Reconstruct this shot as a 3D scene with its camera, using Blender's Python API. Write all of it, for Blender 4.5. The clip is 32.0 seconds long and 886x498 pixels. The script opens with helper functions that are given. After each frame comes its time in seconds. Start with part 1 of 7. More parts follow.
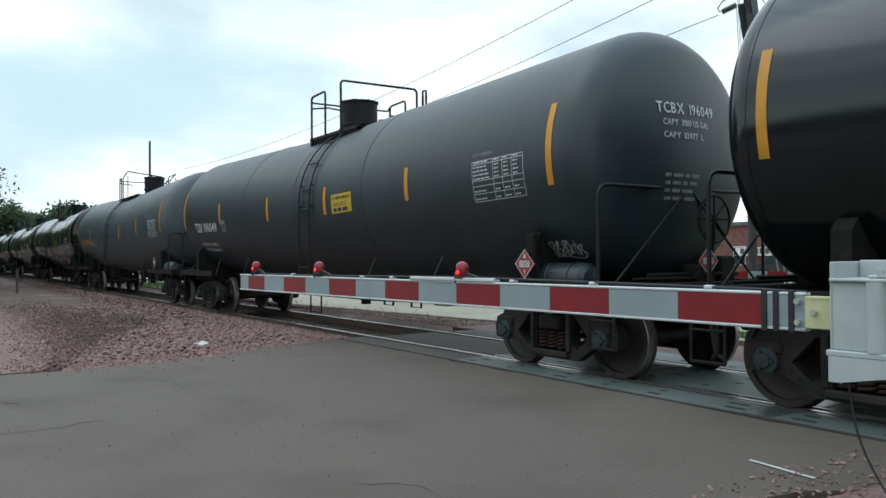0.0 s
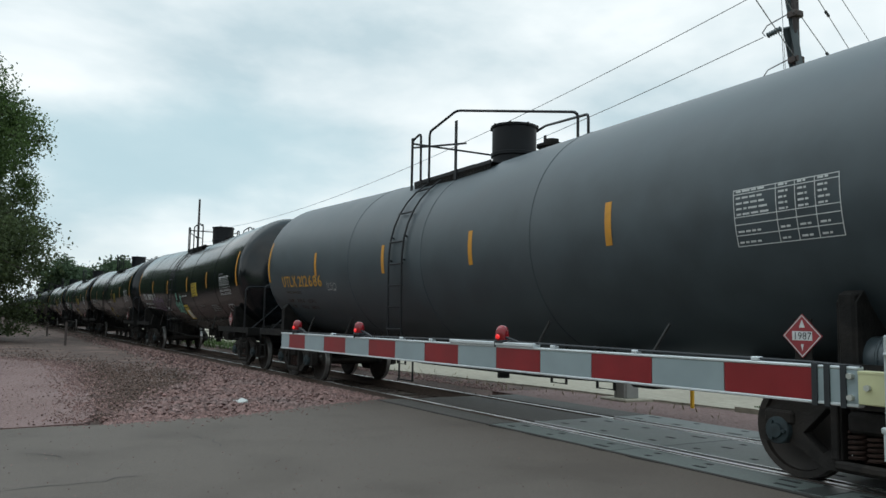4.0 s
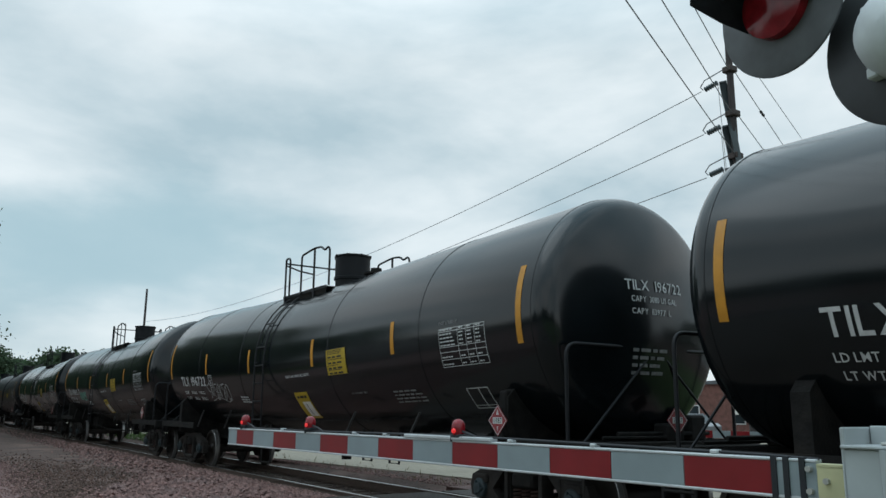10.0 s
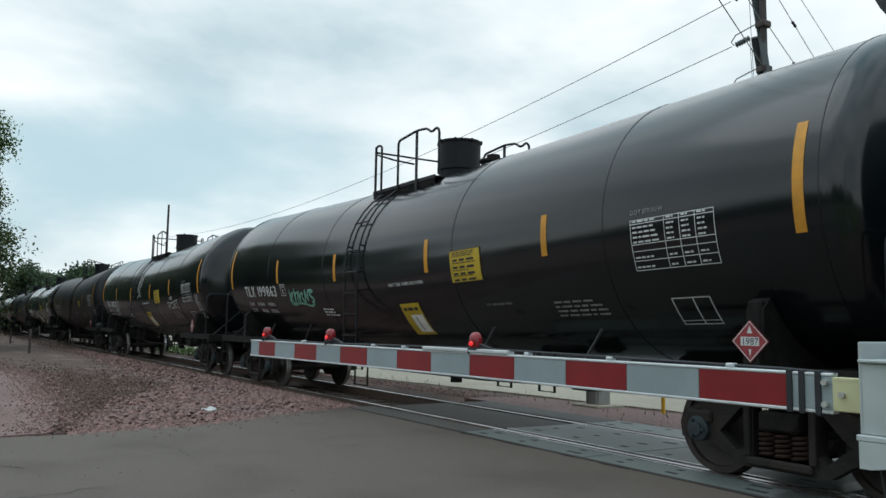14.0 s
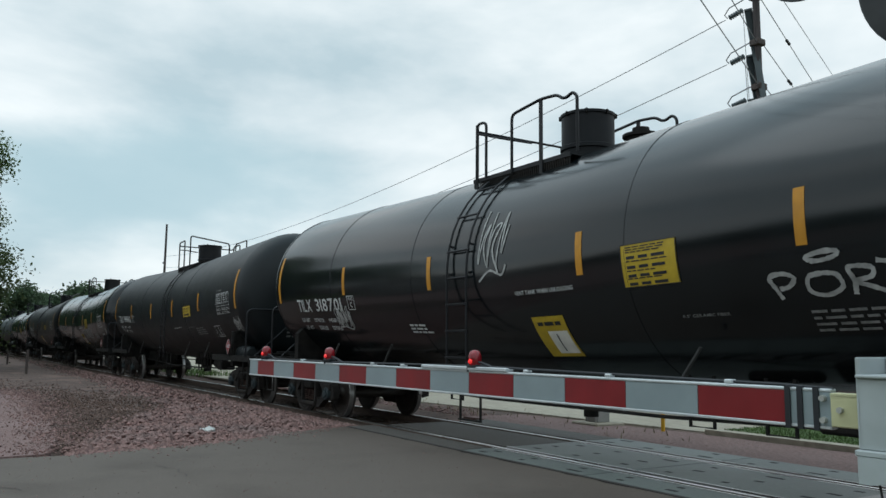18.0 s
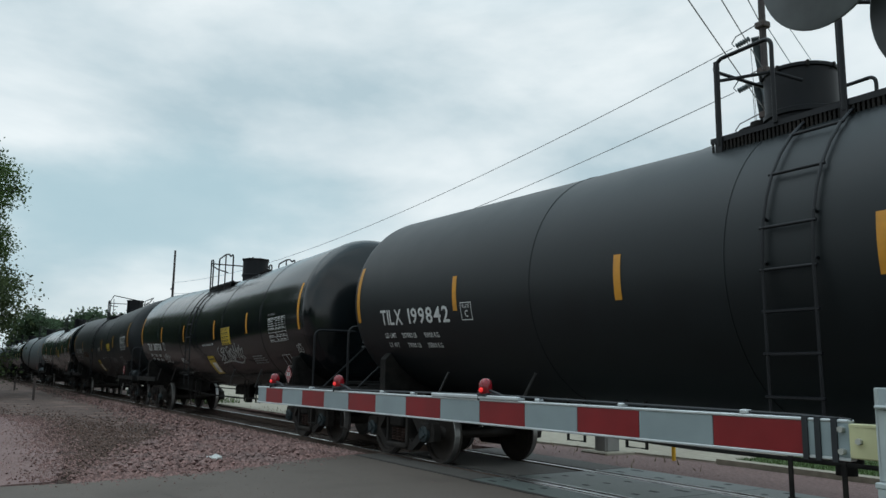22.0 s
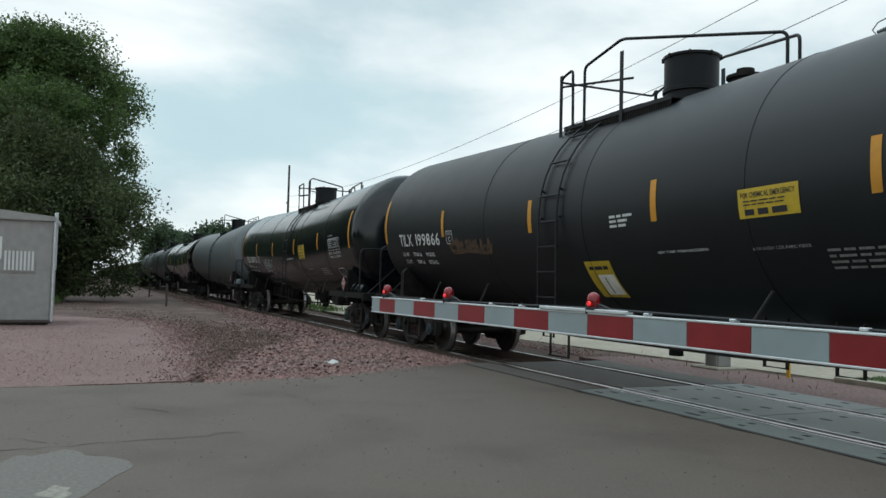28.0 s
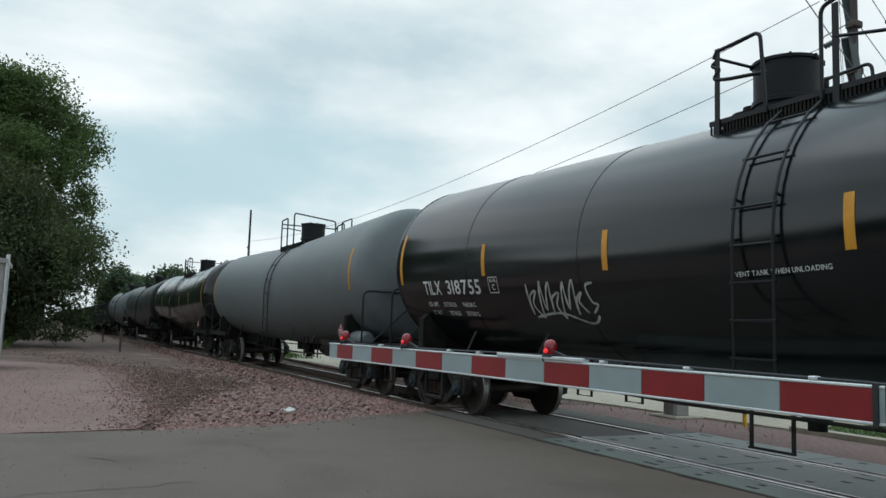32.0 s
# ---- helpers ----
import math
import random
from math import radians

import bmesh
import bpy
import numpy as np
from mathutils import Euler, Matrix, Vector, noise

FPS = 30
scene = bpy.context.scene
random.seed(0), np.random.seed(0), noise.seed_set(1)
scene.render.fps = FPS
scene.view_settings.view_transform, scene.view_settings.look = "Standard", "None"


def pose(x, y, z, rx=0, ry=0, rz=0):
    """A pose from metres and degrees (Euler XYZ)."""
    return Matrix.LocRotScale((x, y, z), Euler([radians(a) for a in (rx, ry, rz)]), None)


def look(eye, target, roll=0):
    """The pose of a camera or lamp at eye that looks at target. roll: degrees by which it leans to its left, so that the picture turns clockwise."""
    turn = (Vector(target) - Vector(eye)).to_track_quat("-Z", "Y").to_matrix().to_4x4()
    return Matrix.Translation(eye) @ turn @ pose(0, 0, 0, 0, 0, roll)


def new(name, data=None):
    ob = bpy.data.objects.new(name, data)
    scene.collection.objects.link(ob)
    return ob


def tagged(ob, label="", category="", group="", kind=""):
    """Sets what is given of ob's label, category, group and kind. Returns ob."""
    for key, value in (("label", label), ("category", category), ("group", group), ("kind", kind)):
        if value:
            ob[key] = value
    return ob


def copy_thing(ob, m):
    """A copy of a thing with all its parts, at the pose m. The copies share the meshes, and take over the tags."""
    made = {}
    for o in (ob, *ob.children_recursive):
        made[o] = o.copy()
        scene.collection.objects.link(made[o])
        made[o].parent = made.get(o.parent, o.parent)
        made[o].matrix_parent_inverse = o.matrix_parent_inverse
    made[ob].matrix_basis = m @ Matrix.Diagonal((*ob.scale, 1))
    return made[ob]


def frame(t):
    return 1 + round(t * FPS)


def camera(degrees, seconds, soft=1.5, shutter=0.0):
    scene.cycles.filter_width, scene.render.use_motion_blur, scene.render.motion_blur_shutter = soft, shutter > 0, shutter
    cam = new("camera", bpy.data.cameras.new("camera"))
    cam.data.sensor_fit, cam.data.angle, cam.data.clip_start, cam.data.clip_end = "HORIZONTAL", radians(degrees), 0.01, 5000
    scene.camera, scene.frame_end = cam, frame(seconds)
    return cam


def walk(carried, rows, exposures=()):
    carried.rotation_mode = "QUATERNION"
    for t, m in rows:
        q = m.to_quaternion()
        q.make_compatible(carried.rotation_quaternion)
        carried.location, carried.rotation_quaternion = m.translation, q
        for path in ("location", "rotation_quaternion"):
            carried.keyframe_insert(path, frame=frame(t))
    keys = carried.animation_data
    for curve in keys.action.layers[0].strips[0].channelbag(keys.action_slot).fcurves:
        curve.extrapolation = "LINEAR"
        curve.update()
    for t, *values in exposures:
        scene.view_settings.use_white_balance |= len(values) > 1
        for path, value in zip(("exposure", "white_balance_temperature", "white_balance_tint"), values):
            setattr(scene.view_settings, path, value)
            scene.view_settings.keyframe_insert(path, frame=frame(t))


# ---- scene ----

# ---------------------------------------------------------------- camera
cam = camera(58.5, 32.0)
# seconds, place of the hand-held camera, yaw, pitch, roll
TURN = """
0 0.027 0.000 1.410 57.39 0.66 0.33
0.5 0.026 0.003 1.413 57.38 1.06 -0.33
1 0.027 0.003 1.415 57.46 2.82 -0.40
1.5 0.026 0.003 1.416 57.81 3.40 -0.18
2 0.027 0.004 1.416 59.50 3.67 -0.88
2.5 0.027 0.006 1.416 58.65 4.17 -1.08
3 0.026 0.006 1.416 57.04 5.26 -1.24
3.5 0.025 0.006 1.416 56.86 5.42 -1.48
4 0.024 0.007 1.416 60.34 5.12 -1.02
4.5 0.021 0.005 1.418 57.90 6.81 -0.39
6.5 0.002 0.001 1.427 55.93 11.05 -0.45
7 -0.002 -0.001 1.427 56.21 11.09 -1.08
7.5 -0.005 -0.003 1.428 56.69 11.26 -1.26
8 -0.006 -0.003 1.430 57.06 11.37 -1.06
8.5 -0.004 -0.004 1.432 57.27 11.61 -0.89
9 -0.005 -0.003 1.432 57.33 11.79 -0.80
9.5 -0.008 -0.001 1.430 57.41 11.81 -0.71
10 -0.007 0.006 1.428 56.94 11.66 -0.53
10.5 -0.011 0.009 1.427 55.35 10.70 -0.52
11 -0.015 0.013 1.425 55.04 9.40 -0.66
11.5 -0.024 0.015 1.421 55.24 8.66 -0.74
12 -0.032 0.014 1.418 56.36 7.45 -0.87
12.5 -0.041 0.017 1.420 57.61 6.03 -1.49
13 -0.039 0.024 1.419 57.87 5.61 -1.40
13.5 -0.033 0.028 1.418 58.10 5.54 -1.04
14 -0.028 0.030 1.418 58.31 5.62 -0.92
14.5 -0.022 0.032 1.419 58.24 5.79 -0.62
16.5 -0.009 0.018 1.417 58.36 6.07 0.14
17 -0.012 0.017 1.415 58.23 6.38 -0.23
17.5 -0.014 0.015 1.416 58.18 6.70 -0.53
18 -0.011 0.015 1.416 58.20 6.93 -0.61
18.5 -0.010 0.013 1.418 58.16 7.21 -0.51
19 -0.011 0.009 1.419 58.17 7.52 -0.44
19.5 -0.016 0.006 1.419 58.22 7.88 -0.38
20 -0.021 0.007 1.419 58.31 8.10 -0.47
20.5 -0.022 0.008 1.420 58.35 8.28 -0.53
21 -0.027 0.005 1.420 58.42 8.55 -0.62
21.5 -0.027 0.005 1.420 58.63 8.71 -0.69
22 -0.030 0.003 1.423 58.71 8.84 -0.76
22.5 -0.025 0.004 1.425 58.85 8.99 -0.61
23 -0.024 -0.001 1.424 58.97 9.05 -0.23
23.5 -0.028 -0.012 1.424 60.30 9.05 -0.14
24 -0.017 -0.017 1.424 60.80 9.30 -0.26
24.5 -0.002 -0.022 1.426 60.75 9.54 -0.31
24.8 -0.001 -0.026 1.429 64.26 7.61 -0.71
25 -0.001 -0.029 1.431 64.72 6.54 -0.79
25.2 0.001 -0.029 1.430 65.04 5.47 -0.32
25.3 0.001 -0.030 1.430 65.28 4.69 0.78
25.5 0.003 -0.030 1.429 64.13 3.28 1.99
25.7 0.003 -0.031 1.428 63.28 3.16 1.31
26 0.004 -0.033 1.426 63.38 3.63 0.40
26.5 0.005 -0.035 1.422 64.93 2.62 -0.34
28.5 0.013 -0.026 1.427 66.72 2.46 -1.31
28.6 0.013 -0.026 1.426 66.59 2.25 -0.67
28.7 0.013 -0.026 1.425 66.45 2.41 -0.64
28.8 0.014 -0.026 1.424 65.78 4.23 -1.03
28.9 0.014 -0.026 1.423 64.86 7.37 -3.24
29 0.014 -0.026 1.422 64.52 8.81 -4.72
29.5 0.014 -0.026 1.419 65.19 9.90 -4.65
30 0.015 -0.026 1.417 65.42 9.01 -3.64
30.5 0.011 -0.023 1.415 64.45 7.49 -2.55
31 0.006 -0.021 1.417 63.71 6.52 -2.10
31.5 0.004 -0.016 1.419 63.61 6.30 -2.02
32 0.019 0.000 1.420 63.67 5.90 -1.90
"""
PATH = [(a, pose(u, v, w, 90 + p, r, y)) for a, u, v, w, y, p, r in (map(float, l.split()) for l in TURN.split("\n") if l)]
walk(cam, PATH, ((0.0, 0.10, 6390, 8), (1.5, -0.08, 6490, 8), (4.0, -0.2, 6540, 8), (6.5, -0.42, 6290, 6), (9.5, -0.48, 6240, 6), (12.0, -0.22, 6440, 7), (14.0, -0.18, 6490, 8), (20.0, -0.38, 6390, 7), (24.5, -0.42, 6440, 7), (25.6, -0.15, 6590, 8), (28.5, -0.15, 6590, 8), (29.2, -0.52, 6240, 6), (30.0, -0.45, 6340, 6), (31.0, -0.3, 6490, 8), (32.0, -0.22, 6540, 8)))

# ---------------------------------------------------------------- sky and sun
SUN_EL, SUN_AZ = radians(52), radians(200)
world = bpy.data.worlds.new("overcast_sky")
scene.world = world
world.use_nodes = True
wn, wl = world.node_tree.nodes, world.node_tree.links
wn.clear()
w_out, w_bg = wn.new("ShaderNodeOutputWorld"), wn.new("ShaderNodeBackground")
sky = wn.new("ShaderNodeTexSky")
sky.sky_type, sky.sun_disc = "NISHITA", False
sky.sun_elevation, sky.sun_rotation = SUN_EL, SUN_AZ
sky_dim = wn.new("ShaderNodeVectorMath")
sky_dim.operation = "SCALE"
sky_dim.inputs["Scale"].default_value = 0.10
co, mp = wn.new("ShaderNodeTexCoord"), wn.new("ShaderNodeMapping")
mp.inputs["Scale"].default_value = (1.0, 1.0, 2.6)
mp.inputs["Location"].default_value = (0.35, 0.1, 0.2)
big, ramp = wn.new("ShaderNodeTexNoise"), wn.new("ShaderNodeValToRGB")
big.inputs["Scale"].default_value, big.inputs["Detail"].default_value = 2.3, 7
big.inputs["Roughness"].default_value, big.inputs["Distortion"].default_value = 0.52, 0.15
ramp.color_ramp.elements[0].position, ramp.color_ramp.elements[0].color = 0.34, (0.54, 0.67, 0.73, 1)
ramp.color_ramp.elements[1].position, ramp.color_ramp.elements[1].color = 0.60, (0.98, 1.03, 1.05, 1)
mixc = wn.new("ShaderNodeMix")
mixc.data_type = "RGBA"
mixc.inputs["Factor"].default_value = 0.92
wl.new(sky.outputs["Color"], sky_dim.inputs[0])
wl.new(co.outputs["Generated"], mp.inputs["Vector"])
wl.new(mp.outputs["Vector"], big.inputs["Vector"])
wl.new(big.outputs["Fac"], ramp.inputs["Fac"])
wl.new(sky_dim.outputs["Vector"], mixc.inputs["A"])
wl.new(ramp.outputs["Color"], mixc.inputs["B"])
# a thinner, bluer stretch of cloud low over the track, and the brighter zenith of an overcast day
geo = wn.new("ShaderNodeVectorMath")
geo.operation = "MULTIPLY_ADD"
geo.inputs[1].default_value = (1.0, 1.0, 3.2)
geo.inputs[2].default_value = (0.965, -0.20, -0.58)
dist = wn.new("ShaderNodeVectorMath")
dist.operation = "LENGTH"
wob = wn.new("ShaderNodeMath")
wob.operation = "MULTIPLY_ADD"
wob.inputs[1].default_value = 0.55
near = wn.new("ShaderNodeMapRange")
near.interpolation_type = "SMOOTHSTEP"
near.inputs["From Min"].default_value, near.inputs["From Max"].default_value = 0.36, 0.60
near.inputs["To Min"].default_value, near.inputs["To Max"].default_value = 0.80, 0.0
thin = wn.new("ShaderNodeMix")
thin.data_type = "RGBA"
thin.inputs["B"].default_value = (0.44, 0.62, 0.70, 1)
sep, up = wn.new("ShaderNodeSeparateXYZ"), wn.new("ShaderNodeMapRange")
up.inputs["From Min"].default_value, up.inputs["From Max"].default_value = 0.42, 1.0
up.inputs["To Min"].default_value, up.inputs["To Max"].default_value = 0.0, 1.0
tint = wn.new("ShaderNodeVectorMath")
tint.operation = "SCALE"
tint.inputs[0].default_value = (0.42, 0.66, 0.80)
more = wn.new("ShaderNodeVectorMath")
more.operation = "ADD"
more.inputs[1].default_value = (1.0, 1.0, 1.0)
lit = wn.new("ShaderNodeVectorMath")
lit.operation = "MULTIPLY"
wl.new(co.outputs["Generated"], geo.inputs[0])
wl.new(geo.outputs["Vector"], dist.inputs[0])
wl.new(big.outputs["Fac"], wob.inputs[0])
wl.new(dist.outputs["Value"], wob.inputs[2])
wl.new(wob.outputs["Value"], near.inputs["Value"])
wl.new(near.outputs["Result"], thin.inputs["Factor"])
wl.new(mixc.outputs["Result"], thin.inputs["A"])
wl.new(co.outputs["Generated"], sep.inputs["Vector"])
wl.new(sep.outputs["Z"], up.inputs["Value"])
wl.new(thin.outputs["Result"], lit.inputs[0])
wl.new(up.outputs["Result"], tint.inputs["Scale"])
wl.new(tint.outputs["Vector"], more.inputs[0])
wl.new(more.outputs["Vector"], lit.inputs[1])
wl.new(lit.outputs["Vector"], w_bg.inputs["Color"])
w_bg.inputs["Strength"].default_value = 1.25
wl.new(w_bg.outputs["Background"], w_out.inputs["Surface"])

sun_data = bpy.data.lights.new("sun", "SUN")
sun_data.energy, sun_data.angle, sun_data.color = 0.5, radians(45), (0.97, 1.0, 1.02)
sun = new("sun", sun_data)
sun.matrix_world = look((0, 0, 40), (0 + 12, 0 + 16, 0))

# ---------------------------------------------------------------- materials


def material(name, color, rough=0.6, metal=0.0, vary=0.15, scale=6.0, bump=0.0, bump_scale=40.0, second=None, second_scale=1.2, second_amount=0.5,
             piece=0.0, stretch=(1, 1, 1), emission=0.0, gloss_vary=0.1, coat=0.0, ior=1.5, thin=0.0):
    """A painted, mineral or metal surface: fine grain, large stains, relief, and a tone of its own for each piece."""
    m = bpy.data.materials.new(name)
    m.use_nodes = True
    nt = m.node_tree
    n, l = nt.nodes, nt.links
    b = n["Principled BSDF"]
    tc, mpn = n.new("ShaderNodeTexCoord"), n.new("ShaderNodeMapping")
    mpn.inputs["Scale"].default_value = stretch
    l.new(tc.outputs["Object"], mpn.inputs["Vector"])
    fine = n.new("ShaderNodeTexNoise")
    fine.inputs["Scale"].default_value, fine.inputs["Detail"].default_value = scale, 6
    l.new(mpn.outputs["Vector"], fine.inputs["Vector"])
    r = n.new("ShaderNodeValToRGB")
    c = color
    r.color_ramp.elements[0].position, r.color_ramp.elements[1].position = 0.3, 0.7
    r.color_ramp.elements[0].color = (*[max(0, x * (1 - vary)) for x in c], 1)
    r.color_ramp.elements[1].color = (*[min(1, x * (1 + vary)) for x in c], 1)
    l.new(fine.outputs["Fac"], r.inputs["Fac"])
    out = r.outputs["Color"]
    if second:
        large = n.new("ShaderNodeTexNoise")
        large.inputs["Scale"].default_value, large.inputs["Detail"].default_value = second_scale, 5
        l.new(mpn.outputs["Vector"], large.inputs["Vector"])
        cut = n.new("ShaderNodeMapRange")
        cut.inputs["From Min"].default_value, cut.inputs["From Max"].default_value = 0.48, 0.68
        cut.inputs["To Max"].default_value = second_amount
        l.new(large.outputs["Fac"], cut.inputs["Value"])
        mx = n.new("ShaderNodeMix")
        mx.data_type = "RGBA"
        l.new(cut.outputs["Result"], mx.inputs["Factor"])
        l.new(out, mx.inputs["A"])
        mx.inputs["B"].default_value = (*second, 1)
        out = mx.outputs["Result"]
    if piece:
        info = n.new("ShaderNodeObjectInfo" if piece > 0 else "ShaderNodeNewGeometry")
        hsv = n.new("ShaderNodeHueSaturation")
        rng = n.new("ShaderNodeMapRange")
        rng.inputs["To Min"].default_value, rng.inputs["To Max"].default_value = 1 - abs(piece), 1 + abs(piece)
        l.new(info.outputs["Random" if piece > 0 else "Random Per Island"], rng.inputs["Value"])
        l.new(rng.outputs["Result"], hsv.inputs["Value"])
        l.new(out, hsv.inputs["Color"])
        out = hsv.outputs["Color"]
    l.new(out, b.inputs["Base Color"])
    b.inputs["Metallic"].default_value = metal
    gr = n.new("ShaderNodeMapRange")
    gr.inputs["To Min"].default_value, gr.inputs["To Max"].default_value = max(0.02, rough - gloss_vary), min(1, rough + gloss_vary)
    l.new(fine.outputs["Fac"], gr.inputs["Value"])
    l.new(gr.outputs["Result"], b.inputs["Roughness"])
    b.inputs["Coat Weight"].default_value, b.inputs["Coat Roughness"].default_value, b.inputs["IOR"].default_value = coat, 0.12, ior
    if bump:
        bn, bp = n.new("ShaderNodeTexNoise"), n.new("ShaderNodeBump")
        bn.inputs["Scale"].default_value, bn.inputs["Detail"].default_value = bump_scale, 4
        l.new(mpn.outputs["Vector"], bn.inputs["Vector"])
        bp.inputs["Strength"].default_value, bp.inputs["Distance"].default_value = bump, 0.02
        l.new(bn.outputs["Fac"], bp.inputs["Height"])
        l.new(bp.outputs["Normal"], b.inputs["Normal"])
    if thin:
        tl, mxs = n.new("ShaderNodeBsdfTranslucent"), n.new("ShaderNodeMixShader")
        mxs.inputs["Fac"].default_value = thin
        l.new(out, tl.inputs["Color"])
        l.new(b.outputs["BSDF"], mxs.inputs[1])
        l.new(tl.outputs["BSDF"], mxs.inputs[2])
        l.new(mxs.outputs["Shader"], n["Material Output"].inputs["Surface"])
    if emission:
        b.inputs["Emission Color"].default_value = (*c, 1)
        b.inputs["Emission Strength"].default_value = emission
    return m


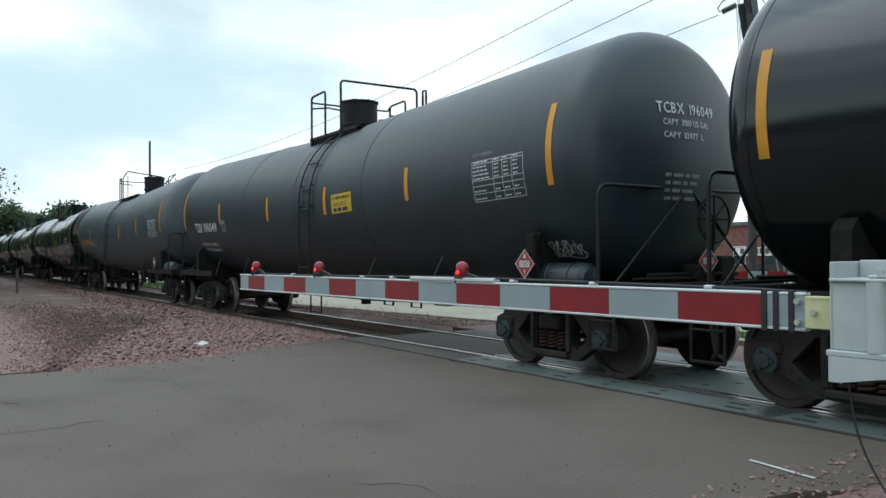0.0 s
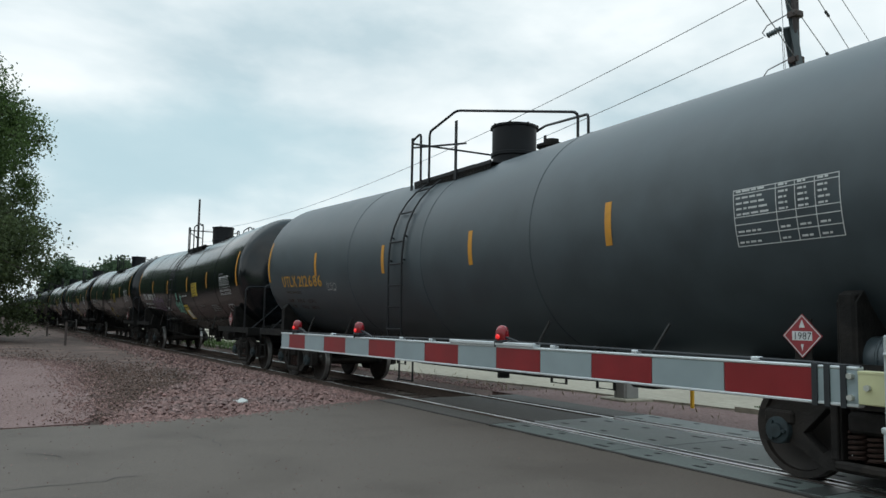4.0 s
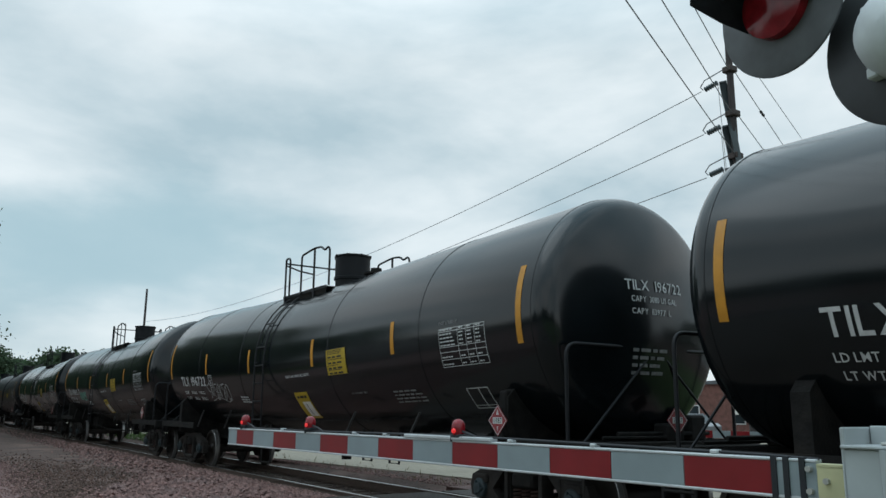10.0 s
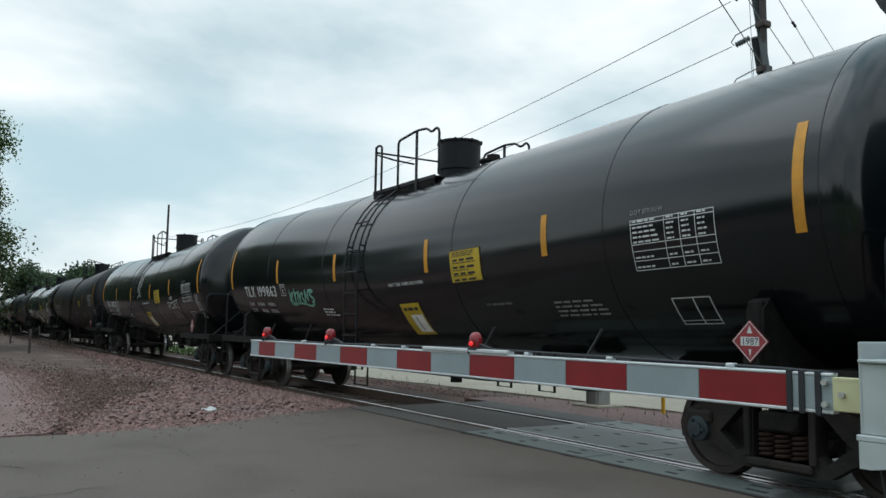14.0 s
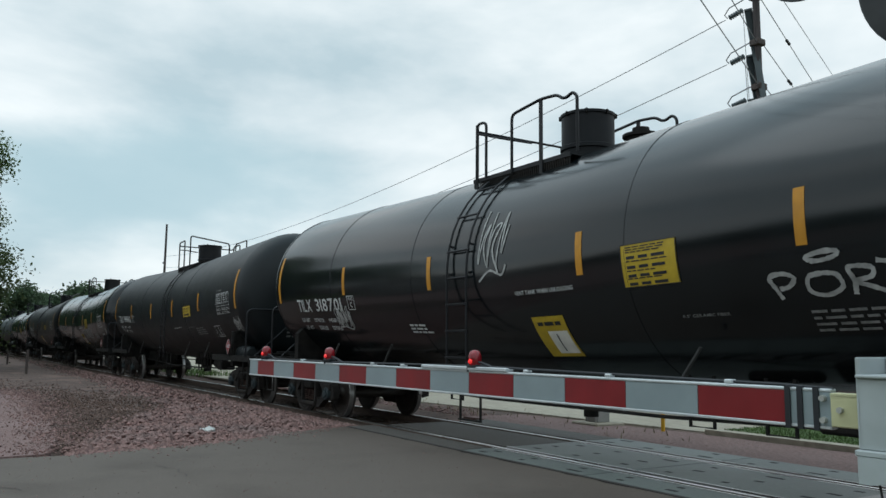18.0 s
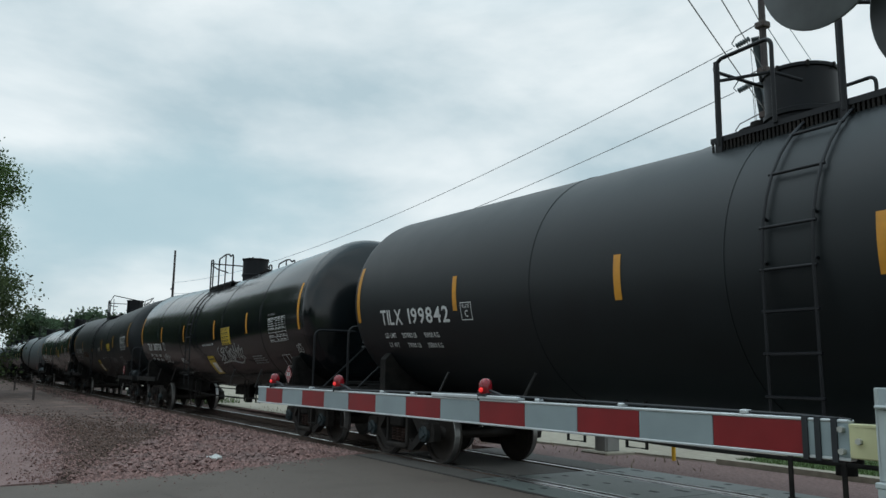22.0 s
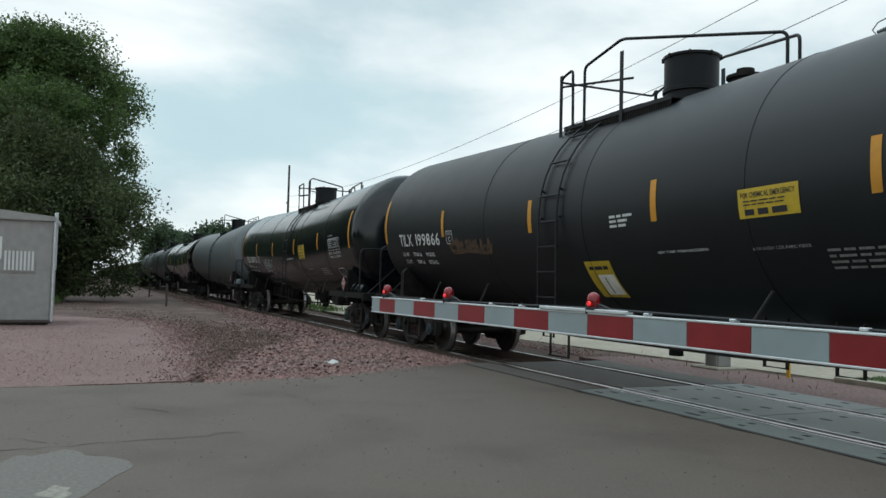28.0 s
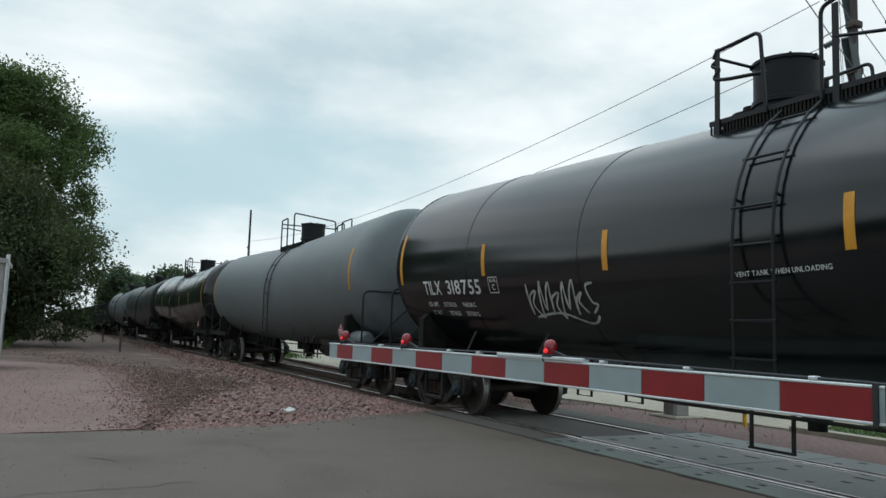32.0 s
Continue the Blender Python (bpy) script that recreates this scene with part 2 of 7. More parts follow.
M = dict(
    asphalt=material("asphalt", (0.101, 0.079, 0.065), 0.88, vary=0.24, scale=70, bump=0.25, bump_scale=180, second=(0.070, 0.053, 0.042), second_scale=0.7, second_amount=0.8),
    asphalt_patch=material("asphalt_patch", (0.086, 0.078, 0.070), 0.8, vary=0.3, scale=80, bump=0.4, bump_scale=150),
    crack=material("crack_filler", (0.03, 0.026, 0.023), 0.9),
    dirt=material("dirt", (0.070, 0.041, 0.031), 0.95, vary=0.45, scale=9, bump=1.0, bump_scale=18, second=(0.152, 0.092, 0.075), second_scale=0.9, second_amount=0.9),
    gravel=material("pink_gravel", (0.172, 0.105, 0.094), 0.95, vary=0.45, scale=22, bump=1.0, bump_scale=45, second=(0.215, 0.14, 0.13), second_scale=0.4, second_amount=0.7),
    stone=material("ballast_stone", (0.20, 0.118, 0.105), 0.9, vary=0.3, scale=14, piece=-0.45, bump=0.3, bump_scale=60, second=(0.20, 0.15, 0.14), second_scale=1.0),
    stone_dark=material("ballast_stone_dark", (0.105, 0.078, 0.068), 0.95, vary=0.3, scale=14, piece=-0.4),
    clod=material("dirt_clod", (0.095, 0.058, 0.045), 0.95, vary=0.35, scale=14, piece=-0.5, second=(0.16, 0.10, 0.085), second_scale=1.0),
    grass=material("grass", (0.060, 0.098, 0.024), 0.9, vary=0.45, scale=3, bump=0.6, bump_scale=60, second=(0.095, 0.105, 0.04), second_scale=0.6),
    blade=material("grass_blade", (0.065, 0.11, 0.026), 0.8, piece=-0.4),
    dry=material("dry_weed", (0.20, 0.155, 0.10), 0.9, piece=-0.3),
    concrete=material("pale_concrete", (0.30, 0.265, 0.205), 0.9, vary=0.2, scale=6, bump=0.25, bump_scale=50, second=(0.225, 0.195, 0.15), second_scale=0.5),
    panel=material("crossing_panel", (0.108, 0.127, 0.119), 0.55, vary=0.25, scale=18, bump=0.2, bump_scale=70, second=(0.085, 0.095, 0.089), second_scale=1.1, piece=0.1),
    pale=material("pothole_base", (0.22, 0.205, 0.17), 0.9, vary=0.3, scale=20, bump=0.4),
    patch=material("worn_patch", (0.122, 0.110, 0.096), 0.8, vary=0.25, scale=30, bump=0.3),
    seam_plate=material("seam_plate", (0.055, 0.058, 0.056), 0.34, vary=0.25, scale=14, bump=0.1, bump_scale=50),
    hole=material("lifting_hole", (0.02, 0.022, 0.022), 0.9),
    rail=material("rail_side", (0.085, 0.058, 0.045), 0.8, vary=0.3, scale=25, bump=0.2),
    rail_top=material("rail_head", (0.42, 0.42, 0.42), 0.28, 0.9, vary=0.1, scale=20, stretch=(0.05, 1, 1)),
    tie=material("tie_wood", (0.075, 0.055, 0.043), 0.9, vary=0.4, scale=10, stretch=(1, 0.1, 1), piece=0.35, bump=0.5),
    black_gloss=material("black_gloss_paint", (0.0045, 0.0066, 0.0078), 0.16, vary=0.3, scale=1.6, gloss_vary=0.05, ior=1.5, second=(0.0075, 0.0098, 0.0108), second_scale=0.7, bump=0.035, bump_scale=2.5),
    black_matte=material("black_satin_paint", (0.0058, 0.0086, 0.0100), 0.45, ior=1.38, vary=0.18, scale=2.0, gloss_vary=0.06, second=(0.0068, 0.010, 0.0116), second_scale=0.5, bump=0.03, bump_scale=6),
    grey=material("dark_grey_paint", (0.017, 0.0255, 0.030), 0.42, vary=0.2, scale=2.0, gloss_vary=0.08, second=(0.024, 0.033, 0.038), second_scale=0.5, bump=0.03, bump_scale=6),
    grey_pale=material("weathered_grey_paint", (0.040, 0.053, 0.060), 0.42, vary=0.2, scale=2.0, gloss_vary=0.08, second=(0.056, 0.069, 0.076), second_scale=0.6, bump=0.03, bump_scale=6),
    grey_light=material("grey_paint", (0.105, 0.121, 0.126), 0.5, vary=0.14, scale=2.0, second=(0.082, 0.094, 0.097), second_scale=0.5),
    under=material("grimy_steel", (0.013, 0.0122, 0.0115), 0.8, ior=1.25, vary=0.5, scale=6, bump=0.4, bump_scale=30, second=(0.022, 0.018, 0.015), second_scale=3.0, second_amount=0.6),
    cast=material("cast_steel", (0.020, 0.0175, 0.016), 0.75, ior=1.3, vary=0.5, scale=5, bump=0.4, bump_scale=30, second=(0.036, 0.029, 0.024), second_scale=3.0, second_amount=0.6),
    lid=material("manway_paint", (0.008, 0.009, 0.011), 0.5, ior=1.28, vary=0.3, scale=3.0, second=(0.016, 0.0155, 0.0155), second_scale=2.0),
    strut=material("dull_grey_bar", (0.024, 0.024, 0.024), 0.6, vary=0.3, scale=12),
    spring=material("rusty_spring", (0.035, 0.02, 0.016), 0.8, ior=1.3, vary=0.4, scale=12),
    wheel=material("wheel_steel", (0.022, 0.017, 0.014), 0.65, 0.2, vary=0.4, scale=7, second=(0.045, 0.034, 0.028), second_scale=3),
    tread=material("worn_tread", (0.32, 0.31, 0.30), 0.35, 0.8),
    cap=material("bearing_cap_blue", (0.019, 0.030, 0.034), 0.7, vary=0.4, scale=12),
    tube=material("black_rail_paint", (0.007, 0.0075, 0.0095), 0.5, ior=1.35, vary=0.3, scale=20),
    yellow=material("reflective_yellow", (0.50, 0.22, 0.010), 0.45, vary=0.12, scale=9, second=(0.38, 0.17, 0.015), second_scale=3.0, second_amount=0.5),
    panel_yellow=material("yellow_label", (0.46, 0.32, 0.02), 0.5, vary=0.12, scale=9),
    white=material("white_stencil", (0.50, 0.51, 0.50), 0.6, vary=0.15, scale=14),
    orange=material("orange_stencil", (0.42, 0.22, 0.03), 0.6, vary=0.3, scale=14),
    dim=material("faded_stencil", (0.19, 0.19, 0.185), 0.7, vary=0.35, scale=18),
    placard=material("placard_red", (0.22, 0.02, 0.025), 0.55, vary=0.2, scale=9),
    spray_white=material("spray_white", (0.30, 0.30, 0.29), 0.7, vary=0.4, scale=10),
    spray_teal=material("spray_teal", (0.13, 0.30, 0.23), 0.7, vary=0.4, scale=10),
    spray_purple=material("spray_purple", (0.16, 0.10, 0.15), 0.7, vary=0.4, scale=10),
    spray_rust=material("spray_rust", (0.055, 0.030, 0.014), 0.8, vary=0.5, scale=7),
    arm_red=material("reflective_red", (0.19, 0.006, 0.009), 0.42, vary=0.12, scale=6, second=(0.18, 0.009, 0.010), second_scale=2.0),
    arm_white=material("reflective_silver", (0.235, 0.28, 0.295), 0.42, vary=0.08, scale=6, second=(0.205, 0.245, 0.26), second_scale=2.0),
    aluminium=material("aluminium", (0.52, 0.54, 0.55), 0.45, 0.35, vary=0.12, scale=9),
    strap=material("black_strap", (0.012, 0.014, 0.018), 0.6),
    white_paint=material("white_signal_paint", (0.38, 0.415, 0.42), 0.5, vary=0.1, scale=7, second=(0.34, 0.365, 0.365), second_scale=2.5),
    cream=material("cream_adapter", (0.50, 0.48, 0.28), 0.5, vary=0.1, scale=9),
    bolt=material("zinc_bolt", (0.45, 0.45, 0.42), 0.45, 0.6),
    lamp_red=material("red_lens", (0.22, 0.010, 0.016), 0.18, vary=0.25, scale=20),
    lamp_lit=material("red_lamp_lit", (1.0, 0.03, 0.03), 0.3, emission=0.55),
    back_black=material("signal_black", (0.035, 0.038, 0.042), 0.5, vary=0.2, scale=12),
    back_grey=material("signal_grey", (0.085, 0.092, 0.098), 0.5, vary=0.25, scale=8),
    dome_white=material("housing_white", (0.60, 0.64, 0.65), 0.5, vary=0.12, scale=8),
    sign_blue=material("sign_blue", (0.015, 0.11, 0.32), 0.4, vary=0.1, scale=6),
    pole=material("weathered_pole", (0.055, 0.046, 0.046), 0.9, vary=0.4, scale=5, stretch=(6, 6, 0.4), bump=0.4),
    wire=material("power_line", (0.17, 0.17, 0.175), 0.6),
    insulator=material("insulator", (0.075, 0.09, 0.095), 0.35),
    cabinet=material("galvanised_cabinet", (0.27, 0.262, 0.25), 0.5, 0.25, vary=0.12, scale=5, second=(0.22, 0.212, 0.20), second_scale=1.5),
    post_rust=material("rusty_post", (0.06, 0.045, 0.04), 0.8, vary=0.3, scale=20),
    bark=material("bark", (0.06, 0.048, 0.038), 0.95, vary=0.4, scale=8, bump=0.8),
    leaf=material("leaf", (0.066, 0.110, 0.030), 0.75, vary=0.3, scale=0.8, piece=-0.3, thin=0.4),
    leaf_deep=material("leaf_deep", (0.055, 0.076, 0.027), 0.8, vary=0.35, scale=0.8, piece=-0.3, thin=0.35),
    leaf_far=material("leaf_far", (0.055, 0.09, 0.045), 0.85, vary=0.3, scale=0.6, piece=-0.3, thin=0.3),
    brick=material("brick_front", (0.16, 0.075, 0.06), 0.9, vary=0.3, scale=3),
    roof=material("shingle_roof", (0.10, 0.105, 0.11), 0.9, vary=0.2, scale=2),
    siding=material("pale_siding", (0.55, 0.56, 0.55), 0.8, vary=0.1, scale=2),
    glass=material("window_glass", (0.03, 0.04, 0.045), 0.08),
    sign_white=material("sign_white", (0.70, 0.68, 0.62), 0.6),
    sign_letters=material("sign_letters", (0.10, 0.07, 0.07), 0.6),
    neon=material("green_sign_light", (0.05, 0.9, 0.15), 0.4, emission=0.8),
    car_paint=material("dark_car_paint", (0.02, 0.022, 0.025), 0.25, coat=0.5),
    car_paint_grey=material("grey_car_paint", (0.20, 0.21, 0.22), 0.3, coat=0.5),
    tyre=material("tyre", (0.02, 0.02, 0.02), 0.85),
    hose=material("rubber_hose", (0.012, 0.012, 0.012), 0.7),
    wild_yellow=material("marker_yellow", (0.65, 0.36, 0.02), 0.5),
    litter=material("litter", (0.45, 0.45, 0.43), 0.8),
    hopper=material("hopper_black", (0.020, 0.021, 0.022), 0.7, vary=0.3, scale=2),
)

# ---------------------------------------------------------------- mesh helpers


def part(name, bm, mat, parent=None, label="", smooth=0.0):
    """Links a bmesh as one mesh object under a thing or a part."""
    me = bpy.data.meshes.new(name)
    bm.to_mesh(me)
    bm.free()
    for m in (mat if isinstance(mat, (list, tuple)) else [mat]):
        me.materials.append(m)
    return link(name, me, parent, label, smooth)


def link(name, me, parent=None, label="", smooth=0.0):
    if smooth:
        me.polygons.foreach_set("use_smooth", [True] * len(me.polygons))
        if smooth < 180:
            me.set_sharp_from_angle(angle=radians(smooth))
    ob = new(name, me)
    if parent:
        ob.parent = parent
    return tagged(ob, label)


def arrays(name, verts, faces, mat, parent=None, label="", smooth=0.0):
    me = bpy.data.meshes.new(name)
    me.from_pydata([tuple(v) for v in verts], [], [tuple(f) for f in faces])
    me.materials.append(mat)
    return link(name, me, parent, label, smooth)


def box(bm, x0, x1, y0, y1, z0, z1, bevel=0.0, m=None):
    vs = bmesh.ops.create_cube(bm, size=1)["verts"]
    mat = Matrix.Translation(((x0 + x1) / 2, (y0 + y1) / 2, (z0 + z1) / 2)) @ Matrix.Diagonal((abs(x1 - x0), abs(y1 - y0), abs(z1 - z0), 1))
    bmesh.ops.transform(bm, matrix=(m @ mat) if m else mat, verts=vs)
    if bevel:
        es = list({e for v in vs for e in v.link_edges})
        bmesh.ops.bevel(bm, geom=es, offset=bevel, segments=1, affect="EDGES")


def rod(bm, a, b, r, seg=8, r2=None, caps=True):
    a, b = Vector(a), Vector(b)
    d = b - a
    vs = bmesh.ops.create_cone(bm, cap_ends=caps, segments=seg, radius1=r, radius2=r if r2 is None else r2, depth=d.length)["verts"]
    bmesh.ops.transform(bm, matrix=Matrix.Translation((a + b) / 2) @ d.to_track_quat("Z", "Y").to_matrix().to_4x4(), verts=vs)


def tube(bm, pts, r, seg=6, closed=False):
    """A round bar swept along a line of points."""
    pts = [Vector(p) for p in pts]
    n = len(pts)
    rings, up = [], None
    for i, p in enumerate(pts):
        a, b = pts[(i - 1) % n] if closed or i else p, pts[(i + 1) % n] if closed or i < n - 1 else p
        d = (b - a).normalized()
        if up is None:
            up = Vector((0, 0, 1)) if abs(d.z) < 0.9 else Vector((1, 0, 0))
        s = d.cross(up).normalized()
        up = s.cross(d).normalized()
        rings.append([bm.verts.new(p + r * (math.cos(2 * math.pi * k / seg) * s + math.sin(2 * math.pi * k / seg) * up)) for k in range(seg)])
    for i in range(n if closed else n - 1):
        a, b = rings[i], rings[(i + 1) % n]
        for k in range(seg):
            bm.faces.new((a[k], a[(k + 1) % seg], b[(k + 1) % seg], b[k]))
    if not closed:
        bm.faces.new(rings[0][::-1])
        bm.faces.new(rings[-1])


def rounded(pts, r=0.12, seg=5):
    """A line of points with its corners rounded off."""
    pts = [Vector(p) for p in pts]
    out = [pts[0]]
    for i in range(1, len(pts) - 1):
        p, a, b = pts[i], pts[i - 1], pts[i + 1]
        ra = min(r, (a - p).length * 0.49, (b - p).length * 0.49)
        s, e = p + (a - p).normalized() * ra, p + (b - p).normalized() * ra
        for k in range(seg + 1):
            t = k / seg
            out.append(s * (1 - t) ** 2 + p * 2 * t * (1 - t) + e * t * t)
    out.append(pts[-1])
    return out


def lathe(bm, profile, seg=32, axis="y", centre=(0, 0, 0), mats=None):
    """Turns a profile of (along, radius) round an axis."""
    rings = []
    for h, r in profile:
        ring = []
        for k in range(seg):
            a = 2 * math.pi * k / seg
            c, s = r * math.cos(a), r * math.sin(a)
            p = {"y": (c, h, s), "z": (c, s, h), "x": (h, c, s)}[axis]
            ring.append(bm.verts.new(Vector(p) + Vector(centre)))
        rings.append(ring)
    for i in range(len(rings) - 1):
        for k in range(seg):
            f = bm.faces.new((rings[i][k], rings[i][(k + 1) % seg], rings[i + 1][(k + 1) % seg], rings[i + 1][k]))
            if mats:
                f.material_index = mats[i]
    for ring in (rings[0], rings[-1]):
        if (ring[0].co - ring[seg // 2].co).length > 1e-4:
            bm.faces.new(ring)
    bmesh.ops.recalc_face_normals(bm, faces=bm.faces)


def plate(bm, outline, holes, y0, y1):
    """A plate in the x-z plane with holes, from y0 to y1."""
    edges = []
    for loop in (outline, *holes):
        vs = [bm.verts.new((x, y0, z)) for x, z in loop]
        edges += [bm.edges.new((vs[i], vs[(i + 1) % len(vs)])) for i in range(len(vs))]
    fs = [f for f in bmesh.ops.triangle_fill(bm, use_beauty=True, use_dissolve=False, edges=edges)["geom"] if isinstance(f, bmesh.types.BMFace)]
    ex = bmesh.ops.extrude_face_region(bm, geom=fs)["geom"]
    bmesh.ops.translate(bm, vec=(0, y1 - y0, 0), verts=[v for v in ex if isinstance(v, bmesh.types.BMVert)])
    bmesh.ops.recalc_face_normals(bm, faces=bm.faces)


def thing(name, label, category, m=None, group="", kind=""):
    e = new(name)
    e.empty_display_size = 0.2
    if m:
        e.matrix_basis = m
    return tagged(e, label, category, group, kind)


def flat_text(s, size, spacing=1.0, bold=0.0):
    """The letters of the built-in font as a flat bmesh, from (0, 0) to the right."""
    cu = bpy.data.curves.new("letters", "FONT")
    cu.body, cu.size, cu.space_character, cu.resolution_u, cu.offset = s, size, spacing, 2, bold
    ob = bpy.data.objects.new("letters", cu)
    me = bpy.data.meshes.new_from_object(ob)
    bm = bmesh.new()
    bm.from_mesh(me)
    bpy.data.objects.remove(ob)
    bpy.data.curves.remove(cu)
    bpy.data.meshes.remove(me)
    return bm


def quad(bm, x0, x1, y0, y1, shear=0.0, idx=0):
    f = bm.faces.new([bm.verts.new(p) for p in ((x0 + shear * y0, y0, 0), (x1 + shear * y0, y0, 0), (x1 + shear * y1, y1, 0), (x0 + shear * y1, y1, 0))])
    f.material_index = idx


def slice_up(bm, step=0.09):
    ys = [v.co.y for v in bm.verts]
    y = math.ceil(min(ys) / step) * step
    while y < max(ys):
        bmesh.ops.bisect_plane(bm, geom=[*bm.verts, *bm.edges, *bm.faces], plane_co=(0, y, 0), plane_no=(0, 1, 0))
        y += step

# ---------------------------------------------------------------- the line of the track
TRACK_Y, GAUGE = 7.55, 0.75
TRACK_TURN = 0.563      # degrees by which the line leaves the x axis
ALONG = pose(0, 0, 0, 0, 0, TRACK_TURN)


def turned(x, y):
    p = ALONG @ Vector((x, y, 0))
    return p.x, p.y


SPEED, CAR_LENGTH = 5.4, 18.12
# centres of the tank cars along the line at the start
CENTRES = (3.5, -14.51, -32.65, -50.87, -68.96, -86.88, -105.29, -123.57, -141.69, -159.78, -177.85)
# how far the train runs ahead of an even speed, every half second
DRIFT = (0, 0.008, 0.022, 0.044, 0.05, 0.05, 0.052, 0.049, 0.049, 0.049, 0.05, 0.052, 0.054, 0.057, 0.06, 0.056, -0.088, -0.094, -0.05, -0.003, -0.008, -0.13, -0.155, -0.145, -0.093, -0.17, -0.295, -0.319, -0.308, -0.28, -0.249, -0.214, -0.176, -0.134, -0.088, -0.046, -0.145, -0.145, -0.116, -0.028, 0.034, 0.073, -0.06, -0.051, -0.028, -0.009, -0.01, -0.101, -0.081, -0.099, -0.103, -0.143, -0.17, -0.21, -0.25, -0.3, -0.35, -0.358, -0.399, -0.46, -0.48, -0.535, -0.622, -0.848, -0.924)

# ---------------------------------------------------------------- tank cars
R_TANK, U_END = 1.56, 7.82
KNUCKLE, DISH = 0.30, 0.40      # radius of the head's rim, slope where its dish begins
Z_MID, Z_RISE = 2.45, 0.18


def axis_z(u):
    return Z_MID + Z_RISE * min(abs(u), U_END) / U_END


SHAPE = dict(knuckle=KNUCKLE, dish=DISH)


def head_form(round_end):
    """Sets the form of the tank's ends: a flat dish with a tight rim, or a fuller dome with a wide one."""
    SHAPE["knuckle"], SHAPE["dish"] = (0.44, 0.36) if round_end else (KNUCKLE, DISH)


def rim():
    a = math.atan(SHAPE["dish"])
    return a, R_TANK - SHAPE["knuckle"] + SHAPE["knuckle"] * math.sin(a)


def head_u(rho):
    """How far along the car its domed end reaches at a distance rho from the axis."""
    k, dish = SHAPE["knuckle"], SHAPE["dish"]
    rim_a, rim_r = rim()
    if rho >= rim_r:
        a = math.asin(min(1.0, (rho - R_TANK + k) / k))
        return U_END + k * math.cos(a) - (k - KNUCKLE) * 0.8
    return U_END + k * math.cos(rim_a) - (k - KNUCKLE) * 0.8 + dish / (2 * rim_r) * (rim_r ** 2 - rho ** 2)


def on_side(u, ang, off=0.006):
    """A point on the side of the tank that faces the road; ang in degrees above its middle."""
    a = radians(ang)
    return Vector((u, -(R_TANK + off) * math.cos(a), axis_z(u) + (R_TANK + off) * math.sin(a)))


def wrap(bm, u0, ang0, off=0.006):
    slice_up(bm)
    ang0 = math.degrees(math.asin((0.06 + 1.5 * math.sin(radians(ang0))) / R_TANK))
    for v in bm.verts:
        v.co = on_side(u0 + v.co.x, ang0 + math.degrees(v.co.y / R_TANK), off + v.co.z)
    return bm


def on_head(bm, y0, z0, off=0.012):
    """Bends flat work on to the end of the tank that leads."""
    slice_up(bm)
    for v in bm.verts:
        y, z = y0 + v.co.x, z0 + v.co.y
        v.co = Vector((head_u(min(math.hypot(y, z - axis_z(9)), R_TANK - 0.002)) + off, y, z))
    return bm


def tank_shell():
    bm = bmesh.new()
    seg = 72
    stations = []
    rim_a, rim_r = rim()
    kn = SHAPE["knuckle"]
    radii = [rim_r * k / 10 for k in range(11)] + [R_TANK - kn + kn * math.sin(rim_a + (math.pi / 2 - rim_a) * k / 8) for k in range(1, 9)]
    for r in radii:
        stations.append((-head_u(r), r))
    for u in (-6.0, -4.0, -2.0, -0.02, 0.02, 2.0, 4.0, 6.0):
        stations.append((u, R_TANK))
    for r in reversed(radii):
        stations.append((head_u(r), r))
    rings = []
    for u, r in stations:
        z = axis_z(u)
        if r < 1e-6:
            rings.append([bm.verts.new((u, 0, z))])
        else:
            rings.append([bm.verts.new((u, r * math.cos(2 * math.pi * k / seg), z + r * math.sin(2 * math.pi * k / seg))) for k in range(seg)])
    for a, b in zip(rings, rings[1:]):
        for k in range(seg):
            j = (k + 1) % seg
            if len(a) == 1:
                bm.faces.new((a[0], b[k], b[j]))
            elif len(b) == 1:
                bm.faces.new((a[k], a[j], b[0]))
            else:
                bm.faces.new((a[k], a[j], b[j], b[k]))
    bmesh.ops.recalc_face_normals(bm, faces=bm.faces)
    return bm


def seam_mesh(u):
    bm = bmesh.new()
    tube(bm, [(u, (R_TANK + 0.001) * math.cos(2 * math.pi * k / 72), axis_z(u) + (R_TANK + 0.001) * math.sin(2 * math.pi * k / 72)) for k in range(72)], 0.006, 5, True)
    return bm


def strip_mesh(u, w, a0, a1):
    bm = bmesh.new()
    h = R_TANK * radians(a1 - a0)
    quad(bm, -w / 2, w / 2, 0, h)
    return wrap(bm, u, a0, 0.004)


def bars(bm, x0, y, widths, h, gap=0.05):
    for w in widths:
        quad(bm, x0, x0 + w, y, y + h)
        x0 += w + gap


def data_table():
    """The tank's qualification table: a ruled grid with lines of small stencilling."""
    bm = bmesh.new()
    W, H, t = 1.06, 0.53, 0.008
    rng = random.Random(4)
    for y in (0, 0.10, 0.20, 0.27, 0.48, H - 0.01):
        quad(bm, 0, W, y, y + t)
    for x in (0, 0.45, 0.64, 0.83, W - t):
        quad(bm, x, x + t, 0, H)
    for y in (0.03, 0.13, 0.29, 0.34, 0.39, 0.44, 0.50):
        bars(bm, 0.03, y, [rng.uniform(0.03, 0.10) for _ in range(4)], 0.018, 0.016)
        for x in (0.48, 0.67, 0.86):
            bars(bm, x, y, [rng.uniform(0.04, 0.06), rng.uniform(0.02, 0.04)], 0.018, 0.012)
    return bm


GLYPHS = {}


